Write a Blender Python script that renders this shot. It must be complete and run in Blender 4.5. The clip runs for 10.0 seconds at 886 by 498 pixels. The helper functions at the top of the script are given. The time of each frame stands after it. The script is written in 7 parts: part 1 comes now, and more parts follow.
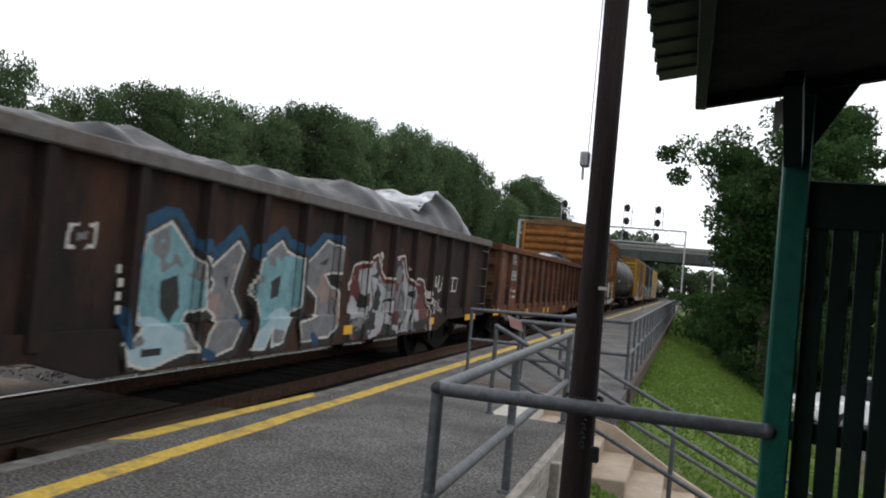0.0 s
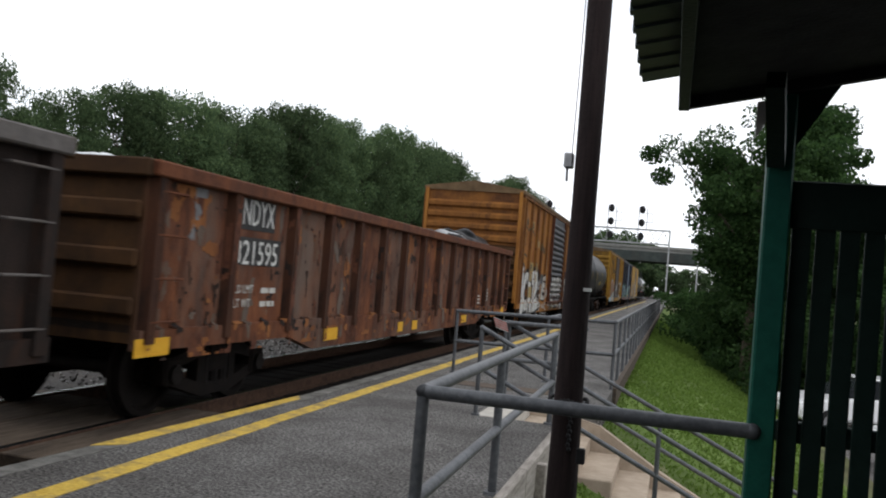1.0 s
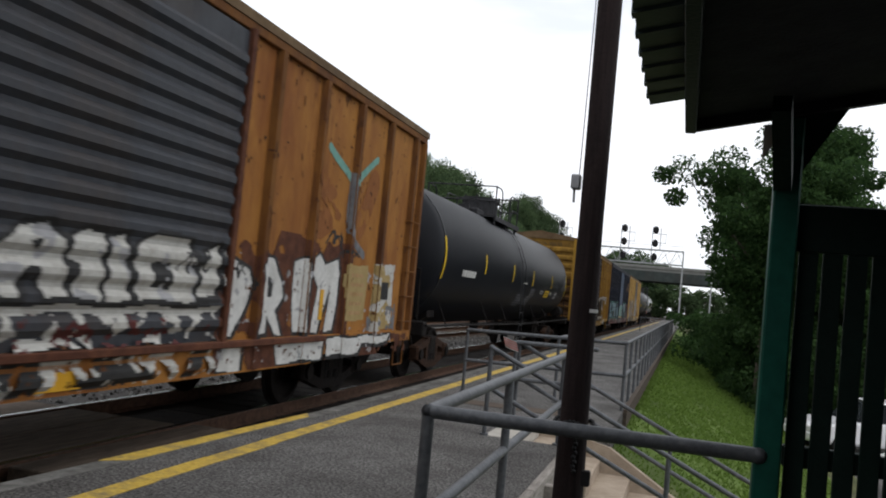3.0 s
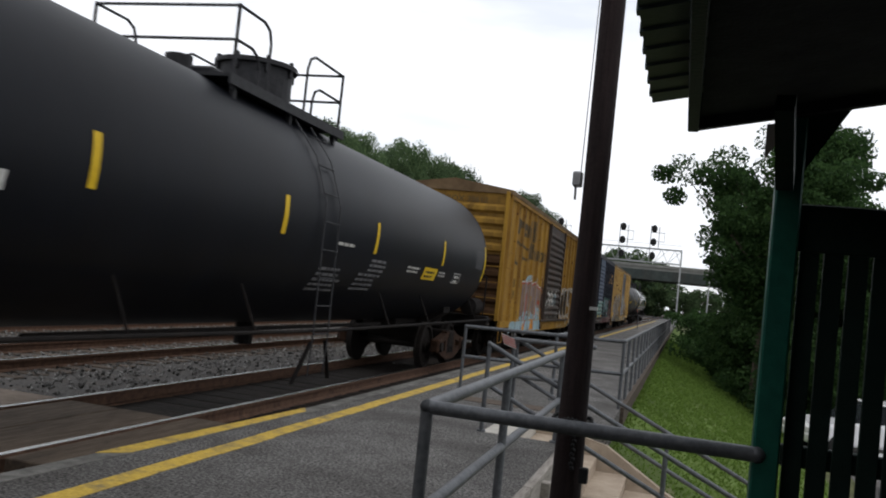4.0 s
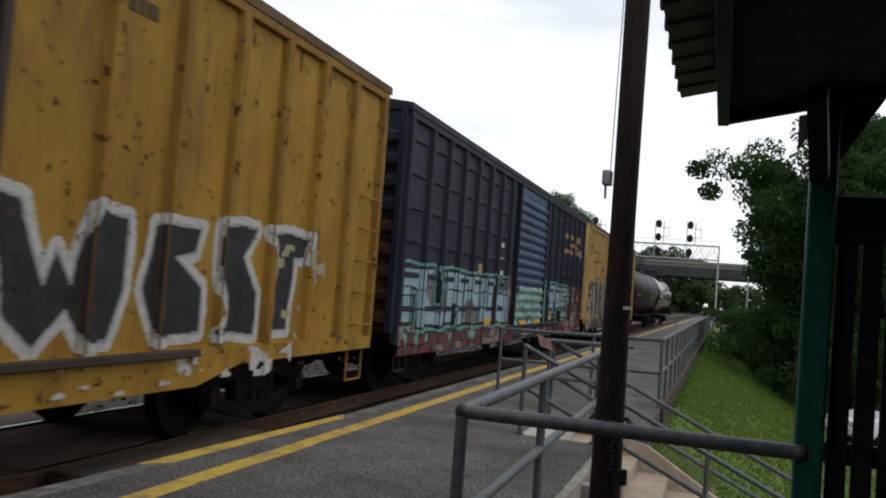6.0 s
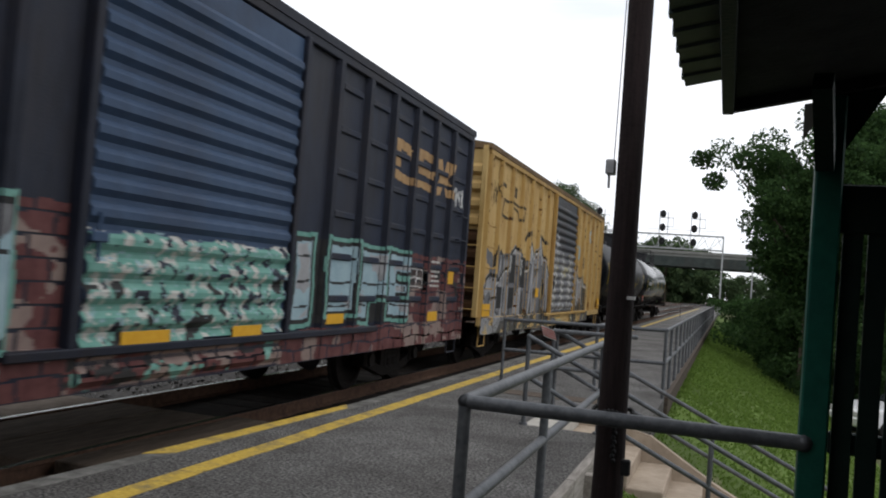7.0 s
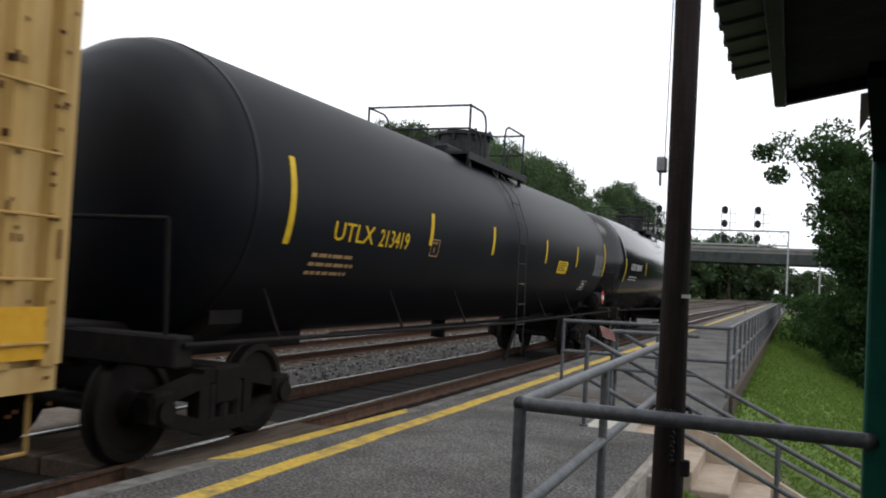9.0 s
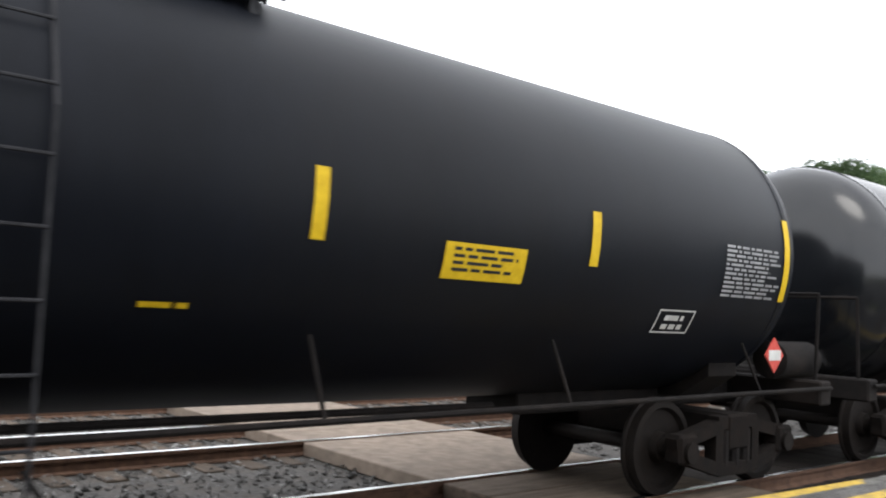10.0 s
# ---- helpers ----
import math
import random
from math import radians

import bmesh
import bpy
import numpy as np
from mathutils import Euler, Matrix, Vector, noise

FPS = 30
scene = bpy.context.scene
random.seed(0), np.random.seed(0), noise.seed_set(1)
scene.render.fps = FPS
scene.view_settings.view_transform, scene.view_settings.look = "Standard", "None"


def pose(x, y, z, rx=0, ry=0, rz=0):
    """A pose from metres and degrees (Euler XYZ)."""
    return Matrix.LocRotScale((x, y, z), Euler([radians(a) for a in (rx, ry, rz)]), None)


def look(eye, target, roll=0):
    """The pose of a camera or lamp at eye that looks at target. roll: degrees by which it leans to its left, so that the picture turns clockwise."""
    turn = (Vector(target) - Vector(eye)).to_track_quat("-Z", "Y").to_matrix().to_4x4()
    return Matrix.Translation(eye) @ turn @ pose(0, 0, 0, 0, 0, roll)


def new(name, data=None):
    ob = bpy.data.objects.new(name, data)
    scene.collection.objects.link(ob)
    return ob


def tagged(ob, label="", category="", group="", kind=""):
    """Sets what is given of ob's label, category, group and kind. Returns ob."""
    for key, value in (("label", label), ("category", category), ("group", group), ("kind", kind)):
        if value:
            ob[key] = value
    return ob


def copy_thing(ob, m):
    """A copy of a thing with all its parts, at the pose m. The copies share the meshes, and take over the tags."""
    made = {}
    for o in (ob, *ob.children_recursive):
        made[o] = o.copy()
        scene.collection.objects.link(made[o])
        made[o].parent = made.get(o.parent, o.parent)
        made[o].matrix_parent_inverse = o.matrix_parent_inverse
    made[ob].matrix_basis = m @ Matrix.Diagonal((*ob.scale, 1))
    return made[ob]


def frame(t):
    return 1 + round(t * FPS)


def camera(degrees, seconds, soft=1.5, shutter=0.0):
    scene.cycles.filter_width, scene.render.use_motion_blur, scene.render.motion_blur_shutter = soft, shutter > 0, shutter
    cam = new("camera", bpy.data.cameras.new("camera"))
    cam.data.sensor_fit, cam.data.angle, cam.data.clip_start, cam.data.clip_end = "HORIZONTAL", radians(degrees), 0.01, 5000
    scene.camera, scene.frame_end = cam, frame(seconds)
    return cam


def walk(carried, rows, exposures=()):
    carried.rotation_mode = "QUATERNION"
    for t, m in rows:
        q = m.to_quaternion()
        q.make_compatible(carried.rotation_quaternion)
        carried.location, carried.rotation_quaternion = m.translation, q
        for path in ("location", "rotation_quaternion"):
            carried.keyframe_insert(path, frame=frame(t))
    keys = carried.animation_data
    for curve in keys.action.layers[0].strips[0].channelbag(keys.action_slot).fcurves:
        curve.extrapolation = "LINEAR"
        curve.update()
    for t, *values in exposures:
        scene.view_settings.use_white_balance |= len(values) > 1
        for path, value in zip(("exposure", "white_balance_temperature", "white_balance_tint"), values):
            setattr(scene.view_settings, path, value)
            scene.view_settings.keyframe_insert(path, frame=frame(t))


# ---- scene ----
cam = camera(54.5, 10.0, soft=1.95, shutter=0.12)
PATH = [
    (0, (-0.028, -0.025, 1.462), (-0.581, 1.897, 1.514), 5.2),
    (0.5, (-0.028, -0.013, 1.468), (-0.57, 1.911, 1.522), 5.0),
    (1, (-0.029, -0.011, 1.469), (-0.549, 1.919, 1.526), 4.8),
    (1.5, (-0.029, -0.019, 1.467), (-0.544, 1.913, 1.525), 4.4),
    (2, (-0.03, -0.01, 1.466), (-0.533, 1.925, 1.522), 4.5),
    (2.5, (-0.006, -0.001, 1.479), (-0.536, 1.925, 1.577), 4.9),
    (3, (0.001, -0.018, 1.477), (-0.551, 1.902, 1.574), 5.4),
    (4.5, (-0.014, -0.013, 1.473), (-0.557, 1.91, 1.56), 6.2),
    (5, (-0.004, 0.002, 1.477), (-0.569, 1.918, 1.568), 5.3),
    (5.5, (0.003, -0.005, 1.478), (-0.607, 1.897, 1.572), 4.4),
    (7, (0.005, 0.019, 1.476), (-0.627, 1.916, 1.543), 4.4),
    (7.5, (0.007, 0.023, 1.474), (-0.604, 1.927, 1.526), 4.1),
    (8, (0.014, 0.043, 1.478), (-0.598, 1.946, 1.532), 3.6),
    (8.5, (0.028, 0.041, 1.479), (-0.611, 1.935, 1.538), 2.8),
    (9, (0.041, 0.011, 1.478), (-0.718, 1.861, 1.544), 3.0),
    (9.3, (0.017, -0.012, 1.477), (-0.841, 1.794, 1.557), 3.0),
    (9.5, (0.004, -0.022, 1.475), (-0.964, 1.725, 1.591), 2.9),
]
END = [(9.8, pose(-0.04, -0.02, 1.47, 93.49, -4.09, 39.84)),
       (10.0, pose(-0.033, -0.02, 1.488, 93.93, -2.72, 49.74))]
STOPS = [(0, -0.10), (2, -0.15), (3, -0.30), (4.5, -0.42), (5, -0.48), (5.5, -0.52), (6.3, -0.40), (7, -0.28), (8, -0.22), (9, -0.10), (9.5, 0.03), (9.8, 0.5), (10, 0.8)]
walk(cam, [(t, look(eye, target, roll)) for t, eye, target, roll in PATH] + END, STOPS)

# ---- sky and sun ----
world = bpy.data.worlds.new("sky")
scene.world = world
world.use_nodes = True
wn, wl = world.node_tree.nodes, world.node_tree.links
wn.clear()
w_out, w_bg = wn.new("ShaderNodeOutputWorld"), wn.new("ShaderNodeBackground")
w_sky, w_noise, w_ramp, w_mix = wn.new("ShaderNodeTexSky"), wn.new("ShaderNodeTexNoise"), wn.new("ShaderNodeValToRGB"), wn.new("ShaderNodeMixRGB")
w_co, w_map, w_gain = wn.new("ShaderNodeTexCoord"), wn.new("ShaderNodeMapping"), wn.new("ShaderNodeMixRGB")
w_sky.sky_type, w_sky.sun_disc = "NISHITA", False
w_sky.sun_elevation, w_sky.sun_rotation = radians(55), radians(250)
w_map.inputs["Scale"].default_value = (1.0, 1.0, 5.0)
w_noise.inputs["Scale"].default_value, w_noise.inputs["Detail"].default_value = 2.2, 5.0
w_ramp.color_ramp.elements[0].position, w_ramp.color_ramp.elements[1].position = 0.34, 0.50
w_ramp.color_ramp.elements[0].color, w_ramp.color_ramp.elements[1].color = (0.72, 0.72, 0.72, 1), (1, 1, 1, 1)
w_gain.blend_type, w_gain.inputs[0].default_value, w_gain.inputs[2].default_value = "MULTIPLY", 1.0, (0.11, 0.11, 0.11, 1)
w_mix.inputs[2].default_value = (1.005, 1.03, 1.08, 1)
wl.new(w_co.outputs["Generated"], w_map.inputs[0]), wl.new(w_map.outputs[0], w_noise.inputs["Vector"])
wl.new(w_noise.outputs["Fac"], w_ramp.inputs[0]), wl.new(w_ramp.outputs[0], w_mix.inputs[0])
wl.new(w_sky.outputs[0], w_gain.inputs[1]), wl.new(w_gain.outputs[0], w_mix.inputs[1])
wl.new(w_mix.outputs[0], w_bg.inputs[0]), wl.new(w_bg.outputs[0], w_out.inputs[0])
w_bg.inputs[1].default_value = 1.45
sun = new("sun", bpy.data.lights.new("sun", "SUN"))
sun.data.energy, sun.data.angle, sun.data.color = 0.6, radians(25), (1.0, 0.96, 0.9)
sun.matrix_world = look((20, -10, 40), (0, 0, 0))

# ---- materials ----
def mat(name, c1, c2, rough=0.8, scale=6.0, bump=0.2, metal=0.0, stain=None, stain_amt=0.5, stretch=(1, 1, 1),
        fine=60.0, rand=0.0, coat=0.0, spec=0.2, streak=None, sharp=0.18, broad=0.0):
    """Two-scale noise colour c1..c2, larger stains, fine bump; stretch scales the noise space."""
    m = bpy.data.materials.new(name)
    m.use_nodes = True
    n, l = m.node_tree.nodes, m.node_tree.links
    b = n["Principled BSDF"]
    co, mp = n.new("ShaderNodeTexCoord"), n.new("ShaderNodeMapping")
    mp.inputs["Scale"].default_value = stretch
    l.new(co.outputs["Object"], mp.inputs[0])
    info = n.new("ShaderNodeObjectInfo")
    shift = n.new("ShaderNodeVectorMath")
    shift.operation = "ADD"
    times = n.new("ShaderNodeMath")
    times.operation, times.inputs[1].default_value = "MULTIPLY", 37.0 * (1 if rand else 0)
    l.new(info.outputs["Random"], times.inputs[0])
    l.new(mp.outputs[0], shift.inputs[0]), l.new(times.outputs[0], shift.inputs[1])
    n1 = n.new("ShaderNodeTexNoise")
    n1.inputs["Scale"].default_value, n1.inputs["Detail"].default_value, n1.inputs["Roughness"].default_value = scale, 8, 0.65
    l.new(shift.outputs[0], n1.inputs["Vector"])
    r1 = n.new("ShaderNodeValToRGB")
    r1.color_ramp.elements[0].position, r1.color_ramp.elements[1].position = 0.5 - sharp, 0.5 + sharp
    r1.color_ramp.elements[0].color, r1.color_ramp.elements[1].color = (*c1, 1), (*c2, 1)
    l.new(n1.outputs["Fac"], r1.inputs[0])
    colour = r1.outputs[0]
    if stain:
        n2 = n.new("ShaderNodeTexNoise")
        n2.inputs["Scale"].default_value, n2.inputs["Detail"].default_value = scale * 0.23, 6
        n2.inputs["Roughness"].default_value = 0.7
        l.new(shift.outputs[0], n2.inputs["Vector"])
        r2 = n.new("ShaderNodeValToRGB")
        r2.color_ramp.elements[0].position, r2.color_ramp.elements[1].position = 0.48, 0.66
        r2.color_ramp.elements[1].color = (stain_amt, stain_amt, stain_amt, 1)
        l.new(n2.outputs["Fac"], r2.inputs[0])
        mx = n.new("ShaderNodeMixRGB")
        mx.inputs[2].default_value = (*stain, 1)
        l.new(r2.outputs[0], mx.inputs[0]), l.new(colour, mx.inputs[1])
        colour = mx.outputs[0]
    if streak:
        mq, n4, r4, m4 = n.new("ShaderNodeMapping"), n.new("ShaderNodeTexNoise"), n.new("ShaderNodeValToRGB"), n.new("ShaderNodeMixRGB")
        mq.inputs["Scale"].default_value = (1.3, 1.3, 0.26)
        l.new(co.outputs["Object"], mq.inputs[0]), l.new(mq.outputs[0], n4.inputs["Vector"])
        n4.inputs["Scale"].default_value, n4.inputs["Detail"].default_value, n4.inputs["Roughness"].default_value = 2.4, 7, 0.7
        r4.color_ramp.elements[0].position, r4.color_ramp.elements[1].position = 0.52, 0.74
        r4.color_ramp.elements[1].color = (0.8, 0.8, 0.8, 1)
        m4.inputs[2].default_value = (*streak, 1)
        l.new(n4.outputs["Fac"], r4.inputs[0]), l.new(r4.outputs[0], m4.inputs[0]), l.new(colour, m4.inputs[1])
        colour = m4.outputs[0]
    if broad:
        n5, r5, m5 = n.new("ShaderNodeTexNoise"), n.new("ShaderNodeValToRGB"), n.new("ShaderNodeMixRGB")
        n5.inputs["Scale"].default_value, n5.inputs["Detail"].default_value, n5.inputs["Roughness"].default_value = broad, 5, 0.6
        l.new(co.outputs["Object"], n5.inputs["Vector"])
        r5.color_ramp.elements[0].position, r5.color_ramp.elements[1].position = 0.36, 0.62
        r5.color_ramp.elements[0].color, r5.color_ramp.elements[1].color = (0.62, 0.61, 0.6, 1), (1.1, 1.1, 1.1, 1)
        m5.blend_type, m5.inputs[0].default_value = "MULTIPLY", 1.0
        l.new(n5.outputs["Fac"], r5.inputs[0]), l.new(colour, m5.inputs[1]), l.new(r5.outputs[0], m5.inputs[2])
        colour = m5.outputs[0]
    if rand:
        hs = n.new("ShaderNodeHueSaturation")
        rr = n.new("ShaderNodeMapRange")
        rr.inputs[3].default_value, rr.inputs[4].default_value = 1 - rand, 1 + rand
        l.new(info.outputs["Random"], rr.inputs[0]), l.new(rr.outputs[0], hs.inputs["Value"]), l.new(colour, hs.inputs["Color"])
        colour = hs.outputs[0]
    l.new(colour, b.inputs["Base Color"])
    b.inputs["Roughness"].default_value, b.inputs["Metallic"].default_value = rough, metal
    b.inputs["Coat Weight"].default_value, b.inputs["Specular IOR Level"].default_value = coat, spec
    if bump:
        n3 = n.new("ShaderNodeTexNoise")
        n3.inputs["Scale"].default_value, n3.inputs["Detail"].default_value = fine, 4
        l.new(co.outputs["Object"], n3.inputs["Vector"])
        bp = n.new("ShaderNodeBump")
        bp.inputs["Strength"].default_value, bp.inputs["Distance"].default_value = bump, 0.02
        l.new(n3.outputs["Fac"], bp.inputs["Height"]), l.new(bp.outputs[0], b.inputs["Normal"])
    return m


def leaf_mat(name, c1, c2, thin=True):
    """Leaves vary from island to island."""
    m = bpy.data.materials.new(name)
    m.use_nodes = True
    n, l = m.node_tree.nodes, m.node_tree.links
    b = n["Principled BSDF"]
    g, r = n.new("ShaderNodeNewGeometry"), n.new("ShaderNodeValToRGB")
    r.color_ramp.elements[0].color, r.color_ramp.elements[1].color = (*c1, 1), (*c2, 1)
    info, span, tint = n.new("ShaderNodeObjectInfo"), n.new("ShaderNodeMapRange"), n.new("ShaderNodeHueSaturation")
    span.inputs[3].default_value, span.inputs[4].default_value = (0.72, 1.35) if thin else (1, 1)
    l.new(info.outputs["Random"], span.inputs[0]), l.new(span.outputs[0], tint.inputs["Value"]), l.new(r.outputs[0], tint.inputs["Color"])
    l.new(g.outputs["Random Per Island"], r.inputs[0]), l.new(tint.outputs[0], b.inputs["Base Color"])
    b.inputs["Roughness"].default_value, b.inputs["Specular IOR Level"].default_value = 0.7, 0.08
    if thin:
        tl, mx = n.new("ShaderNodeBsdfTranslucent"), n.new("ShaderNodeMixShader")
        mx.inputs[0].default_value = 0.45
        l.new(tint.outputs[0], tl.inputs[0]), l.new(b.outputs[0], mx.inputs[1]), l.new(tl.outputs[0], mx.inputs[2])
        l.new(mx.outputs[0], n["Material Output"].inputs[0])
    return m


ASPHALT = mat("platform_asphalt", (0.035, 0.034, 0.034), (0.25, 0.24, 0.23), 0.9, 42, 0.9, stain=(0.06, 0.056, 0.052), stain_amt=0.55, fine=110, sharp=0.10, broad=0.9)
EDGE = mat("edge_concrete", (0.10, 0.10, 0.094), (0.20, 0.193, 0.18), 0.9, 9, 0.4, stain=(0.06, 0.055, 0.05), stain_amt=0.8, broad=1.6)
YELLOW_LINE = mat("worn_yellow_paint", (0.4, 0.264, 0.04), (0.624, 0.432, 0.088), 0.7, 22, 0.3, stain=(0.176, 0.144, 0.088), stain_amt=0.8)
CONCRETE = mat("stair_concrete", (0.306, 0.2465, 0.187), (0.425, 0.3485, 0.272), 0.9, 7, 0.3, stain=(0.238, 0.187, 0.1445))
PALE = mat("pale_concrete", (0.384, 0.36, 0.32), (0.496, 0.472, 0.424), 0.9, 7, 0.2, stain=(0.28, 0.256, 0.224))
GALV = mat("galvanised_pipe", (0.07, 0.075, 0.082), (0.13, 0.136, 0.145), 0.5, 22, 0.1, metal=0.3, stain=(0.05, 0.05, 0.055))
POLE = mat("creosoted_pole", (0.011, 0.0074, 0.0074), (0.027, 0.0175, 0.017), 0.85, 8, 0.25, stretch=(8, 8, 0.5), fine=40)
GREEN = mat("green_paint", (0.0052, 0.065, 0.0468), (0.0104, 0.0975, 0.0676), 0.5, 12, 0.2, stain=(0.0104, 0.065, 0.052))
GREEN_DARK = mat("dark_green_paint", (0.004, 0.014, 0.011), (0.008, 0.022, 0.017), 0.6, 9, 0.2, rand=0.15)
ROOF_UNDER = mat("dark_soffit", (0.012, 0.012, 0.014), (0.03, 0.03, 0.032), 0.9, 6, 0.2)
ROOF_METAL = mat("corrugated_metal", (0.022, 0.034, 0.034), (0.04, 0.055, 0.054), 0.5, 6, 0.1, metal=0.3, stain=(0.05, 0.05, 0.04))
GREY_WOOD = mat("weathered_timber", (0.20, 0.18, 0.16), (0.36, 0.33, 0.30), 0.95, 6, 0.5, stretch=(6, 0.7, 6), stain=(0.13, 0.12, 0.1))
TIE = mat("creosote_tie", (0.05, 0.04, 0.033), (0.11, 0.085, 0.065), 0.95, 8, 0.5, stretch=(0.7, 5, 5), rand=0.2)
# near-track ties: the shade under the train is in their colour
TIE_SHADE = mat("under_train_shade_tie", (0.008, 0.0065, 0.0055), (0.022, 0.017, 0.014), 0.95, 8, 0.5, stretch=(0.7, 5, 5), rand=0.2)
PANEL = mat("crossing_panel", (0.144, 0.112, 0.088), (0.24, 0.192, 0.152), 0.9, 6, 0.3, stain=(0.096, 0.08, 0.064), rand=0.1)
TIMBER = mat("crossing_timber", (0.075, 0.057, 0.043), (0.15, 0.115, 0.087), 0.95, 6, 0.5, stretch=(5, 0.6, 5), stain=(0.03, 0.024, 0.019), rand=0.2)
# brake dust on the car ends, with the shade between cars mixed in
END_GRIME_SHADE = mat("grimy_shaded_end_paint", (0.025, 0.013, 0.007), (0.075, 0.036, 0.014), 0.9, 2.2, 0.2, stain=(0.012, 0.009, 0.007), stain_amt=0.9, streak=(0.10, 0.05, 0.015))
RAIL_RUST = mat("rail_rust", (0.06, 0.035, 0.025), (0.13, 0.075, 0.05), 0.9, 12, 0.3)
RAIL_TOP = mat("polished_rail", (0.55, 0.55, 0.56), (0.72, 0.72, 0.72), 0.25, 20, 0.0, metal=1.0)
# oily brown earth taken near black for the shadow under the train
SHADED_EARTH = mat("oily_shaded_earth", (0.006, 0.005, 0.0045), (0.028, 0.021, 0.017), 0.95, 14, 0.8, fine=30, stain=(0.03, 0.022, 0.016))
BALLAST = mat("ballast_bed", (0.028, 0.025, 0.023), (0.11, 0.104, 0.098), 0.95, 18, 0.8, fine=25, stain=(0.10, 0.08, 0.065))
STONE = leaf_mat("ballast_stone", (0.03, 0.028, 0.026), (0.25, 0.243, 0.232), False)
GROUND = mat("earth", (0.05, 0.06, 0.025), (0.11, 0.12, 0.05), 0.95, 1.2, 0.6, stain=(0.10, 0.08, 0.05))
TURF = mat("turf", (0.070, 0.115, 0.022), (0.11, 0.165, 0.035), 0.95, 3.0, 0.6, stain=(0.07, 0.091, 0.021), fine=30, broad=0.5)
GRASS = leaf_mat("grass_blades", (0.082, 0.135, 0.026), (0.112, 0.172, 0.036))
LEAF = leaf_mat("leaves", (0.042, 0.074, 0.036), (0.104, 0.15, 0.068))
LEAF_DARK = leaf_mat("dark_leaves", (0.018, 0.042, 0.014), (0.052, 0.1, 0.03))
BARK = mat("bark", (0.05, 0.04, 0.03), (0.11, 0.09, 0.07), 0.95, 5, 0.6, stretch=(3, 3, 0.6))
STEEL_GREY = mat("signal_steel", (0.30, 0.31, 0.32), (0.45, 0.46, 0.47), 0.6, 8, 0.1)
BLACK = mat("signal_black", (0.01, 0.01, 0.011), (0.02, 0.02, 0.02), 0.6, 8, 0.05)
BRIDGE = mat("bridge_steel", (0.035, 0.045, 0.043), (0.06, 0.07, 0.066), 0.8, 1.2, 0.2, stain=(0.05, 0.04, 0.035))
BRIDGE_C = mat("bridge_concrete", (0.16, 0.16, 0.152), (0.24, 0.24, 0.224), 0.9, 0.6, 0.2)
WHITE_CAR = mat("white_car_paint", (0.75, 0.76, 0.77), (0.80, 0.80, 0.81), 0.25, 3, 0.0, coat=0.6)
GLASS_DARK = mat("car_glass", (0.015, 0.018, 0.02), (0.02, 0.022, 0.025), 0.08, 3, 0.0)
TYRE = mat("tyre", (0.012, 0.012, 0.012), (0.025, 0.025, 0.025), 0.9, 20, 0.2)
CHROME = mat("grey_trim", (0.3, 0.3, 0.31), (0.42, 0.42, 0.43), 0.35, 20, 0.0, metal=0.8)
WHITE = mat("white_paint", (0.465, 0.465, 0.45), (0.6, 0.6, 0.5775), 0.7, 14, 0.05, stain=(0.3375, 0.33, 0.3075), stain_amt=0.5)
OLD_WHITE = mat("faded_lettering", (0.36, 0.3528, 0.324), (0.504, 0.4968, 0.468), 0.8, 30, 0.05, stain=(0.2448, 0.2232, 0.1944))
YELLOW = mat("yellow_reflector", (0.527, 0.34, 0.0085), (0.68, 0.459, 0.017), 0.5, 14, 0.05)
ORANGE_Y = mat("orange_reflector", (0.525, 0.27, 0.015), (0.615, 0.345, 0.03), 0.5, 14, 0.05)
RED = mat("red_paint", (0.42, 0.05, 0.04), (0.55, 0.09, 0.07), 0.6, 20, 0.05)
BLUE_FLAG = mat("blue_cloth", (0.05, 0.06, 0.2), (0.08, 0.09, 0.26), 0.9, 20, 0.1)
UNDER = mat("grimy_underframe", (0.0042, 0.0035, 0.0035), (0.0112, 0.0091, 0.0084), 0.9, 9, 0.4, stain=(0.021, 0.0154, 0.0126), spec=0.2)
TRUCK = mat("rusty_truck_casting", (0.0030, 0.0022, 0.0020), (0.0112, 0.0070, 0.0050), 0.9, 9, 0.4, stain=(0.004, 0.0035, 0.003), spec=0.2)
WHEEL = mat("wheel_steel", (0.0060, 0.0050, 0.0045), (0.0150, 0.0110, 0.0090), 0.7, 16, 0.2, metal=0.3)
TREAD = mat("wheel_tread", (0.45, 0.44, 0.43), (0.6, 0.6, 0.6), 0.3, 16, 0.0, metal=1.0)
GOND_DARK = mat("dark_gondola_steel", (0.007, 0.0055, 0.0052), (0.023, 0.0145, 0.0115), 0.85, 3.2, 0.3, stretch=(1, 1, 0.45), stain=(0.07, 0.026, 0.01), stain_amt=0.7, streak=(0.012, 0.01, 0.009))
GOND_TOP = mat("grey_top_chord", (0.078, 0.072, 0.069), (0.132, 0.12, 0.114), 0.8, 8, 0.2, stain=(0.072, 0.042, 0.024))
GOND_RUST = mat("rusty_gondola_steel", (0.030, 0.011, 0.008), (0.175, 0.062, 0.026), 0.9, 2.4, 0.35, stretch=(1, 1, 0.45), stain=(0.11, 0.082, 0.066), stain_amt=0.85, streak=(0.028, 0.013, 0.009))
RUST_TOP = mat("red_rust_chord", (0.07, 0.024, 0.013), (0.14, 0.05, 0.022), 0.9, 6, 0.3, stain=(0.044, 0.022, 0.0165), streak=(0.05, 0.022, 0.014))
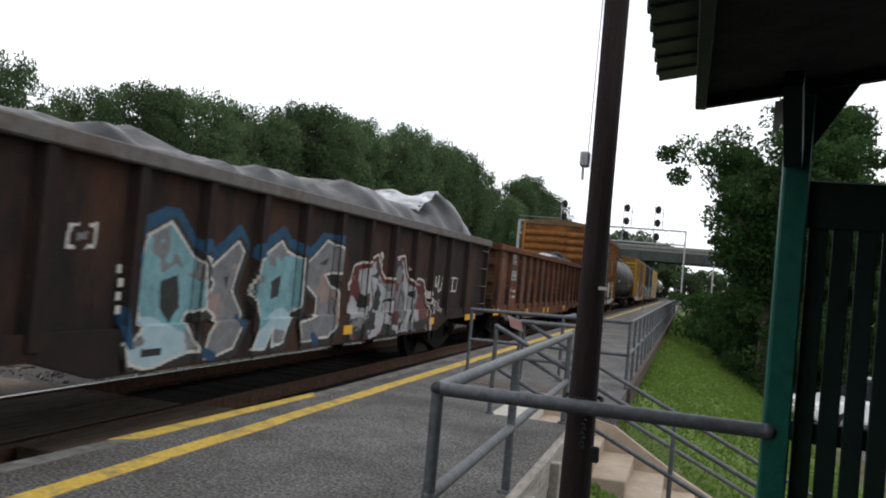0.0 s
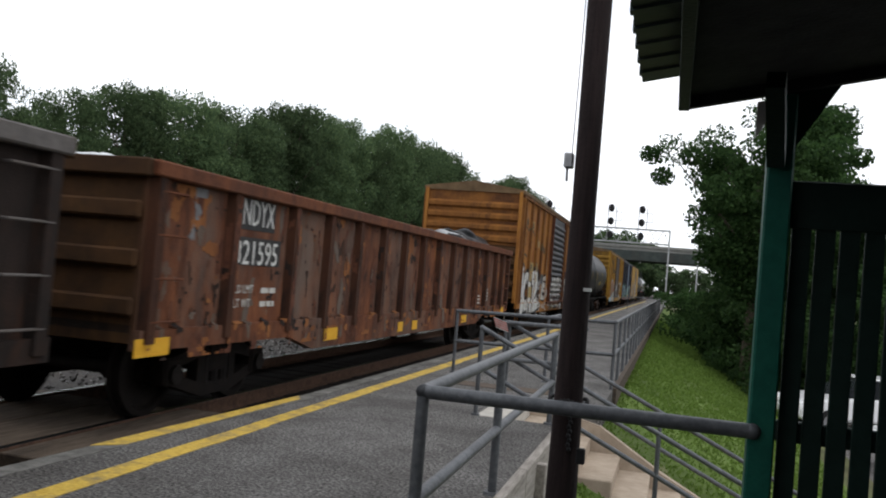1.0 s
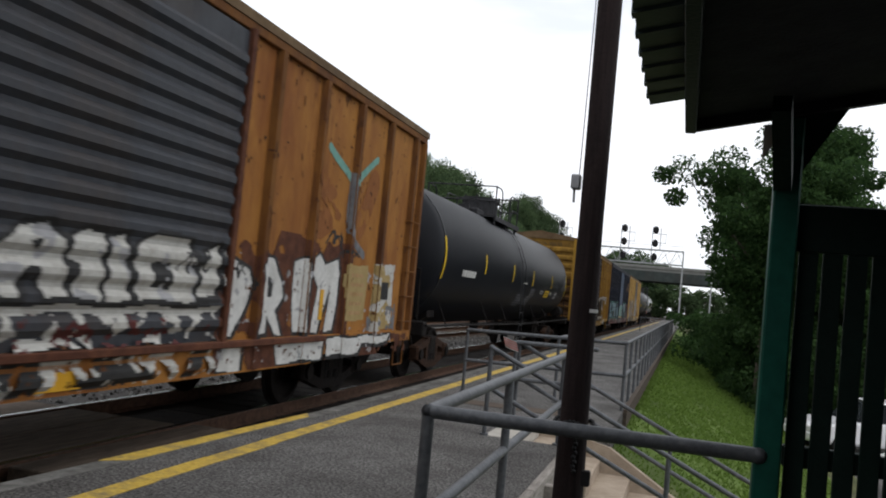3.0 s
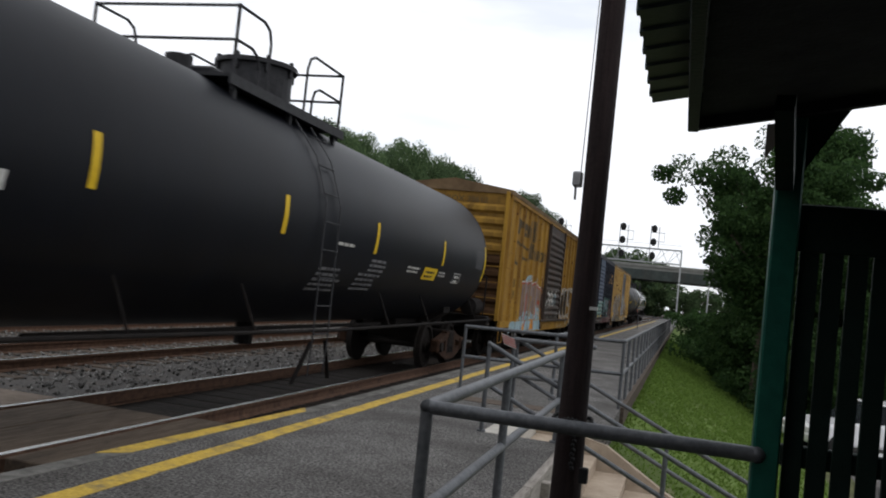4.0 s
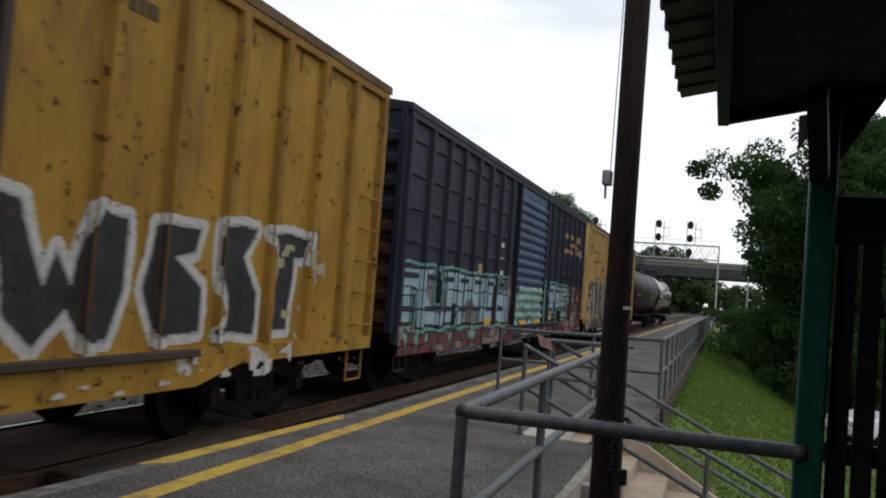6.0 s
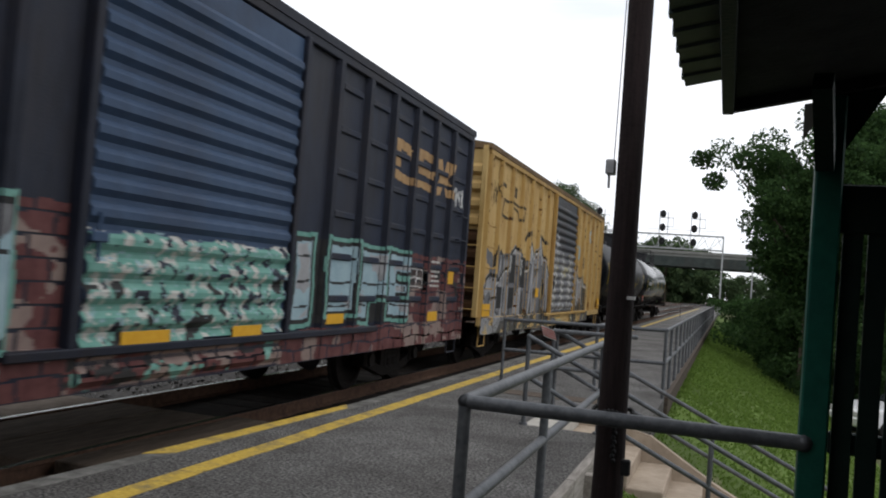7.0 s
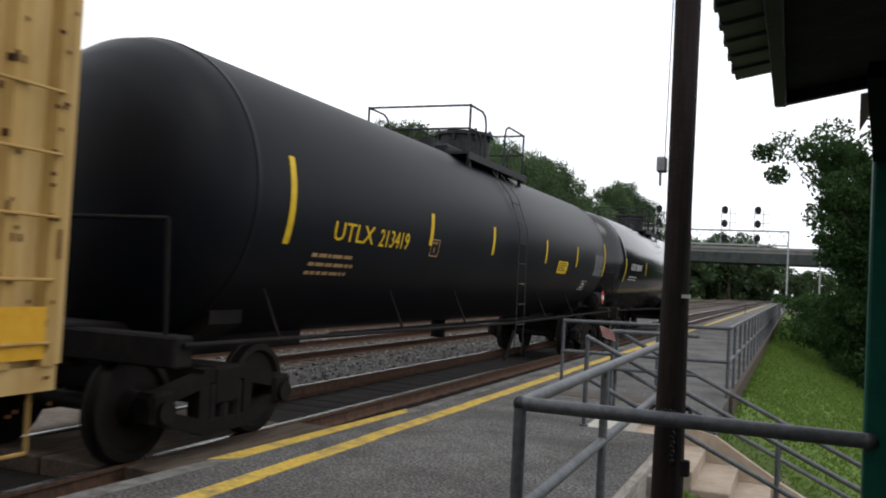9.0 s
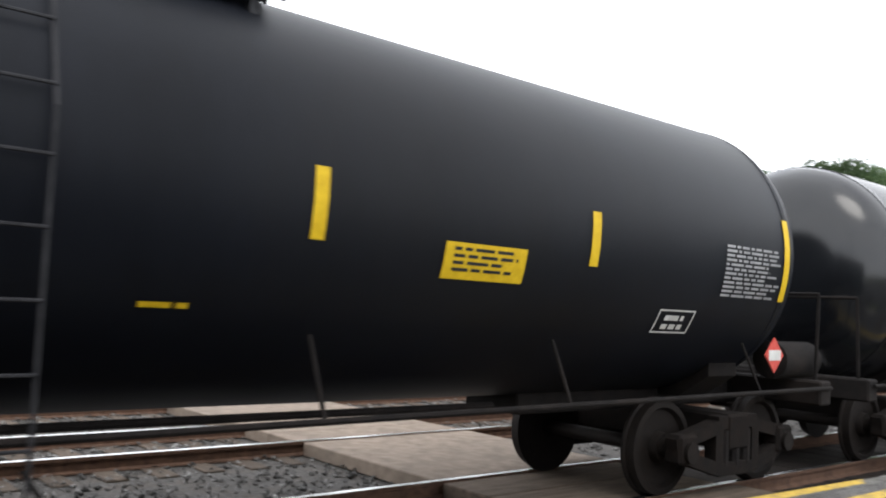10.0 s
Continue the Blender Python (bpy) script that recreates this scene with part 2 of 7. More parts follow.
# white for a pale sheet, and for the highlight laid over black ones
TARP_W = mat("white_sheet_and_gloss", (0.48, 0.496, 0.512), (0.624, 0.64, 0.656), 0.35, 2, 0.3, fine=5)
TARP_B = mat("black_plastic_sheet", (0.005, 0.0055, 0.007), (0.012, 0.013, 0.015), 0.3, 3, 0.12, fine=7, spec=0.08)
BOX_OR = mat("weathered_orange_paint", (0.225, 0.09, 0.0186), (0.335, 0.15, 0.031), 0.75, 2.4, 0.15, stretch=(1, 1, 0.4), stain=(0.1674, 0.0527, 0.0124), stain_amt=0.85, streak=(0.13, 0.045, 0.014))
RIB_OR = mat("rusty_orange_rib", (0.085, 0.03, 0.0075), (0.18, 0.075, 0.015), 0.8, 3.0, 0.2, stretch=(1, 1, 0.4), stain=(0.05, 0.0175, 0.0075), stain_amt=0.9, rand=0.15, streak=(0.05, 0.02, 0.01))
BOX_YE = mat("weathered_yellow_paint", (0.265, 0.143, 0.0165), (0.345, 0.2, 0.029), 0.7, 2.4, 0.15, stretch=(1, 1, 0.4), stain=(0.17, 0.082, 0.0165), stain_amt=0.8, streak=(0.12, 0.055, 0.014))
RIB_YE = mat("yellow_rib", (0.19, 0.095, 0.0125), (0.29, 0.16, 0.025), 0.7, 3, 0.2, stretch=(1, 1, 0.4), stain=(0.135, 0.065, 0.015), stain_amt=0.7, rand=0.1, streak=(0.12, 0.055, 0.012))
BOX_BL = mat("dark_navy_paint", (0.0105, 0.0145, 0.028), (0.0205, 0.027, 0.046), 0.6, 2.4, 0.15, stretch=(1, 1, 0.4), stain=(0.031, 0.0279, 0.0279), stain_amt=0.6, streak=(0.012, 0.012, 0.016))
RIB_BL = mat("navy_rib", (0.0075, 0.0095, 0.017), (0.015, 0.018, 0.03), 0.6, 3, 0.15, stain=(0.0225, 0.015, 0.0125))
BOX_CR = mat("pale_yellow_paint", (0.43, 0.288, 0.108), (0.51, 0.362, 0.158), 0.65, 2.4, 0.12, stretch=(1, 1, 0.4), stain=(0.3536, 0.204, 0.0612), stain_amt=0.6, streak=(0.3, 0.17, 0.05))
RIB_CR = mat("pale_yellow_rib", (0.36, 0.222, 0.066), (0.444, 0.294, 0.108), 0.65, 3, 0.12, stretch=(1, 1, 0.4), stain=(0.216, 0.114, 0.036), stain_amt=0.6, rand=0.06, streak=(0.2, 0.1, 0.03))
# boxcar end paints, darker and more streaked than the sides
END_ORANGE = mat("dark_streaked_orange_paint", (0.12, 0.045, 0.012), (0.24, 0.10, 0.022), 0.8, 1.8, 0.2, stain=(0.05, 0.02, 0.01), stain_amt=0.9, streak=(0.06, 0.024, 0.01))
END_YELLOW = mat("dark_streaked_yellow_paint", (0.16, 0.085, 0.014), (0.30, 0.17, 0.028), 0.8, 1.8, 0.2, stain=(0.05, 0.026, 0.01), stain_amt=0.9, streak=(0.07, 0.035, 0.012))
DOOR_GREY = mat("grey_steel_door", (0.024, 0.0265, 0.033), (0.05, 0.054, 0.062), 0.55, 3, 0.15, stain=(0.045, 0.032, 0.024), streak=(0.014, 0.014, 0.016))
DOOR_BROWN = mat("dark_brown_door", (0.0275, 0.021, 0.018), (0.05, 0.04, 0.034), 0.7, 3, 0.15, stain=(0.065, 0.035, 0.02), streak=(0.06, 0.03, 0.018))
DOOR_BLUE = mat("blue_steel_door", (0.028, 0.052, 0.10), (0.048, 0.08, 0.14), 0.55, 3, 0.12, stain=(0.024, 0.03, 0.048))
ROOF_RUST = mat("rusty_roof", (0.088, 0.055, 0.0275), (0.165, 0.11, 0.0605), 0.85, 3, 0.2, stain=(0.055, 0.033, 0.022))
TANK = mat("black_tank_paint", (0.0034, 0.0042, 0.0066), (0.0066, 0.008, 0.012), 0.46, 1.3, 0.05, stretch=(1, 1, 0.5), stain=(0.009, 0.009, 0.010), stain_amt=0.5, spec=0.12)
TANK_SHINY = mat("glossy_black_tank_paint", (0.006, 0.0066, 0.008), (0.011, 0.012, 0.014), 0.18, 1.3, 0.03, spec=0.5)
G_CYAN = mat("spray_turquoise", (0.09, 0.2025, 0.225), (0.165, 0.3, 0.3225), 0.7, 8, 0.05, stain=(0.075, 0.12, 0.135))
G_GREY = mat("spray_grey", (0.102, 0.102, 0.108), (0.174, 0.174, 0.18), 0.7, 8, 0.05, stain=(0.066, 0.066, 0.072))
G_BLUE = mat("spray_blue", (0.009, 0.036, 0.0765), (0.018, 0.063, 0.117), 0.7, 8, 0.05)
G_BLACK = mat("spray_black", (0.012, 0.012, 0.012), (0.03, 0.03, 0.03), 0.6, 8, 0.05)
G_SILVER = mat("spray_silver", (0.2108, 0.2108, 0.217), (0.341, 0.341, 0.3472), 0.5, 4, 0.05, stain=(0.1488, 0.1488, 0.1488))
G_PINK = mat("spray_mauve", (0.168, 0.12, 0.108), (0.24, 0.18, 0.156), 0.7, 5, 0.05)
G_SKY = mat("spray_pale_blue", (0.21, 0.308, 0.35), (0.294, 0.392, 0.427), 0.7, 5, 0.05)
G_MINT = mat("spray_mint", (0.091, 0.234, 0.195), (0.169, 0.325, 0.2795), 0.7, 6, 0.05)
G_BRICK = mat("spray_maroon", (0.072, 0.024, 0.024), (0.132, 0.054, 0.051), 0.7, 5, 0.05)
G_OCHRE = mat("spray_ochre", (0.252, 0.228, 0.132), (0.33, 0.3, 0.198), 0.7, 6, 0.05)
G_RED = mat("spray_red", (0.266, 0.042, 0.028), (0.35, 0.077, 0.049), 0.7, 6, 0.05)
G_ORANGE = mat("spray_orange", (0.465, 0.165, 0.0225), (0.555, 0.24, 0.0375), 0.7, 6, 0.05)
G_OLIVE = mat("spray_dark_olive", (0.04, 0.039, 0.033), (0.085, 0.08, 0.066), 0.7, 5, 0.05)
RIB_RUST = mat("dark_rusty_rib", (0.016, 0.008, 0.006), (0.075, 0.028, 0.013), 0.9, 3, 0.35, stretch=(1, 1, 0.4), stain=(0.03, 0.02, 0.015), stain_amt=0.8)
PATCH = mat("tan_stencil_patch", (0.273, 0.195, 0.078), (0.338, 0.2535, 0.117), 0.8, 6, 0.05)
LOGO_BRONZE = mat("faded_gold_lettering", (0.294, 0.175, 0.077), (0.392, 0.259, 0.133), 0.8, 6, 0.05, stain=(0.175, 0.098, 0.049))
LOGO_DARK = mat("faded_black_lettering", (0.035, 0.0294, 0.021), (0.084, 0.063, 0.035), 0.8, 7, 0.05, stain=(0.14, 0.084, 0.028))
RUST_WARM = mat("orange_rust", (0.16, 0.06, 0.02), (0.26, 0.105, 0.034), 0.9, 5, 0.35, stretch=(1, 1, 0.4), stain=(0.09, 0.03, 0.014), stain_amt=0.7)
OLIVE_GREY = mat("olive_grey_old_paint", (0.075, 0.055, 0.044), (0.125, 0.098, 0.08), 0.85, 5, 0.3, stretch=(1, 1, 0.4), stain=(0.09, 0.035, 0.016), stain_amt=0.8)
G_MAROON = mat("maroon_spray", (0.055, 0.010, 0.010), (0.10, 0.022, 0.018), 0.6, 4, 0.1, stain=(0.05, 0.03, 0.02), stain_amt=0.5)
TANK_FIT = mat("black_fittings_steel", (0.012, 0.012, 0.014), (0.03, 0.03, 0.033), 0.6, 10, 0.1)
RUST_MAROON = mat("maroon_rust", (0.05, 0.018, 0.012), (0.115, 0.045, 0.024), 0.9, 6, 0.3)
TRUCK_RUST = mat("red_rusted_casting", (0.016, 0.008, 0.005), (0.05, 0.024, 0.013), 0.9, 9, 0.4)
RUST_DARK = mat("dark_brown_rust", (0.05, 0.02, 0.009), (0.12, 0.05, 0.018), 0.9, 6, 0.3)

# ---- building tools ----
def box(bm, x0, x1, y0, y1, z0, z1, bevel=0.0):
    v = bmesh.ops.create_cube(bm, size=1, matrix=Matrix.Translation(((x0 + x1) / 2, (y0 + y1) / 2, (z0 + z1) / 2))
                              @ Matrix.Diagonal((x1 - x0, y1 - y0, z1 - z0, 1)))["verts"]
    if bevel:
        e = list({e for q in v for e in q.link_edges})
        bmesh.ops.bevel(bm, geom=e, offset=bevel, segments=1, affect="EDGES")
    return v


def tube(bm, a, b, r, n=10, r2=None):
    """A round bar from a to b."""
    a, b = Vector(a), Vector(b)
    d = b - a
    m = Matrix.Translation((a + b) / 2) @ d.to_track_quat("Z", "Y").to_matrix().to_4x4()
    bmesh.ops.create_cone(bm, cap_ends=True, segments=n, radius1=r, radius2=r if r2 is None else r2, depth=d.length, matrix=m)


def bar(bm, a, b, w, h):
    """A square bar from a to b."""
    a, b = Vector(a), Vector(b)
    d = b - a
    m = Matrix.Translation((a + b) / 2) @ d.to_track_quat("Z", "Y").to_matrix().to_4x4() @ Matrix.Diagonal((w, h, d.length, 1))
    bmesh.ops.create_cube(bm, size=1, matrix=m)


def lathe(bm, profile, axis_y=True, n=40, centre=(0, 0, 0), caps=True):
    """Turns (along, radius) pairs about the y axis (or x)."""
    rings = []
    for s, r in profile:
        ring = []
        for k in range(n):
            a = 2 * math.pi * k / n
            p = (r * math.cos(a), s, r * math.sin(a)) if axis_y else (s, r * math.cos(a), r * math.sin(a))
            ring.append(bm.verts.new(Vector(p) + Vector(centre)))
        rings.append(ring)
    for p, q in zip(rings, rings[1:]):
        for k in range(n):
            bm.faces.new((p[k], p[(k + 1) % n], q[(k + 1) % n], q[k]))
    if caps:
        bm.faces.new(rings[0]), bm.faces.new(rings[-1])
    bmesh.ops.recalc_face_normals(bm, faces=bm.faces[:])


def prism(bm, outline, y0, y1):
    """An (x, z) outline drawn out along y."""
    a = [bm.verts.new((x, y0, z)) for x, z in outline]
    b = [bm.verts.new((x, y1, z)) for x, z in outline]
    n = len(a)
    for k in range(n):
        bm.faces.new((a[k], a[(k + 1) % n], b[(k + 1) % n], b[k]))
    bm.faces.new(a), bm.faces.new(b)
    bmesh.ops.recalc_face_normals(bm, faces=bm.faces[:])


def mesh_of(name, bm, material, smooth=False):
    me = bpy.data.meshes.new(name)
    bm.to_mesh(me)
    bm.free()
    me.materials.append(material)
    if smooth:
        me.shade_smooth()
        me.set_sharp_from_angle(angle=radians(40))
    return me


def part(name, bm, material, parent=None, label="", smooth=False):
    ob = new(name, mesh_of(name, bm, material, smooth))
    ob.parent = parent
    return tagged(ob, label)


def piece(name, me, parent, m):
    """One more object on a shared mesh."""
    ob = new(name, me)
    ob.parent = parent
    ob.matrix_basis = m
    return ob


def quads(name, pts, material, parent=None):
    """A mesh of loose quads from an (n, 4, 3) array."""
    pts = np.asarray(pts, dtype=np.float32)
    n = len(pts)
    me = bpy.data.meshes.new(name)
    me.vertices.add(4 * n), me.loops.add(4 * n), me.polygons.add(n)
    me.vertices.foreach_set("co", pts.reshape(-1))
    me.loops.foreach_set("vertex_index", np.arange(4 * n, dtype=np.int32))
    me.polygons.foreach_set("loop_start", np.arange(0, 4 * n, 4, dtype=np.int32))
    me.update(calc_edges=True)
    me.materials.append(material)
    ob = new(name, me)
    ob.parent = parent
    return ob


def thing(name, label, category, group="", m=None):
    ob = new(name)
    ob.empty_display_size = 0.2
    if m is not None:
        ob.matrix_basis = m
    return tagged(ob, label, category, group)


def text_mesh(name, words, size, material, parent, m, squeeze=1.0, label=""):
    """Words in the built-in font as a thin flat mesh; m: text x to the right, y up."""
    cu = bpy.data.curves.new(name, "FONT")
    cu.body, cu.size, cu.extrude, cu.resolution_u = words, size, 0.002, 2
    tmp = bpy.data.objects.new(name, cu)
    scene.collection.objects.link(tmp)
    me = bpy.data.meshes.new_from_object(tmp.evaluated_get(bpy.context.evaluated_depsgraph_get()))
    bpy.data.objects.remove(tmp)
    me.transform(m @ Matrix.Diagonal((squeeze, 1, 1, 1)))
    me.materials.clear()
    me.materials.append(material)
    ob = new(name, me)
    ob.parent = parent
    return tagged(ob, label)

# ---- ground, tracks ----
RAIL_Z, CX = -0.2175, -5.88


def bank_z(x):
    """The steeper bank between the platform end and the steps."""
    return float(np.interp(x, [-1.3, -1.0, 2.0, 3.2, 4.2], [-0.42, -0.46, -1.74, -1.9, -1.95]))


def dip(x, y):
    """The embankment sinks a little where it meets the steps."""
    return 0.27 * np.clip((14.5 - np.asarray(y)) / 3.6, 0, 1) * np.clip((np.asarray(x) + 0.95) / 0.9, 0, 1) * np.clip((3.6 - np.asarray(x)) / 1.2, 0, 1)


def slope_z(x, y):
    xs = [-1.3, -0.95, -0.6, 0.6, 2.0, 3.2, 4.2]
    zs = [-0.5, -0.30, -0.22, -0.75, -1.35, -1.8, -1.95]
    return np.where(np.asarray(y) < 9.0, np.interp(x, [-1.3, -1.0, 2.0, 3.2, 4.2], [-0.42, -0.46, -1.74, -1.9, -1.95]), np.interp(x, xs, zs) - dip(x, y))


def ground():
    prof = [(-1500, -0.7), (-60, -0.7), (-22, -0.7), (-18, -0.62), (-4.0, -0.6), (-1.3, -0.5), (-0.95, -0.30), (-0.6, -0.22),
            (0.6, -0.75), (2.0, -1.35), (3.2, -1.8), (4.2, -1.95), (60, -2.0), (1500, -2.0)]
    ys = [-600, -40, 0, 3, 6, 8.88, 8.93, 10.68, 10.72, 11.6, 12.6, 13.6, 14.6, 16, 22, 30, 45, 70, 110, 200, 500, 2500]
    bm = bmesh.new()
    grid = [[bm.verts.new((x, y, min(z, -2.1) if 8.9 < y < 10.7 and -1.4 < x < 2.1 else z - (0.06 if -0.9 < x < 4 else 0) - float(dip(x, y)) if y > 9 else min(z, bank_z(x)) - 0.02)) for x, z in prof] for y in ys]
    for a, b in zip(grid, grid[1:]):
        for k in range(len(prof) - 1):
            bm.faces.new((a[k], a[k + 1], b[k + 1], b[k]))
    tagged(part("ground", bm, GROUND), "dark earth and rough grass round the railway", "ground", kind="structure")


ground()


def lawn():
    """Turf on the embankment with many blades."""
    bm = bmesh.new()
    xs = [-1.02, -0.9, -0.6, 0.0, 0.6, 1.3, 2.0, 2.6, 3.3]
    grid = [[bm.verts.new((x, y, float(slope_z(x, y)) + 0.012 + 0.02 * noise.noise((x * 1.3, y * 0.6, 0)))) for x in xs] for y in list(np.linspace(3.4, 8.9, 6)) + list(np.linspace(10.7, 90, 64))]
    for a, b in zip(grid, grid[1:]):
        for k in range(len(xs) - 1):
            if not (a[k].co.y < 9 < b[k].co.y and xs[k] < 2.0):
                bm.faces.new((a[k], a[k + 1], b[k + 1], b[k]))
    tagged(part("lawn", bm, TURF), "mown green grass on the embankment beside the platform", "grass", kind="structure")
    rng = np.random.default_rng(3)
    n = 60000
    y = 3.6 + 50 * rng.random(n) ** 1.8
    x = -0.98 + 4.2 * rng.random(n)
    keep = ~((y > 8.85) & (y < 10.75) & (x < 2.1))
    x, y = x[keep], y[keep]
    z = slope_z(x, y) + 0.01
    n = len(x)
    h, a = 0.02 + 0.04 * rng.random(n), rng.random(n) * 6.28
    w = 0.005 + 0.0012 * y
    dx, dy = np.cos(a) * w, np.sin(a) * w
    lx, ly = rng.normal(0, 0.03, n), rng.normal(0, 0.03, n)
    p = np.stack([np.stack([x - dx, y - dy, z], 1), np.stack([x + dx, y + dy, z], 1),
                  np.stack([x + lx + dx * 0.3, y + ly + dy * 0.3, z + h], 1), np.stack([x + lx - dx * 0.3, y + ly - dy * 0.3, z + h], 1)], 1)
    tagged(quads("grass", p, GRASS), "short bright green mown grass blades", "grass", kind="stuff")


lawn()


def rails():
    """Two tracks: ballast bed, ties, rails."""
    rng = np.random.default_rng(5)
    bm = bmesh.new()
    prism(bm, [(-17.5, -0.66), (-16.4, -0.40), (-4.35, -0.40), (-4.15, -0.64)], -60, 500)
    tagged(part("ballast", bm, BALLAST), "grey crushed stone ballast under the tracks", "ballast", kind="structure")
    # dark strip over the ballast, coloured with the train's shade
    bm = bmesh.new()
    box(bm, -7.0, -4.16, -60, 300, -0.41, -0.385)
    tagged(part("track_bed", bm, SHADED_EARTH), "oily earth and ballast under the near track, darkened for the train's shade", "ballast", kind="structure")
    n = 26000
    y = -2 + 40 * rng.random(n) ** 1.5
    x = -16.3 + 9.1 * rng.random(n)
    z = -0.40 + 0.02 * rng.random(n)
    s = 0.018 + 0.022 * rng.random(n)
    d = rng.normal(size=(n, 4, 3))
    d /= np.linalg.norm(d, axis=2, keepdims=True)
    c = np.stack([x, y, z], 1)[:, None, :] + d * s[:, None, None] * 1.5
    tet = np.stack([c[:, [0, 1, 2, 2]], c[:, [0, 2, 3, 3]], c[:, [0, 3, 1, 1]], c[:, [1, 3, 2, 2]]], 1)
    me = bpy.data.meshes.new("ballast_stones")
    f = (np.arange(n)[:, None, None] * 4 + np.array([[0, 1, 2], [0, 2, 3], [0, 3, 1], [1, 3, 2]])[None]).reshape(-1)
    me.vertices.add(4 * n), me.loops.add(len(f)), me.polygons.add(len(f) // 3)
    me.vertices.foreach_set("co", c.reshape(-1).astype(np.float32))
    me.loops.foreach_set("vertex_index", f.astype(np.int32))
    me.polygons.foreach_set("loop_start", np.arange(0, len(f), 3, dtype=np.int32))
    me.update(calc_edges=True)
    me.materials.append(STONE)
    tagged(new("ballast_stones", me), "loose grey crushed stones between the tracks", "ballast", kind="stuff")
    for cx in (CX, CX - 4.15, CX - 8.3):
        track = thing("railway_track", "pair of steel rails with shiny running tops on dark timber ties", "track", "tracks beside the platform")
        track["kind"] = "structure"
        for s in (-1, 1):
            x = cx + s * 0.7525
            bm = bmesh.new()
            prism(bm, [(x - 0.07, -0.385), (x + 0.07, -0.385), (x + 0.065, -0.37), (x + 0.012, -0.355), (x + 0.012, -0.265), (x + 0.036, -0.255),
                       (x + 0.036, RAIL_Z - 0.004), (x - 0.036, RAIL_Z - 0.004), (x - 0.036, -0.255), (x - 0.012, -0.265), (x - 0.012, -0.355), (x - 0.065, -0.37)], -60, 480)
            rail = part("rail", bm, RAIL_RUST, track)
            bm = bmesh.new()
            box(bm, x - 0.033, x + 0.033, -60, 480, RAIL_Z - 0.004, RAIL_Z)
            part("running_surface", bm, RAIL_TOP, rail, "polished steel running surface")
        bm = bmesh.new()
        box(bm, -1.3, 1.3, -0.115, 0.115, -0.09, 0.09, 0.01)
        me = mesh_of("tie", bm, TIE_SHADE if cx == CX else TIE)
        for k in range(95):
            piece("tie", me, track, pose(cx + random.uniform(-0.03, 0.03), -2.5 + k * 0.52, -0.475 + 0.01 * random.random(), 0, 0, random.uniform(-0.6, 0.6)))


rails()


def crossing():
    """Timber and concrete foot crossing over the tracks."""
    walkway = thing("foot_crossing", "tan concrete panels laid level between the rails", "crossing")
    walkway["kind"] = "structure"
    for k in range(3):
        cx = CX - 4.15 * k
        for x0, x1 in ((cx - 0.66, cx - 0.01), (cx + 0.01, cx + 0.66)):
            bm = bmesh.new()
            box(bm, x0, x1, 5.6, 8.3, -0.39, RAIL_Z - 0.012, 0.012)
            part("panel", bm, PANEL if k else TIMBER, walkway)
        bm = bmesh.new()
        box(bm, cx - 3.32, cx - 0.84, 5.62, 8.32, -0.39, RAIL_Z - 0.010, 0.012)
        part("panel", bm, PANEL, walkway)
    bm = bmesh.new()
    box(bm, CX + 0.84, -4.13, 5.7, 8.4, -0.39, RAIL_Z - 0.006, 0.01)
    part("panel", bm, TIMBER, walkway)


crossing()


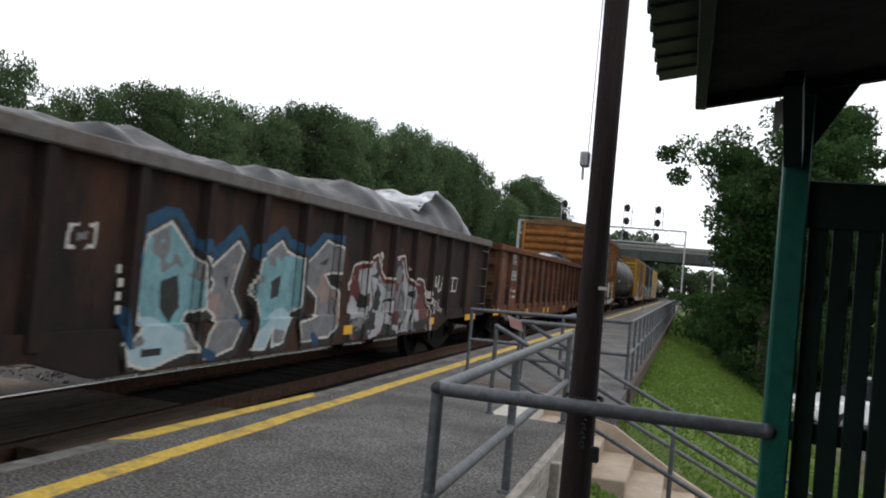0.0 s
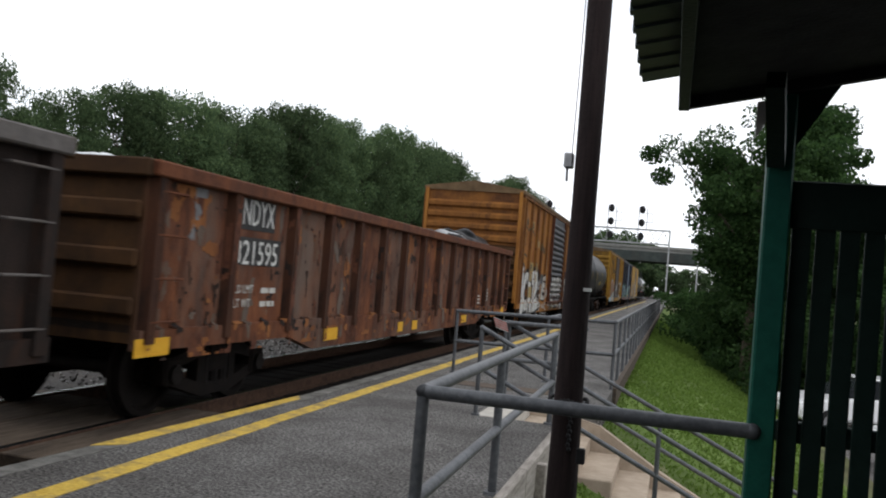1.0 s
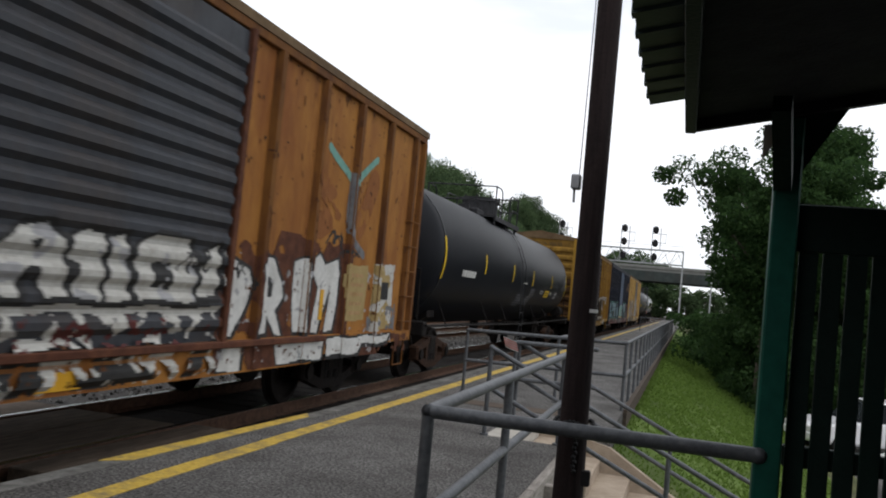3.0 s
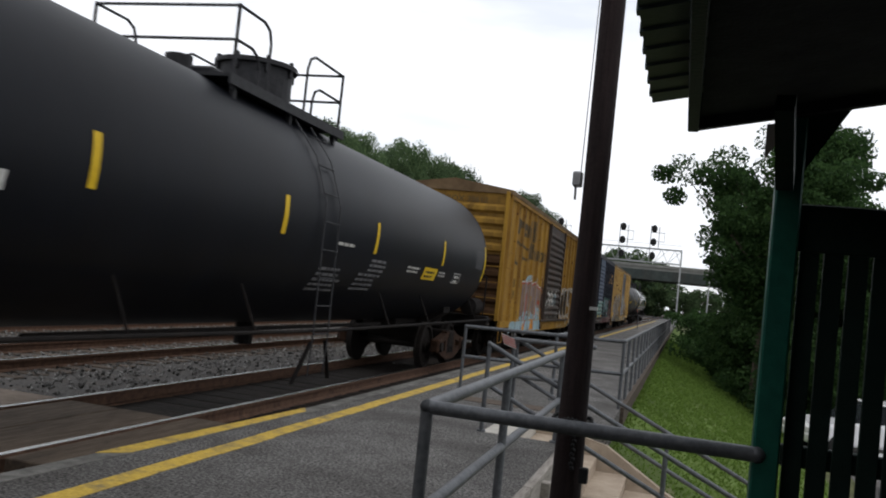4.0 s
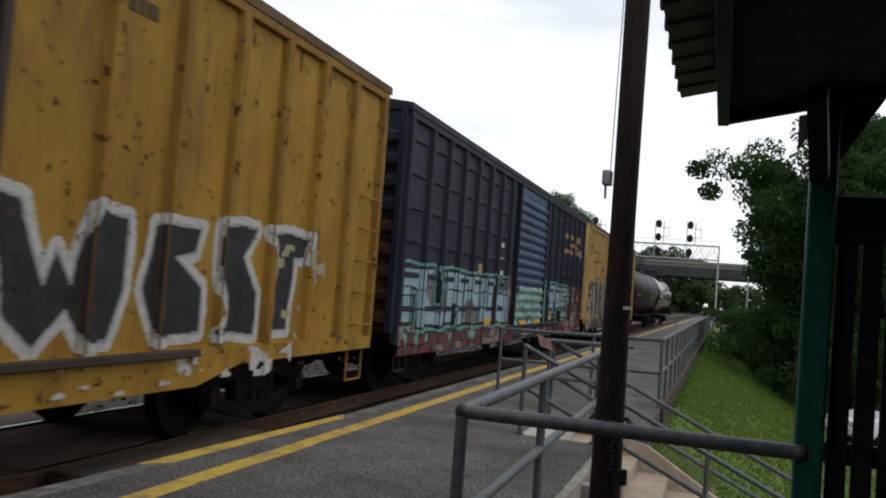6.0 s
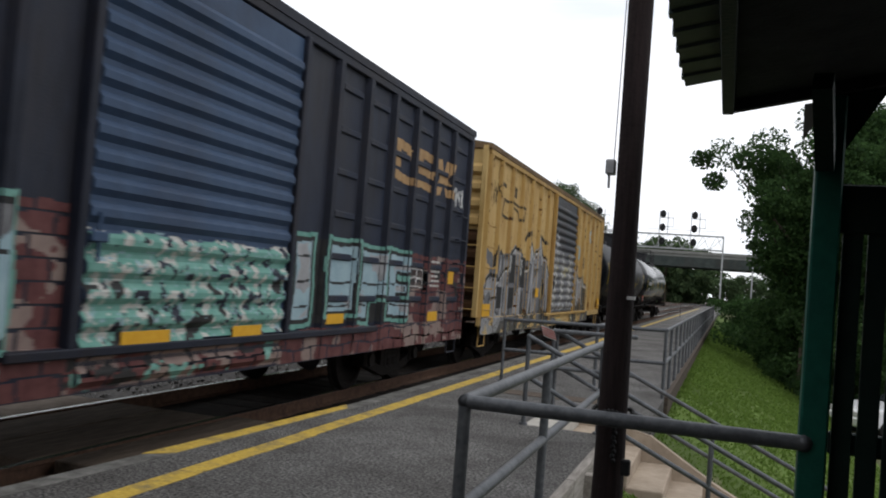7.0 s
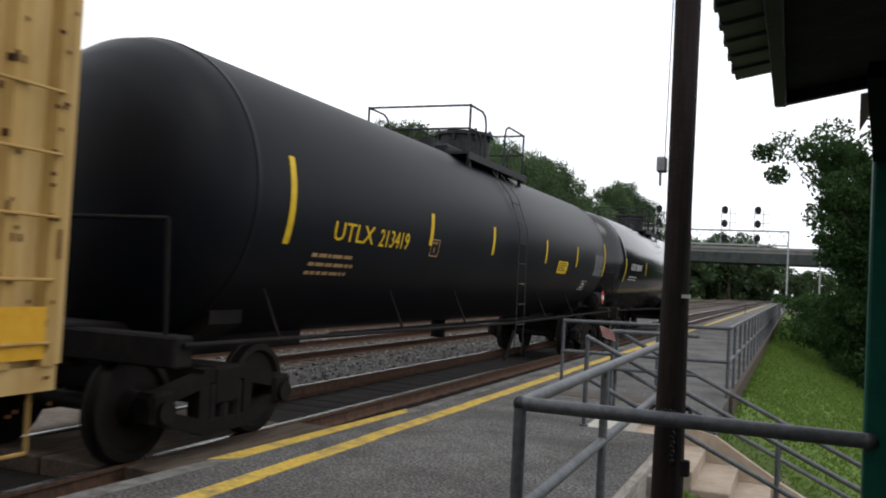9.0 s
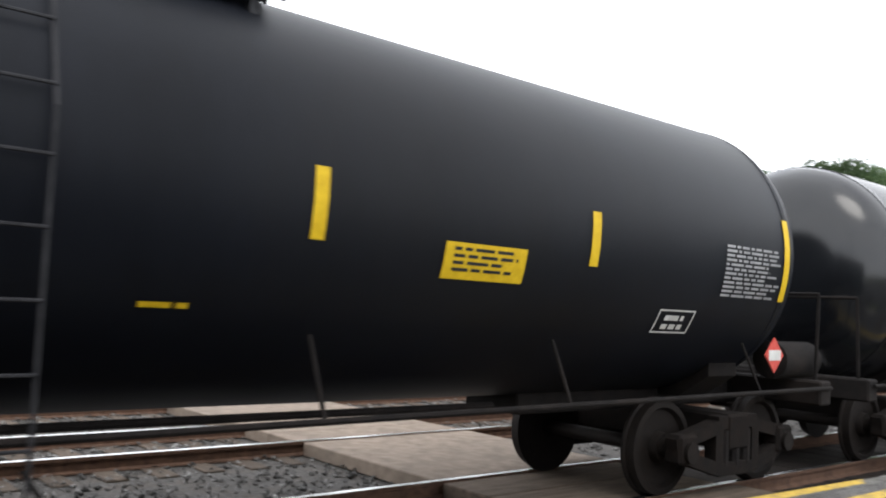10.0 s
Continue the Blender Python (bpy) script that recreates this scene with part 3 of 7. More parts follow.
# ---- platform ----
def platform():
    """Asphalt deck with a bent concrete edge, level, with a painted safety line."""
    deck = thing("platform", "grey asphalt station platform with a concrete edge", "platform")
    deck["kind"] = "structure"
    edge = [(-60, -4.10), (4.0, -4.12), (5.4, -4.04), (8.9, -3.88), (480, -3.88)]
    bm = bmesh.new()
    outline = [(x + 0.18, y) for y, x in edge] + [(-0.75, 480), (-0.75, 10.62), (-1.95, 10.62), (-1.95, 9.0), (-1.05, 9.0), (-1.05, 3.86), (3.2, 3.86), (3.2, -60)]
    lo, hi = [bm.verts.new((x, y, -0.55)) for x, y in outline], [bm.verts.new((x, y, 0.0)) for x, y in outline]
    for k in range(len(lo)):
        j = (k + 1) % len(lo)
        bm.faces.new((lo[k], lo[j], hi[j], hi[k]))
    bm.faces.new(hi)
    bmesh.ops.recalc_face_normals(bm, faces=bm.faces[:])
    part("deck", bm, ASPHALT, deck)
    bm = bmesh.new()
    for (ya, xa), (yb, xb) in zip(edge, edge[1:]):
        v = [bm.verts.new(p) for p in ((xa, ya, -0.55), (xa + 0.178, ya, -0.55), (xa + 0.178, ya, 0.005), (xa + 0.015, ya, 0.005), (xa, ya, -0.012),
                                       (xb, yb, -0.55), (xb + 0.178, yb, -0.55), (xb + 0.178, yb, 0.005), (xb + 0.015, yb, 0.005), (xb, yb, -0.012))]
        for k in range(5):
            bm.faces.new((v[k], v[(k + 1) % 5], v[5 + (k + 1) % 5], v[5 + k]))
    bmesh.ops.recalc_face_normals(bm, faces=bm.faces[:])
    part("edge_beam", bm, EDGE, deck, "worn grey concrete platform edge")
    bm = bmesh.new()
    y = -20.0
    while y < 120:
        step = 0.9 if y < 25 else 6.0
        box(bm, -3.53 + random.uniform(-0.006, 0.006), -3.365 + random.uniform(-0.010, 0.010), y, y + step - 0.004, 0.0, 0.004)
        y += step
    part("warning_line", bm, YELLOW_LINE, deck, "worn yellow painted safety line")
    bm = bmesh.new()
    v = [bm.verts.new((x, y, 0.0055)) for x, y in ((-4.03, 5.45), (-3.88, 8.75), (-3.77, 8.55), (-3.86, 5.62))]
    bm.faces.new(v)
    g = bmesh.ops.extrude_face_region(bm, geom=bm.faces[:])["geom"]
    bmesh.ops.translate(bm, verts=[q for q in g if isinstance(q, bmesh.types.BMVert)], vec=(0, 0, 0.004))
    bmesh.ops.recalc_face_normals(bm, faces=bm.faces[:])
    part("crossing_stripe", bm, YELLOW_LINE, deck, "second short yellow stripe at the foot crossing")
    # thin dark brown strip across the deck
    bm = bmesh.new()
    box(bm, -3.0, -1.5, 11.3, 11.75, 0.0, 0.006)
    part("cover_plate", bm, TIE, deck, "thin dark brown strip")


platform()


def staircase():
    st = thing("staircase", "tan concrete steps leading down from the platform between pipe handrails", "stairs")
    st["kind"] = "structure"
    bm = bmesh.new()
    box(bm, -1.95, -1.60, 8.98, 10.62, -0.5, 0.006, 0.012)
    part("landing_edge", bm, PALE, st, "pale concrete top step")
    for k in range(9):
        x0 = -1.60 + 0.36 * k
        z = -0.17 * (k + 1)
        bm = bmesh.new()
        box(bm, x0, x0 + 0.40, 9.05, 10.55, z - 0.22, z, 0.012)
        part("step", bm, CONCRETE, st)
    for y0, y1 in ((8.93, 9.05), (10.55, 10.67)):
        bm = bmesh.new()
        top = [(-1.60, -0.26), (1.75, -1.84)] if y0 < 10 else [(-1.60, 0.0), (-0.75, -0.2), (0.0, -0.66), (0.6, -0.97), (2.0, -1.58)]
        prism(bm, [(-1.60, -0.75)] + top + [(top[-1][0], -2.2)], y0, y1)
        part("side_kerb", bm, PALE if y0 < 10 else CONCRETE, st, "pale concrete side kerb" if y0 < 10 else "tan concrete side kerb")


staircase()


def pipe_rail(label, runs, posts, r=0.03):
    """A pipe railing: runs of rail from point to point, posts from foot to head."""
    rail = thing("pipe_railing", label, "railing", "platform railings")
    for a, b in runs:
        bm = bmesh.new()
        tube(bm, a, b, r, 12)
        for e in (a, b):
            bmesh.ops.create_icosphere(bm, subdivisions=2, radius=r * 1.12, matrix=Matrix.Translation(e))
        part("rail", bm, GALV, rail, smooth=True)
    for x, y, z0, z1 in posts:
        bm = bmesh.new()
        tube(bm, (x, y, z0), (x, y, z1), r * 0.93, 12)
        bmesh.ops.create_cone(bm, cap_ends=True, segments=12, radius1=r * 1.9, radius2=r * 1.7, depth=0.02, matrix=Matrix.Translation((x, y, z0 + 0.012)))
        part("post", bm, GALV, rail, smooth=True)
    return rail


pipe_rail("grey galvanised pipe railing round the corner of the stair well",
          [((-1.08, 3.76, 0.93), (0.33, 3.76, 0.93)), ((-1.08, 3.76, 0.93), (-1.16, 8.98, 0.93)), ((-1.08, 3.76, 0.44), (-1.16, 8.98, 0.44))],
          [(-1.08, 3.76, 0, 0.93), (-1.11, 5.8, 0, 0.93), (-1.16, 8.98, 0, 0.93)], 0.032)
SL = 0.469
for y, n in ((9.0, "near"), (10.62, "far")):
    runs, posts = [], []
    for drop in (0, 0.42):
        runs.append(((-1.95, y, 0.93 - drop), (2.1, y, 0.93 - drop - SL * 4.05)))
    for x in (-1.95, -0.05, 1.9):
        posts.append((x, y, -0.95 - SL * (x + 1.95) + 0.9 if x > -1.9 else 0, 0.93 - SL * (x + 1.95)))
    pipe_rail("sloping grey pipe handrail with a middle rail beside the steps", runs, posts, 0.026)
pipe_rail("grey pipe barrier with a small flag above the steps",
          [((-1.98, 10.55, 0.93), (-1.0, 10.62, 0.94)), ((-1.98, 10.55, 0.48), (-1.0, 10.62, 0.48))], [(-1.98, 10.55, 0, 0.93)], 0.027)
pipe_rail("grey pipe barrier standing across the platform",
          [((-3.12, 12.62, 0.93), (-0.78, 12.75, 0.97)), ((-3.12, 12.62, 0.48), (-0.78, 12.75, 0.50)), ((-1.75, 12.7, 0.95), (-1.75, 14.0, 0.95))],
          [(-3.12, 12.62, 0, 0.93), (-1.75, 12.7, 0, 0.95)], 0.027)
C_RAIL = pipe_rail("long grey pipe railing along the back edge of the platform",
          [((-0.78, 12.75, 0.97), (-0.82, 62, 0.95)), ((-0.78, 12.75, 0.50), (-0.82, 62, 0.48)), ((-0.82, 62, 0.95), (-3.0, 62.2, 0.95))],
          [(-0.78, y, -0.4, 0.96) for y in (12.75, 14.1, 15.6, 17.1, 18.6, 20.1, 21.6, 23.4, 25.2, 27, 29, 31, 33, 35, 37.5, 40, 43, 46, 50, 54, 58, 62)] + [(-3.0, 62.2, 0, 0.95)], 0.027)
# dark tie colour on this kerb stands for the shadowed gap below the railing
bm = bmesh.new()
box(bm, -0.77, -0.70, 12.75, 62, -0.55, 0.02)
tagged(part("retaining_kerb", bm, TIE), "kerb at the back of the platform, coloured dark for the shadow there", "kerb", kind="structure")


def small_flag():
    fl = thing("small_flag", "small red and white striped flag tied to the railing", "flag", m=pose(-2.02, 10.5, 0.93) @ Matrix.Scale(0.55, 4))
    bm = bmesh.new()
    tube(bm, (0, 0, -0.1), (0.03, -0.02, 0.14), 0.006, 6)
    part("staff", bm, GREY_WOOD, fl)
    for k in range(9):
        bm = bmesh.new()
        z1 = 0.11 - k * 0.026
        vs = []
        for i in range(5):
            x = -0.16 + 0.075 * i + 0.02 * k * 0.4 - 0.05
            yy = -0.03 + 0.018 * math.sin(i * 1.5 + k * 0.3)
            vs.append([bm.verts.new((x, yy, z1 - i * 0.022)), bm.verts.new((x, yy, z1 - 0.026 - i * 0.022))])
        for p, q in zip(vs, vs[1:]):
            bm.faces.new((p[0], q[0], q[1], p[1]))
        bmesh.ops.solidify(bm, geom=bm.faces[:], thickness=0.003)
        part("stripe", bm, RED if k % 2 else WHITE, fl)


small_flag()


def timber_kerb():
    tk = thing("timber_retaining_wall", "weathered grey timber boards beside the platform", "retaining wall")
    tk["kind"] = "structure"
    for k, (z0, z1) in enumerate(((-0.75, -0.47), (-0.465, -0.19), (-0.185, 0.09))):
        for y0, y1 in ((3.9, 6.3), (6.31, 8.9)):
            bm = bmesh.new()
            box(bm, -1.045 + 0.01 * k, -0.97 + 0.008 * k, y0, y1, z0, z1, 0.008)
            part("board", bm, GREY_WOOD, tk)
    for y in (4.4, 5.6, 6.8, 8.0):
        bm = bmesh.new()
        box(bm, -0.96, -0.88, y, y + 0.09, -0.85, 0.04, 0.008)
        part("stake", bm, GREY_WOOD, tk)


timber_kerb()


# ---- pole and shelter ----
def pole():
    p = thing("utility_pole", "dark creosoted wooden utility pole beside the railing", "pole", m=pose(-0.446, 3.94, -0.45))
    bm = bmesh.new()
    lathe_p = [(-0.6, 0.078), (1.0, 0.070), (1.6, 0.063), (2.3, 0.0555), (3.3, 0.0565), (5.0, 0.054), (8.0, 0.048)]
    rings = []
    for s, r in lathe_p:
        rings.append([bm.verts.new((r * math.cos(a) * (1 + 0.03 * noise.noise((s, a, 0))), r * math.sin(a), s)) for a in [2 * math.pi * k / 20 for k in range(20)]])
    for a, b in zip(rings, rings[1:]):
        for k in range(20):
            bm.faces.new((a[k], a[(k + 1) % 20], b[(k + 1) % 20], b[k]))
    bm.faces.new(rings[-1])
    part("shaft", bm, POLE, p, smooth=True)
    bm = bmesh.new()
    box(bm, -0.105, -0.062, -0.03, 0.03, 2.45, 2.52, 0.006)
    tube(bm, (-0.09, 0, 2.46), (-0.088, 0, 2.39), 0.006, 6)
    tube(bm, (-0.072, 0, 2.52), (-0.055, 0, 4.4), 0.0025, 6)
    part("junction_box", bm, CHROME, p, "small grey metal box with a thin wire")
    bm = bmesh.new()
    box(bm, 0.034, 0.068, -0.066, -0.02, 1.893, 1.908)
    part("tag", bm, WHITE, p, "small white tag")
    bm = bmesh.new()
    for k in range(30):
        a = 2 * math.pi * k / 30
        bmesh.ops.create_icosphere(bm, subdivisions=1, radius=0.011, matrix=Matrix.Translation((0.085 * math.cos(a), 0.085 * math.sin(a), 1.39 + 0.012 * math.sin(3 * a))))
    for k in range(10):
        bmesh.ops.create_icosphere(bm, subdivisions=1, radius=0.012, matrix=Matrix.Translation((0.02 + 0.006 * (k % 2), -0.088, 1.37 - 0.02 * k)))
    box(bm, 0.06, 0.10, -0.09, -0.06, 1.13, 1.20, 0.006)
    part("chain", bm, BLACK, p, "dark chain with a padlock")


pole()


def shelter():
    s = thing("shelter", "dark green wooden platform shelter with a corrugated metal roof", "shelter")
    s["kind"] = "structure"
    for x, y in ((0.3645, 3.80), (0.3645, -0.9), (2.9, 3.80), (2.9, -0.9)):
        bm = bmesh.new()
        box(bm, x - 0.0525, x + 0.0525, y - 0.047, y + 0.047, 0, 2.26 + 0.2 * x, 0.008)
        part("post", bm, GREEN, s)
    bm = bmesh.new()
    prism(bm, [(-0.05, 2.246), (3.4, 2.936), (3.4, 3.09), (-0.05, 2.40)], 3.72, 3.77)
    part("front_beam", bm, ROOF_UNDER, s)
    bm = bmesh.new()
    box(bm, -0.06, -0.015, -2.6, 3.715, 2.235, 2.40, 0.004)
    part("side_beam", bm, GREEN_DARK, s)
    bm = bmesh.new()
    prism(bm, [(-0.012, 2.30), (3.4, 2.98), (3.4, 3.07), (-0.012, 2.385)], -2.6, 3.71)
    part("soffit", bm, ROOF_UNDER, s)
    bm = bmesh.new()
    # corrugated sheets stepping over one another
    n = 31
    for k in range(n):
        y0 = 3.90 - 0.21 * (k + 1)
        prism(bm, [(-0.225, 2.395), (3.5, 3.14), (3.5, 3.16), (-0.225, 2.415)], y0, y0 + 0.205)
        prism(bm, [(-0.232, 2.385), (-0.225, 2.385), (3.5, 3.13), (3.5, 3.165), (-0.232, 2.42)], y0, y0 + 0.05)
    part("metal_roof", bm, ROOF_METAL, s)
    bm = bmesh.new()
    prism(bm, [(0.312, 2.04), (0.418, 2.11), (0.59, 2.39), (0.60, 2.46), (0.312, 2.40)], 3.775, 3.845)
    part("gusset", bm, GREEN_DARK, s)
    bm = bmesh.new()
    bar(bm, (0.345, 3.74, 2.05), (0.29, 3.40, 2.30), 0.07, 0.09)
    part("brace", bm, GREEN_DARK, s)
    # white here puts the bracket's sunlit face into its colour
    bm = bmesh.new()
    prism(bm, [(0.253, 2.13), (0.303, 2.22), (0.303, 2.29), (0.253, 2.28)], 3.70, 3.715)
    part("bracket_plate", bm, WHITE, s, "small bracket plate, coloured white for its sunlit face")
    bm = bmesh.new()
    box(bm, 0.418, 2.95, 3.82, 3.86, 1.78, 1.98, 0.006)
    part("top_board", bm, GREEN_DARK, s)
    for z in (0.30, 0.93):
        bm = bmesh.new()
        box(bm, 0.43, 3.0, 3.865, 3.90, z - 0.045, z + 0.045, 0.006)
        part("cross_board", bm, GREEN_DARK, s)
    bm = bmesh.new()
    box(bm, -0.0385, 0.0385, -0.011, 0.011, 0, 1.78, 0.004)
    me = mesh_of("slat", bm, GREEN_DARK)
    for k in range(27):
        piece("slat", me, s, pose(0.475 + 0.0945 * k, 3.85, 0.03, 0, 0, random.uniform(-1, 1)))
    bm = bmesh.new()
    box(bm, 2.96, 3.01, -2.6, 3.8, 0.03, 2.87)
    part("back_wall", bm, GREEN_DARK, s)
    # end wall out of view, added to shade surfaces that face the shelter
    bm = bmesh.new()
    prism(bm, [(-0.2, 0.0), (3.4, 0.0), (3.4, 3.05), (-0.2, 2.33)], -2.7, -2.6)
    part("end_wall", bm, GREEN_DARK, s)
    # unseen wall, added to keep the sky behind off railing and pole
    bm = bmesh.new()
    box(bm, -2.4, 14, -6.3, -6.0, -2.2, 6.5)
    tagged(part("wall_south", bm, ROOF_UNDER), "unseen dark wall added behind the camera to block sky light", "wall", kind="structure")


shelter()

# ---- distance ----
def signal_gantry():
    g = thing("signal_gantry", "grey steel truss signal bridge across the tracks", "signal gantry", m=pose(-0.23, 100, -0.45))
    for x in (-0.5, -19.5):
        bm = bmesh.new()
        for dy in (-0.35, 0.35):
            bar(bm, (x, dy, -0.6), (x, dy, 8.8), 0.16, 0.16)
        for k in range(9):
            bar(bm, (x, -0.35, k), (x, 0.35, k + 1), 0.05, 0.05)
        part("tower", bm, STEEL_GREY, g)
    for z, w in ((8.8, 0.13), (7.25, 0.13)):
        for dy in (-0.4, 0.4):
            bm = bmesh.new()
            bar(bm, (-0.5, dy, z), (-19.5, dy, z), w, w)
            part("chord", bm, STEEL_GREY, g)
    bm = bmesh.new()
    for k in range(13):
        x = -0.5 - k * 1.46
        bar(bm, (x, -0.4, 7.25), (x - 0.73, -0.4, 8.8), 0.06, 0.06)
        bar(bm, (x - 0.73, -0.4, 8.8), (x - 1.46, -0.4, 7.25), 0.06, 0.06)
        bar(bm, (x, 0.4, 8.8), (x - 1.46, 0.4, 7.25), 0.05, 0.05)
    part("lattice", bm, STEEL_GREY, g)
    bm = bmesh.new()
    bar(bm, (-0.5, -0.7, 9.3), (-19.5, -0.7, 9.3), 0.04, 0.04)
    part("walkway_rail", bm, STEEL_GREY, g)
    for x in (-3.66, -7.1, -14.2):
        bm = bmesh.new()
        bar(bm, (x - 0.35, -0.6, 7.2), (x - 0.35, -0.6, 11.4), 0.09, 0.09)
        bar(bm, (x + 0.55, -0.5, 8.8), (x + 0.55, -0.5, 11.3), 0.09, 0.09)
        for z in (9.6, 10.6):
            bar(bm, (x - 0.35, -0.6, z), (x + 1.15, -0.5, z), 0.07, 0.07)
        bar(bm, (x + 1.15, -0.5, 9.5), (x + 1.15, -0.5, 10.7), 0.05, 0.05)
        part("mast", bm, STEEL_GREY, g)
        for z in (11.0, 9.5, 7.95):
            bm = bmesh.new()
            lathe(bm, [(-0.05, 0.33), (0.05, 0.33)], n=20, centre=(x, -0.7, z))
            for v in bm.verts:
                v.co.z = z + (v.co.z - z) * 1.35
            lathe(bm, [(-0.35, 0.16), (0.2, 0.16)], n=12, centre=(x, -0.75, z))
            part("signal_head", bm, BLACK, g)


signal_gantry()


def side_mast():
    m = thing("signal_mast", "thin grey mast with a small dark signal head", "mast", m=pose(2.7, 108, -1.5))
    bm = bmesh.new()
    bar(bm, (0, 0, 0), (0, 0, 12.2), 0.16, 0.16)
    bar(bm, (-0.4, 0, 11.0), (0.5, 0, 11.0), 0.06, 0.06)
    part("pole", bm, STEEL_GREY, m)
    bm = bmesh.new()
    box(bm, -1.0, -0.1, -0.4, 0.2, 9.1, 9.7, 0.1)
    part("head", bm, BLACK, m)


side_mast()


def overpass():
    b = thing("road_overpass", "dark steel girder road bridge over the railway", "bridge", m=pose(0, 152, 0))
    bm = bmesh.new()
    box(bm, -70, 14, -5, 5, 8.0, 8.5)
    part("deck", bm, BRIDGE_C, b)
    for y in (-5.1, -2.5, 0, 2.5, 5.1):
        bm = bmesh.new()
        box(bm, -70, 14, y - 0.06, y + 0.06, 6.45, 8.0)
        box(bm, -70, 14, y - 0.25, y + 0.25, 6.38, 6.45)
        for k in range(42):
            box(bm, -70 + 2 * k, -69.9 + 2 * k, y - 0.2, y + 0.2, 6.45, 8.0)
        part("girder", bm, BRIDGE, b)
    bm = bmesh.new()
    box(bm, -70, 14, -5.2, -4.95, 8.5, 8.95)
    part("parapet", bm, BRIDGE_C, b)
    bm = bmesh.new()
    box(bm, 9, 14, -5, 5, -2.1, 6.4)
    part("abutment", bm, BRIDGE_C, b)


overpass()


def leaf_cloud(rng, clumps, per, size):
    """Loose leaf quads gathered in clumps: clumps is an (n, 4) array of x, y, z, radius."""
    n = len(clumps) * per
    c = np.repeat(clumps, per, 0)
    d = rng.normal(size=(n, 3))
    d /= np.linalg.norm(d, axis=1, keepdims=True)
    p = c[:, :3] + d * (c[:, 3:4] * (0.35 + 0.65 * rng.random((n, 1)) ** 0.6)) * np.array([1.0, 1.0, 0.75])
    u = rng.normal(size=(n, 3))
    u /= np.linalg.norm(u, axis=1, keepdims=True)
    w = np.cross(u, rng.normal(size=(n, 3)))
    w /= np.linalg.norm(w, axis=1, keepdims=True)
    s = (size * (0.6 + 0.8 * rng.random((n, 1))))
    return np.stack([p - u * s, p + w * s * 0.55, p + u * s, p - w * s * 0.55], 1)


def tree(seed, h, spread, base, clump_n, per, size, leaf, label, dense=1.0, top=False, ragged=0.25):
    rng = np.random.default_rng(seed)
    t = thing("tree", label, "tree")
    bm = bmesh.new()
    tube(bm, (0, 0, -0.3), (0.05 * h * 0.2, 0, h * 0.5), 0.028 * h, 9, 0.016 * h)
    tube(bm, (0.05 * h * 0.2, 0, h * 0.5), (0, 0.02 * h, h * 0.9), 0.016 * h, 7, 0.003 * h)
    clumps = []
    for k in range(clump_n):
        f = rng.random() ** 0.8
        z = base + (h - base) * f
        rad = spread * (math.sin(math.pi * min(1, 0.12 + 0.86 * (1 - f) ** 0.75)) ** 0.7 + 0.05)
        if top:
            rad *= 0.30 + 0.95 * f
        a = rng.random() * 6.283
        q = rad * (0.35 + 0.65 * rng.random() ** 0.5) * (1 + ragged * 0.5 * math.sin(3 * a + seed) + ragged * 0.6 * noise.noise((2.2 * math.cos(a), 2.2 * math.sin(a), z * 0.45 + seed)))
        clumps.append((q * math.cos(a), q * math.sin(a), z, (0.07 + 0.07 * rng.random()) * h * dense))
    clumps = np.array(clumps)
    for c in clumps[:16] * np.array([0.8, 0.8, 1, 1]):
        tube(bm, (0, 0, max(0.25 * h, c[2] * 0.6)), tuple(c[:3]), 0.008 * h, 5, 0.0015 * h)
    part("trunk", bm, BARK, t)
    quads("crown", leaf_cloud(rng, clumps, per, size), leaf, t)
    return t


def woods():
    rng = random.Random(4)
    kinds = [tree(11 + k, 12.0, 2.9 + 0.35 * (k % 3), 0.8, 300, 130, 0.105, LEAF, "tall broad-leaved tree with a full green crown beyond the tracks", 0.72, ragged=0.55) for k in range(5)]
    spots = []
    for y, top in ((18, 8.0), (24, 8.8), (29.6, 9.2), (33.4, 7.6), (36.5, 9.2), (40, 10.3), (44, 10.9), (47.8, 9.8), (51, 11.4), (55.5, 11.5), (59.5, 13.4), (63.5, 14.0), (68, 13.4), (72, 14.8), (77, 14.2), (82, 16.1), (89, 15.6), (95, 16.6), (102, 16.8), (111, 16.3), (119, 14.6), (131, 14.4), (143, 18.6), (151, 20.2), (165, 19.0), (182, 20.0)):
        spots.append((-29 + rng.uniform(-0.7, 0.7), y, (top + 0.7) / 12.6))
    for k in range(20):
        spots.append((-35 + rng.uniform(-2, 2), 20 + 8 * k, 0.42 + 0.034 * k + rng.uniform(-0.06, 0.06)))
    for k, (x, y, s) in enumerate(spots):
        src = kinds[k % 5]
        if k < 5:
            t = src
        else:
            t = copy_thing(src, pose(0, 0, 0))
        w = s * rng.uniform(0.62, 0.88)
        t.scale = (w, w, s)
        t.location, t.rotation_euler = (x, y, -0.7), (0, 0, rng.uniform(0, 6.28))
        tagged(t, group="tree line beyond the tracks")
    far = [tree(31 + k, 11.0, 4.8, 0.3, 60, 70, 0.42, LEAF, "distant broad-leaved tree beyond the bridge", 1.2) for k in range(2)]
    for k in range(26):
        t = far[k % 2] if k < 2 else copy_thing(far[k % 2], pose(0, 0, 0))
        s = rng.uniform(0.9, 1.45) if k < 17 else rng.uniform(0.6, 0.8)
        t.scale = (s, s, s)
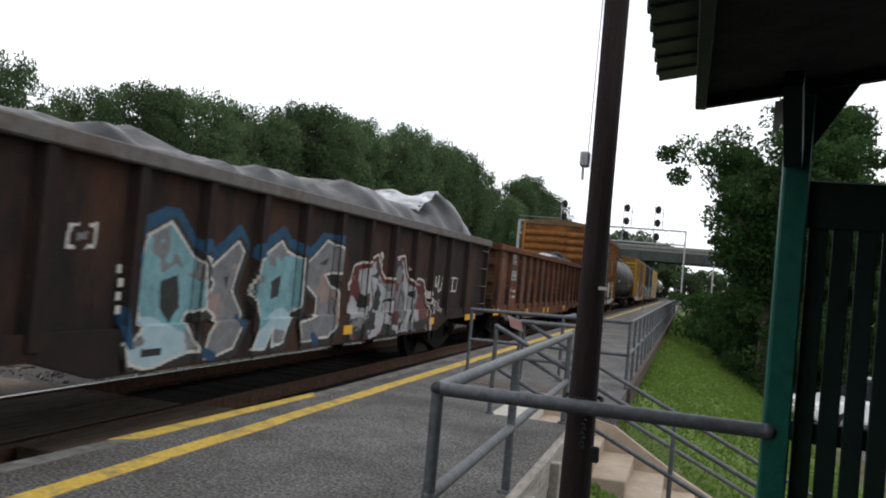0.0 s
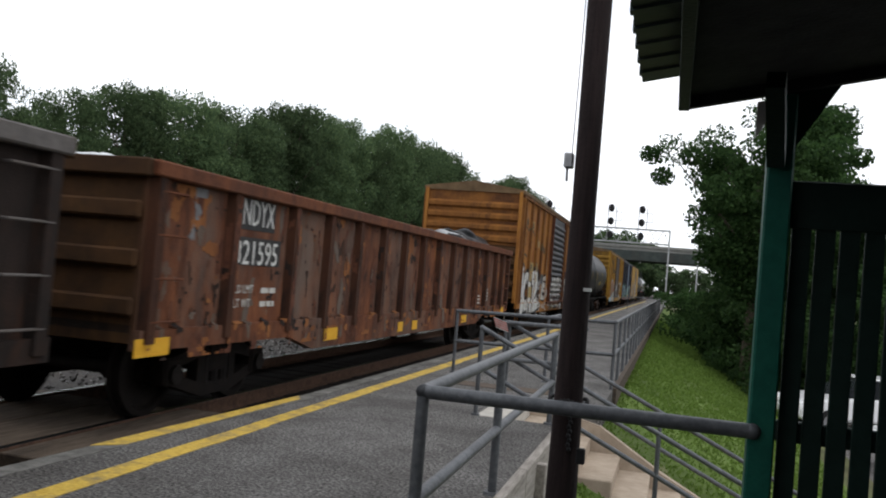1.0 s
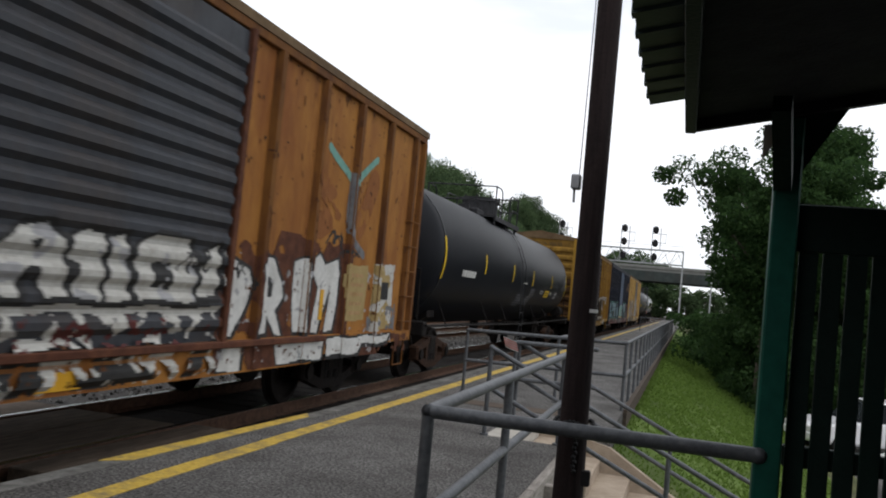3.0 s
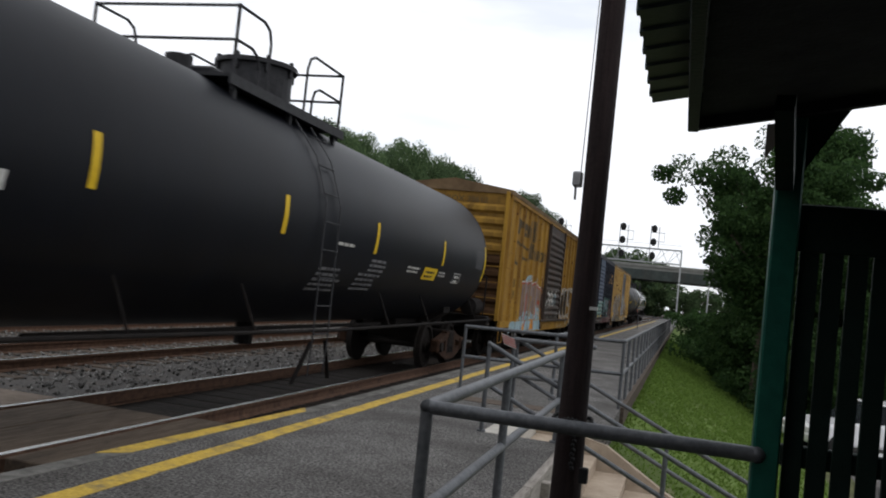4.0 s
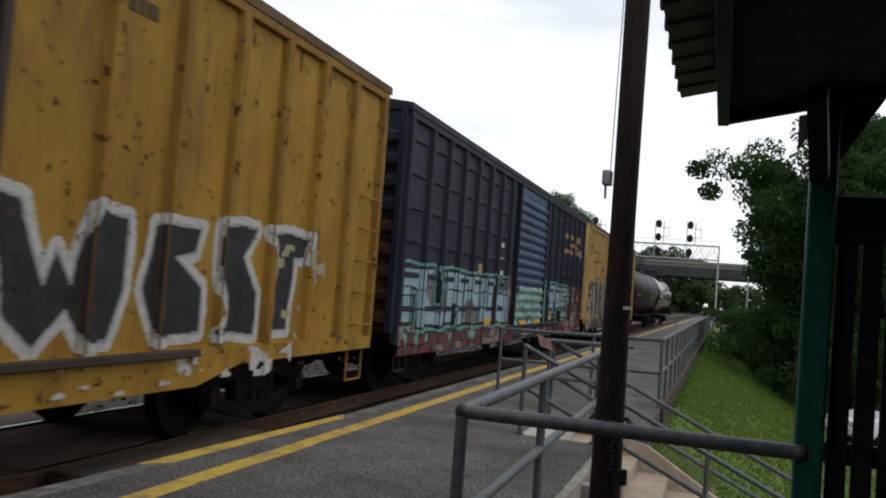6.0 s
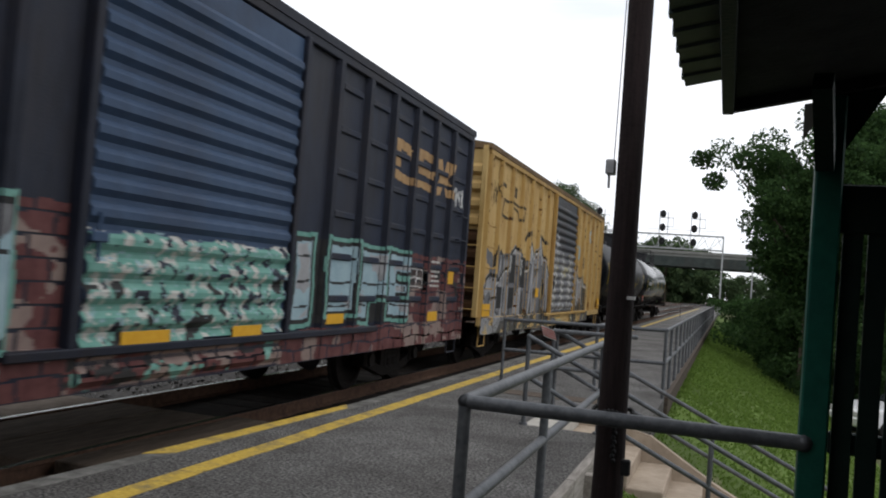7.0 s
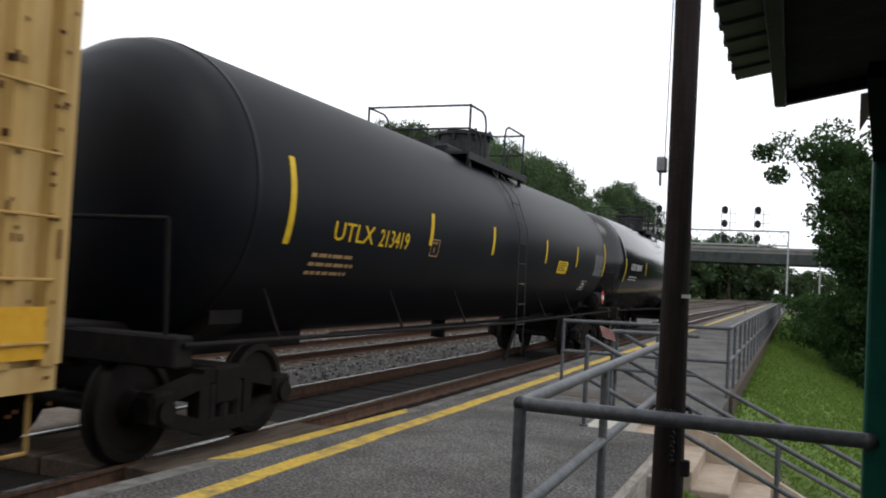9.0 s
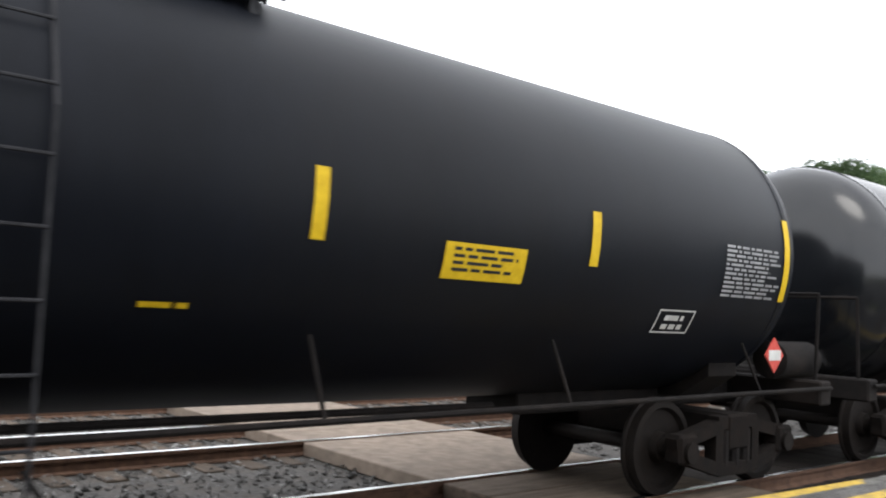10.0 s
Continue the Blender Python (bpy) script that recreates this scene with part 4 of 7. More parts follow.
        t.location, t.rotation_euler = (-62 + 3.4 * k + rng.uniform(-1, 1), 235 + rng.uniform(-12, 30), -0.8), (0, 0, rng.uniform(0, 6))
        tagged(t, group="far woods")


woods()


def near_trees():
    spec = [(2.7, 33, 9.0, 3.1, 41, 3.4), (4.3, 36, 11.2, 2.3, 50, -0.5), (3.9, 40, 7.4, 2.0, 51, -0.5), (5.0, 47, 8.6, 2.4, 52, -0.5), (6.4, 36, 6.4, 2.2, 42, -0.5), (5.6, 42, 9.3, 2.8, 43, -0.5), (7.0, 58, 9.0, 3.0, 45, -0.5), (10.0, 40, 6.2, 2.4, 46, -0.5), (9.4, 75, 10.0, 4.0, 47, -0.5), (11.8, 95, 11, 4.5, 48, -0.5), (15.0, 120, 12, 5, 49, -0.5)]
    for x, y, h, spread, seed, base in spec:
        t = tree(seed, h, spread, base, 130 if base > 0 else 170, 330, 0.048 + 0.0009 * y, LEAF_DARK, "dense dark green tree at the foot of the embankment", 0.66, base > 0, 0.5)
        t.location = (x, y, -2.0)
        tagged(t, group="trees beside the embankment")


near_trees()


def bushes():
    rng = np.random.default_rng(77)
    spots = [((2.1 if k % 2 else 3.6) + rng.uniform(-0.3, 0.5), 31 + 4.0 * k) for k in range(12)] + [(5.4 + 1.5 * k, 33.2 + rng.uniform(-0.5, 0.8)) for k in range(6)]
    for k, (x, y) in enumerate(spots):
        b = thing("bush", "dense dark green bush at the foot of the embankment" if k < 12 else "dark green hedge bush behind the car park", "bush", "bushes beside the embankment", pose(x, y, -2.0))
        c = np.stack([rng.normal(0, 1.0, 60), rng.normal(0, 1.6, 60), 0.2 + (3.2 if k < 12 else 4.6) * rng.random(60), 0.35 + 0.3 * rng.random(60)], 1)
        quads("foliage", leaf_cloud(rng, c, 190, 0.075), LEAF_DARK, b)
        bm = bmesh.new()
        for j in range(6):
            tube(bm, (0.1 * j - 0.3, 0, 0), tuple(c[j][:3]), 0.03, 5, 0.01)
        part("stems", bm, BARK, b)


bushes()


def car_park():
    bm = bmesh.new()
    box(bm, 4.0, 40, -30, 31, -2.05, -1.94)
    tagged(part("car_park", bm, ASPHALT), "grey asphalt car park below the embankment", "car park", kind="structure")


car_park()


def parked_car(x, y, turn, paint, label):
    c = thing("parked_car", label, "car", "cars in the car park", pose(x, y, -1.94, 0, 0, turn))
    bm = bmesh.new()
    prism(bm, [(-2.2, 0.35), (2.2, 0.32), (2.25, 0.6), (2.1, 0.82), (1.1, 0.95), (-1.9, 1.0), (-2.25, 0.8)], -0.88, 0.88)
    bmesh.ops.bevel(bm, geom=bm.edges[:], offset=0.06, segments=2, affect="EDGES")
    part("body", bm, paint, c, smooth=True)
    bm = bmesh.new()
    prism(bm, [(-1.85, 0.98), (1.05, 0.94), (0.35, 1.44), (-1.15, 1.48)], -0.74, 0.74)
    bmesh.ops.bevel(bm, geom=bm.edges[:], offset=0.05, segments=2, affect="EDGES")
    part("window_band", bm, GLASS_DARK, c, smooth=True)
    bm = bmesh.new()
    box(bm, -1.1, 0.3, -0.68, 0.68, 1.46, 1.51, 0.02)
    part("roof", bm, paint, c)
    for sx in (-1.35, 1.4):
        for sy in (-0.86, 0.86):
            bm = bmesh.new()
            lathe(bm, [(-0.1, 0.31), (0.1, 0.31)], n=20, centre=(sx, sy, 0.31))
            w = part("wheel", bm, TYRE, c)
            bm = bmesh.new()
            lathe(bm, [(-0.105, 0.19), (0.105, 0.19)], n=16, centre=(sx, sy, 0.31))
            part("rim", bm, CHROME, w)
    for sy in (-0.6, 0.6):
        bm = bmesh.new()
        box(bm, 2.16, 2.24, sy - 0.18, sy + 0.18, 0.6, 0.74, 0.02)
        part("headlight", bm, WHITE, c)


parked_car(5.3, 26.5, 200, WHITE_CAR, "white saloon car standing in the car park")
parked_car(8.2, 27.5, 200, CHROME, "silver saloon car standing in the car park")
parked_car(6.6, 20.5, 180, WHITE_CAR, "white hatchback standing in the car park")

# ---- train ----
SPEED = 13.5
MOVERS = []      # (thing, middle of the car along the track at the start)
AXLES = []


def car(name, label, u0, u1):
    c = thing(name, label, "railway car", "cars of the freight train", pose(CX, (u0 + u1) / 2, RAIL_Z))
    MOVERS.append((c, (u0 + u1) / 2))
    return c


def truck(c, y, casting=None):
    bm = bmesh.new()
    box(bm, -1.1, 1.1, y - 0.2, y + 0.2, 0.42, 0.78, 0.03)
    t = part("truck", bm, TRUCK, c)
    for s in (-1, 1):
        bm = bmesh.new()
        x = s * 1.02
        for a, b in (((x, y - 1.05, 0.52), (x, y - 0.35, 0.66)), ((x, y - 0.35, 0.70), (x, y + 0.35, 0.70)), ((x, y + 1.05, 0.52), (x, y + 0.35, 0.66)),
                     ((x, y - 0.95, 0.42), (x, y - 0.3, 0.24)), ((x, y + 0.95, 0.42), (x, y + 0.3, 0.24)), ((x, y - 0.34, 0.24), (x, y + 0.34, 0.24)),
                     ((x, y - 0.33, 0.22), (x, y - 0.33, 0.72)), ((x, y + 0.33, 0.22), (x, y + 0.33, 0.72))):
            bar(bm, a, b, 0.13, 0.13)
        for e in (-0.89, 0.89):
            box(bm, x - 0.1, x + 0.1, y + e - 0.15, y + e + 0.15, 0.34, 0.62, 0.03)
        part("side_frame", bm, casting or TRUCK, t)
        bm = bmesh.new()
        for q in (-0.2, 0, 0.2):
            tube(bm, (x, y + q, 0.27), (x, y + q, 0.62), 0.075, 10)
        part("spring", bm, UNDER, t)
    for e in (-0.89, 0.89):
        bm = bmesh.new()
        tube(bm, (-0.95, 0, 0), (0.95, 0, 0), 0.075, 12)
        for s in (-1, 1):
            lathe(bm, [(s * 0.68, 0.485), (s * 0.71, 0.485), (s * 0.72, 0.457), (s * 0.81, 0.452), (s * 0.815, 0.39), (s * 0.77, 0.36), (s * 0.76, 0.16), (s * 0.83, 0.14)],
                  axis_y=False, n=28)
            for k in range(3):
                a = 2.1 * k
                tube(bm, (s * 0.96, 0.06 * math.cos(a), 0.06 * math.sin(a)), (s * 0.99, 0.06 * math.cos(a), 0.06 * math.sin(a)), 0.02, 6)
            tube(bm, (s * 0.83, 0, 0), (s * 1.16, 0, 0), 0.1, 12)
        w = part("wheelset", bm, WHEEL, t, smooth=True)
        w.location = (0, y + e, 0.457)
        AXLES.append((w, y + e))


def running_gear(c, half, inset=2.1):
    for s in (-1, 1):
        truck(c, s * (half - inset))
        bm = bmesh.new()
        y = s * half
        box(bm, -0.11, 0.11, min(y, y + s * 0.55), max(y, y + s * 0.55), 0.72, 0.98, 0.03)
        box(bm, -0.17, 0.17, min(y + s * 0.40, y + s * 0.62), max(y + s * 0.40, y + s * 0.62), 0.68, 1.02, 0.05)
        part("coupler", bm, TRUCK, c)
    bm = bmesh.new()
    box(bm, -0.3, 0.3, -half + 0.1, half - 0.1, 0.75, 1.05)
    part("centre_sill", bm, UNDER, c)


def rungs(c, x, ys, z0, z1, n, on_x=True, material=None):
    """Grab-iron ladder rungs; ys: the two ends of a rung."""
    for k in range(n):
        z = z0 + (z1 - z0) * k / max(1, n - 1)
        bm = bmesh.new()
        if on_x:
            tube(bm, (x + 0.06, ys[0], z), (x + 0.06, ys[1], z), 0.011, 6)
            for y in ys:
                tube(bm, (x - 0.01, y, z), (x + 0.06, y, z), 0.011, 6)
        else:
            tube(bm, (ys[0], x[0], z), (ys[1], x[0], z), 0.011, 6)
            for q in ys:
                tube(bm, (q, x[1], z), (q, x[0], z), 0.011, 6)
        part("rung", bm, material or RIB_OR, c)


SIDE = 1.47      # half width of a side sheet
RIB_D = 0.075
TR, TZ = 1.46, 2.39  # tank radius and middle height
PROFILE = {}     # the near side's relief, by car


def rib_mesh(z0, z1, w, material, d=RIB_D):
    bm = bmesh.new()
    a, b = w / 2, w * 0.3
    v0 = [bm.verts.new(p) for p in ((0, -a, z0), (d, -b, z0), (d, b, z0), (0, a, z0))]
    v1 = [bm.verts.new(p) for p in ((0, -a, z1), (d, -b, z1), (d, b, z1), (0, a, z1))]
    for k in range(3):
        bm.faces.new((v0[k], v0[k + 1], v1[k + 1], v1[k]))
    bm.faces.new(v0), bm.faces.new(v1)
    bmesh.ops.recalc_face_normals(bm, faces=bm.faces[:])
    return mesh_of("rib", bm, material)


def boxcar(label, u0, u1, paint, rib_paint, door_paint, door, ribs_l, ribs_r, roof_paint, door_pitch=0.2, sheets=False, end_paint=None, edge_paint=None):
    """door: its two ends along the car; ribs_l, ribs_r: first rib, last rib and number on either side of it."""
    c = car("boxcar", label, u0, u1)
    end_paint = end_paint or paint
    half = (u1 - u0) / 2
    z0, z1 = 1.0, 4.22
    bm = bmesh.new()
    box(bm, -SIDE, SIDE, -half, half, z0, z1)
    part("body", bm, paint, c)
    bm = bmesh.new()
    prism(bm, [(-1.54, 4.20), (-1.54, 4.30), (0, 4.52), (1.54, 4.30), (1.54, 4.20)], -half - 0.05, half + 0.05)
    roof = part("roof", bm, roof_paint, c)
    bm = bmesh.new()
    prism(bm, [(-1.50, 4.29), (-1.50, 4.325), (0, 4.545), (1.50, 4.325), (1.50, 4.29), (0, 4.515)], -0.05, 0.05)
    me = mesh_of("roof_rib", bm, roof_paint)
    for k in range(18):
        piece("roof_rib", me, roof, pose(0, -half + 2 * half * (k + 0.5) / 18, 0))
    bm = bmesh.new()
    box(bm, SIDE, SIDE + 0.06, -half, half, 4.10, 4.20, 0.01)
    box(bm, -SIDE - 0.06, -SIDE, -half, half, 4.10, 4.20, 0.01)
    part("eave_rail", bm, rib_paint, c)
    for s in (-1, 1):
        bm = bmesh.new()
        x0, x1 = (SIDE - 0.02, SIDE + 0.055) if s > 0 else (-SIDE - 0.055, -SIDE + 0.02)
        outline = [(-half, 1.0), (-half, 0.84), (-half + 3.2, 0.82), (-half + 3.9, 0.66), (half - 3.9, 0.66), (half - 3.2, 0.82), (half, 0.84), (half, 1.0)]
        a = [bm.verts.new((x0, y, z)) for y, z in outline]
        b = [bm.verts.new((x1, y, z)) for y, z in outline]
        for k in range(len(a)):
            j = (k + 1) % len(a)
            bm.faces.new((a[k], a[j], b[j], b[k]))
        bm.faces.new(a), bm.faces.new(b)
        bmesh.ops.recalc_face_normals(bm, faces=bm.faces[:])
        part("side_sill", bm, paint, c)
    d0, d1 = door
    wide = rib_mesh(z0, 4.10, 0.17, rib_paint)
    stops = [-half + 0.08] + [float(q) for q in np.linspace(*ribs_l)] + [float(q) for q in np.linspace(*ribs_r)] + [half - 0.08]
    PROFILE[c.name] = {"base": SIDE, "ribs": stops, "w": 0.17, "d": RIB_D, "door": (d0 + 0.08, d1 - 0.08, door_pitch), "sill": SIDE + 0.055}
    for y in stops:
        piece("rib", wide, c, pose(SIDE - 0.001, y, 0))
        piece("rib", wide, c, pose(-SIDE + 0.001, y, 0, 0, 0, 180))
    if sheets:
        bm = bmesh.new()
        box(bm, 0, 0.03, -0.34, 0.34, -0.04, 0.04, 0.012)
        me = mesh_of("stamping", bm, paint)
        for a, b in zip(stops, stops[1:]):
            if b - a < 1.6:
                for z in (1.35, 1.85, 2.35, 2.85, 3.35, 3.85):
                    piece("stamping", me, c, Matrix.Translation((SIDE, (a + b) / 2, z)) @ Matrix.Diagonal((1, (b - a) * 0.95, 1, 1)))
    # sliding door, corrugated
    bm = bmesh.new()
    box(bm, SIDE + 0.004, SIDE + 0.05, d0, d1, 0.98, 4.08)
    dr = part("door", bm, door_paint, c, "horizontally corrugated steel sliding door")
    bm = bmesh.new()
    w = d1 - d0 - 0.16
    p = [(0, -0.5), (0.045, -0.18), (0.045, 0.18), (0, 0.5)]
    v0 = [bm.verts.new((x, -w / 2, z * door_pitch * 0.8)) for x, z in p]
    v1 = [bm.verts.new((x, w / 2, z * door_pitch * 0.8)) for x, z in p]
    for k in range(3):
        bm.faces.new((v0[k], v1[k], v1[k + 1], v0[k + 1]))
    bm.faces.new(v0), bm.faces.new(v1)
    bmesh.ops.recalc_face_normals(bm, faces=bm.faces[:])
    me = mesh_of("corrugation", bm, door_paint)
    n = int(2.95 / door_pitch)
    for k in range(n):
        piece("corrugation", me, dr, pose(SIDE + 0.05, (d0 + d1) / 2, 1.12 + door_pitch * (k + 0.3)))
    for y in (d0, d1):
        bm = bmesh.new()
        box(bm, SIDE + 0.004, SIDE + 0.105, y - 0.045, y + 0.045, 0.96, 4.12, 0.01)
        part("door_edge", bm, edge_paint or rib_paint, dr)
    bm = bmesh.new()
    box(bm, SIDE + 0.05, SIDE + 0.12, d0 - 0.6, d1 + 2.4, 0.93, 1.0, 0.01)
    part("door_track", bm, edge_paint or rib_paint, c)
    for y in (d0 + 0.16,):
        bm = bmesh.new()
        box(bm, SIDE + 0.1, SIDE + 0.13, y - 0.09, y + 0.09, 1.76, 1.84, 0.01)
        tube(bm, (SIDE + 0.11, y, 1.62), (SIDE + 0.11, y, 1.98), 0.014, 6)
        part("latch", bm, door_paint, dr)
    # ends
    for s in (-1, 1):
        bm = bmesh.new()
        y = s * half
        box(bm, -SIDE + 0.05, SIDE - 0.05, min(y - s * 0.02, y + s * 0.012), max(y - s * 0.02, y + s * 0.012), 2.66, 4.2)
        end = part("end_wall", bm, end_paint, c)
        # lower half: brake dust and the gap's shade share one dark colour
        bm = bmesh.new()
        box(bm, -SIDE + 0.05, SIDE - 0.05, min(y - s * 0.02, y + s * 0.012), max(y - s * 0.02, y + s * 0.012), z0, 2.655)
        part("lower_end_sheet", bm, END_GRIME_SHADE, end, "end sheet darkened by brown brake dust and the shade between cars")
        bm = bmesh.new()
        pr = [(0, -0.12), (0.075, -0.05), (0.075, 0.05), (0, 0.12)]
        v0 = [bm.verts.new((-SIDE + 0.1, s * (q + 0.01), r)) for q, r in pr]
        v1 = [bm.verts.new((SIDE - 0.1, s * (q + 0.01), r)) for q, r in pr]
        for j in range(3):
            bm.faces.new((v0[j], v1[j], v1[j + 1], v0[j + 1]))
        bm.faces.new(v0), bm.faces.new(v1)
        bmesh.ops.recalc_face_normals(bm, faces=bm.faces[:])
        me = mesh_of("end_ridge", bm, end_paint)
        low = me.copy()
        low.materials[0] = END_GRIME_SHADE
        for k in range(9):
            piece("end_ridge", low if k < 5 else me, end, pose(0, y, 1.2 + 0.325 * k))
        for x in (-SIDE, SIDE - 0.09):
            bm = bmesh.new()
            box(bm, x, x + 0.09, min(y - s * 0.01, y + s * 0.09), max(y - s * 0.01, y + s * 0.09), z0, 4.25)
            part("corner_post", bm, paint, end)
        rungs(c, SIDE + 0.03, (s * (half - 0.1), s * (half - 0.62)), 1.15, 2.75, 5, material=rib_paint)
        rungs(c, (s * (half + 0.14), s * (half + 0.0)), (SIDE - 0.6, SIDE - 0.08), 1.15, 2.75, 5, False, material=rib_paint)
        bm = bmesh.new()
        tube(bm, (SIDE, s * (half - 0.15), 0.85), (SIDE, s * (half - 0.15), 0.45), 0.014, 6)
        tube(bm, (SIDE, s * (half - 0.6), 0.85), (SIDE, s * (half - 0.6), 0.45), 0.014, 6)
        tube(bm, (SIDE, s * (half - 0.15), 0.45), (SIDE, s * (half - 0.6), 0.45), 0.014, 6)
        part("stirrup", bm, rib_paint, c)
    running_gear(c, half)
    return c


def gondola(label, u0, u1, paint, top_paint, stops, rib_paint=None):
    c = car("gondola", label, u0, u1)
    half = (u1 - u0) / 2
    z0, z1 = 0.86, 2.46
    for s in (-1, 1):
        bm = bmesh.new()
        box(bm, min(s * 1.40, s * 1.44), max(s * 1.40, s * 1.44), -half, half, z0, z1)
        part("side_sheet", bm, paint, c)
        bm = bmesh.new()
        box(bm, min(s * 1.37, s * 1.56), max(s * 1.37, s * 1.56), -half - 0.02, half + 0.02, z1 - 0.14, z1, 0.015)
        part("top_chord", bm, top_paint, c)
        bm = bmesh.new()
        a = [(-half, 0.98), (-half, 0.80), (-half + 3.0, 0.78), (-half + 3.7, 0.60), (half - 3.7, 0.60), (half - 3.0, 0.78), (half, 0.80), (half, 0.98)]
        xs = (s * 1.40, s * 1.50)
        p, q = [bm.verts.new((xs[0], y, z)) for y, z in a], [bm.verts.new((xs[1], y, z)) for y, z in a]
        for k in range(len(a)):
            j = (k + 1) % len(a)
            bm.faces.new((p[k], p[j], q[j], q[k]))
        bm.faces.new(p), bm.faces.new(q)
        bmesh.ops.recalc_face_normals(bm, faces=bm.faces[:])
        part("side_sill", bm, paint, c)
        bm = bmesh.new()
        box(bm, -1.44, 1.44, min(s * half, s * (half - 0.06)), max(s * half, s * (half - 0.06)), z0, z1)
        for k in range(3):
            box(bm, -1.42, 1.42, min(s * half, s * (half + 0.07)), max(s * half, s * (half + 0.07)), 1.1 + 0.42 * k, 1.26 + 0.42 * k, 0.02)
        box(bm, -1.5, 1.5, min(s * (half - 0.03), s * (half + 0.1)), max(s * (half - 0.03), s * (half + 0.1)), z1 - 0.15, z1 + 0.003, 0.012)
        # this colour also carries the dark of the gap between cars
        part("end_wall", bm, END_GRIME_SHADE, c)
        rungs(c, 1.46, (s * (half - 0.1), s * (half - 0.55)), 1.05, 2.2, 4, material=top_paint)
    bm = bmesh.new()
    box(bm, -1.40, 1.40, -half, half, 0.95, 1.02)
    part("floor", bm, UNDER, c)
    me = rib_mesh(z0, z1 - 0.14, 0.20, rib_paint or paint, 0.09)
    PROFILE[c.name] = {"base": 1.44, "ribs": stops, "w": 0.20, "d": 0.09, "door": None, "sill": 1.50}
    for y in stops:
        piece("rib", me, c, pose(1.439, y, 0))
        piece("rib", me, c, pose(-1.439, y, 0, 0, 0, 180))
    running_gear(c, half)
    return c


def tank_car(label, u0, u1, paint, fit=0.0, step=0.0, stile=0.014, inset=2.0, casting=None):
    c = car("tank_car", label, u0, u1)
    half = (u1 - u0) / 2
    r, zc = TR, TZ
    prof = [(-half, 0.02), (-half + 0.03, 0.5), (-half + 0.12, 0.95), (-half + 0.28, 1.22), (-half + 0.5, 1.40), (-half + 0.72, r), (half - 0.72, r), (half - 0.5, 1.40), (half - 0.28, 1.22), (half - 0.12, 0.95), (half - 0.03, 0.5), (half, 0.02)]
    bm = bmesh.new()
    lathe(bm, prof, n=72, centre=(0, 0, zc))
    tk = part("tank", bm, paint, c, smooth=True)
    for y in (-half + 0.74, half - 0.74):
        bm = bmesh.new()
        lathe(bm, [(y - 0.03, r), (y - 0.03, r + 0.004), (y + 0.03, r + 0.004), (y + 0.03, r)], n=72, centre=(0, 0, zc), caps=False)
        part("weld_band", bm, paint, tk, smooth=True)
    # top fittings
    zt = zc + r
    bm = bmesh.new()
    tube(bm, (0, fit + 0.95, zt - 0.1), (0, fit + 0.95, zt + 0.54), 0.50, 28)
    tube(bm, (0, fit + 0.95, zt + 0.52), (0, fit + 0.95, zt + 0.58), 0.56, 28)
    for k in range(8):
        tube(bm, (0.52 * math.cos(k * 0.785), fit + 0.95 + 0.52 * math.sin(k * 0.785), zt + 0.42), (0.52 * math.cos(k * 0.785), fit + 0.95 + 0.52 * math.sin(k * 0.785), zt + 0.63), 0.03, 6)
    part("manway_dome", bm, TANK_FIT, c)
    bm = bmesh.new()
    box(bm, -0.3, 0.3, fit - 0.6, fit + 0.2, zt - 0.05, zt + 0.16, 0.03)
    tube(bm, (0, fit - 0.85, zt - 0.05), (0, fit - 0.85, zt + 0.2), 0.16, 14)
    part("valve_box", bm, TANK_FIT, c)
    top, foot = 4.53, 3.70
    for s in (-1, 1):
        bm = bmesh.new()
        box(bm, min(s * 0.50, s * 0.98), max(s * 0.50, s * 0.98), fit - 1.3, fit + 1.9, foot + 0.02, foot + 0.06)
        box(bm, min(s * 0.95, s * 0.98), max(s * 0.95, s * 0.98), fit - 1.3, fit + 1.9, foot - 0.06, foot + 0.06)
        for y in (fit - 1.1, fit + 0.3, fit + 1.7):
            bar(bm, (s * 0.9, y, foot - 0.22), (s * 0.9, y, foot + 0.02), 0.06, 0.06)
        part("walkway", bm, TANK_FIT, c)
        x = s * 0.93
        for ye, yr in ((fit - 1.2, fit - 0.42), (fit + 1.77, fit + 0.62)):
            d = 1 if yr > ye else -1
            for zr, back in ((top, 0.0), (top - 0.38, 0.22)):
                bm = bmesh.new()
                y1 = yr - d * back
                pts = [(x, ye, zr), (x, y1 - d * 0.2, zr), (x, y1 - d * 0.06, zr - 0.06), (x, y1, zr - 0.2), (x, y1, foot)]
                for a, b in zip(pts, pts[1:]):
                    tube(bm, a, b, 0.019, 8)
                part("handrail", bm, TANK_FIT, c)
            bm = bmesh.new()
            tube(bm, (x, ye, foot - 0.1), (x, ye, top + 0.02), 0.021, 8)
            part("handrail_post", bm, TANK_FIT, c)
    for y in (fit - 1.2, fit + 1.77):
        for z in (top, top - 0.38):
            bm = bmesh.new()
            tube(bm, (-0.93, y, z), (0.93, y, z), 0.019, 8)
            part("end_handrail", bm, TANK_FIT, c)
    # ladder over the flank, following the shell
    pts = [(0.95, zt - 0.24), (1.30, zc + 0.78), (1.51, zc + 0.2), (1.52, 0.85), (1.50, 0.42)]
    for y in (step - 0.22, step + 0.24):
        for run in ((pts,) if stile > 0.02 else (pts[:2], pts[3:])):
            bm = bmesh.new()
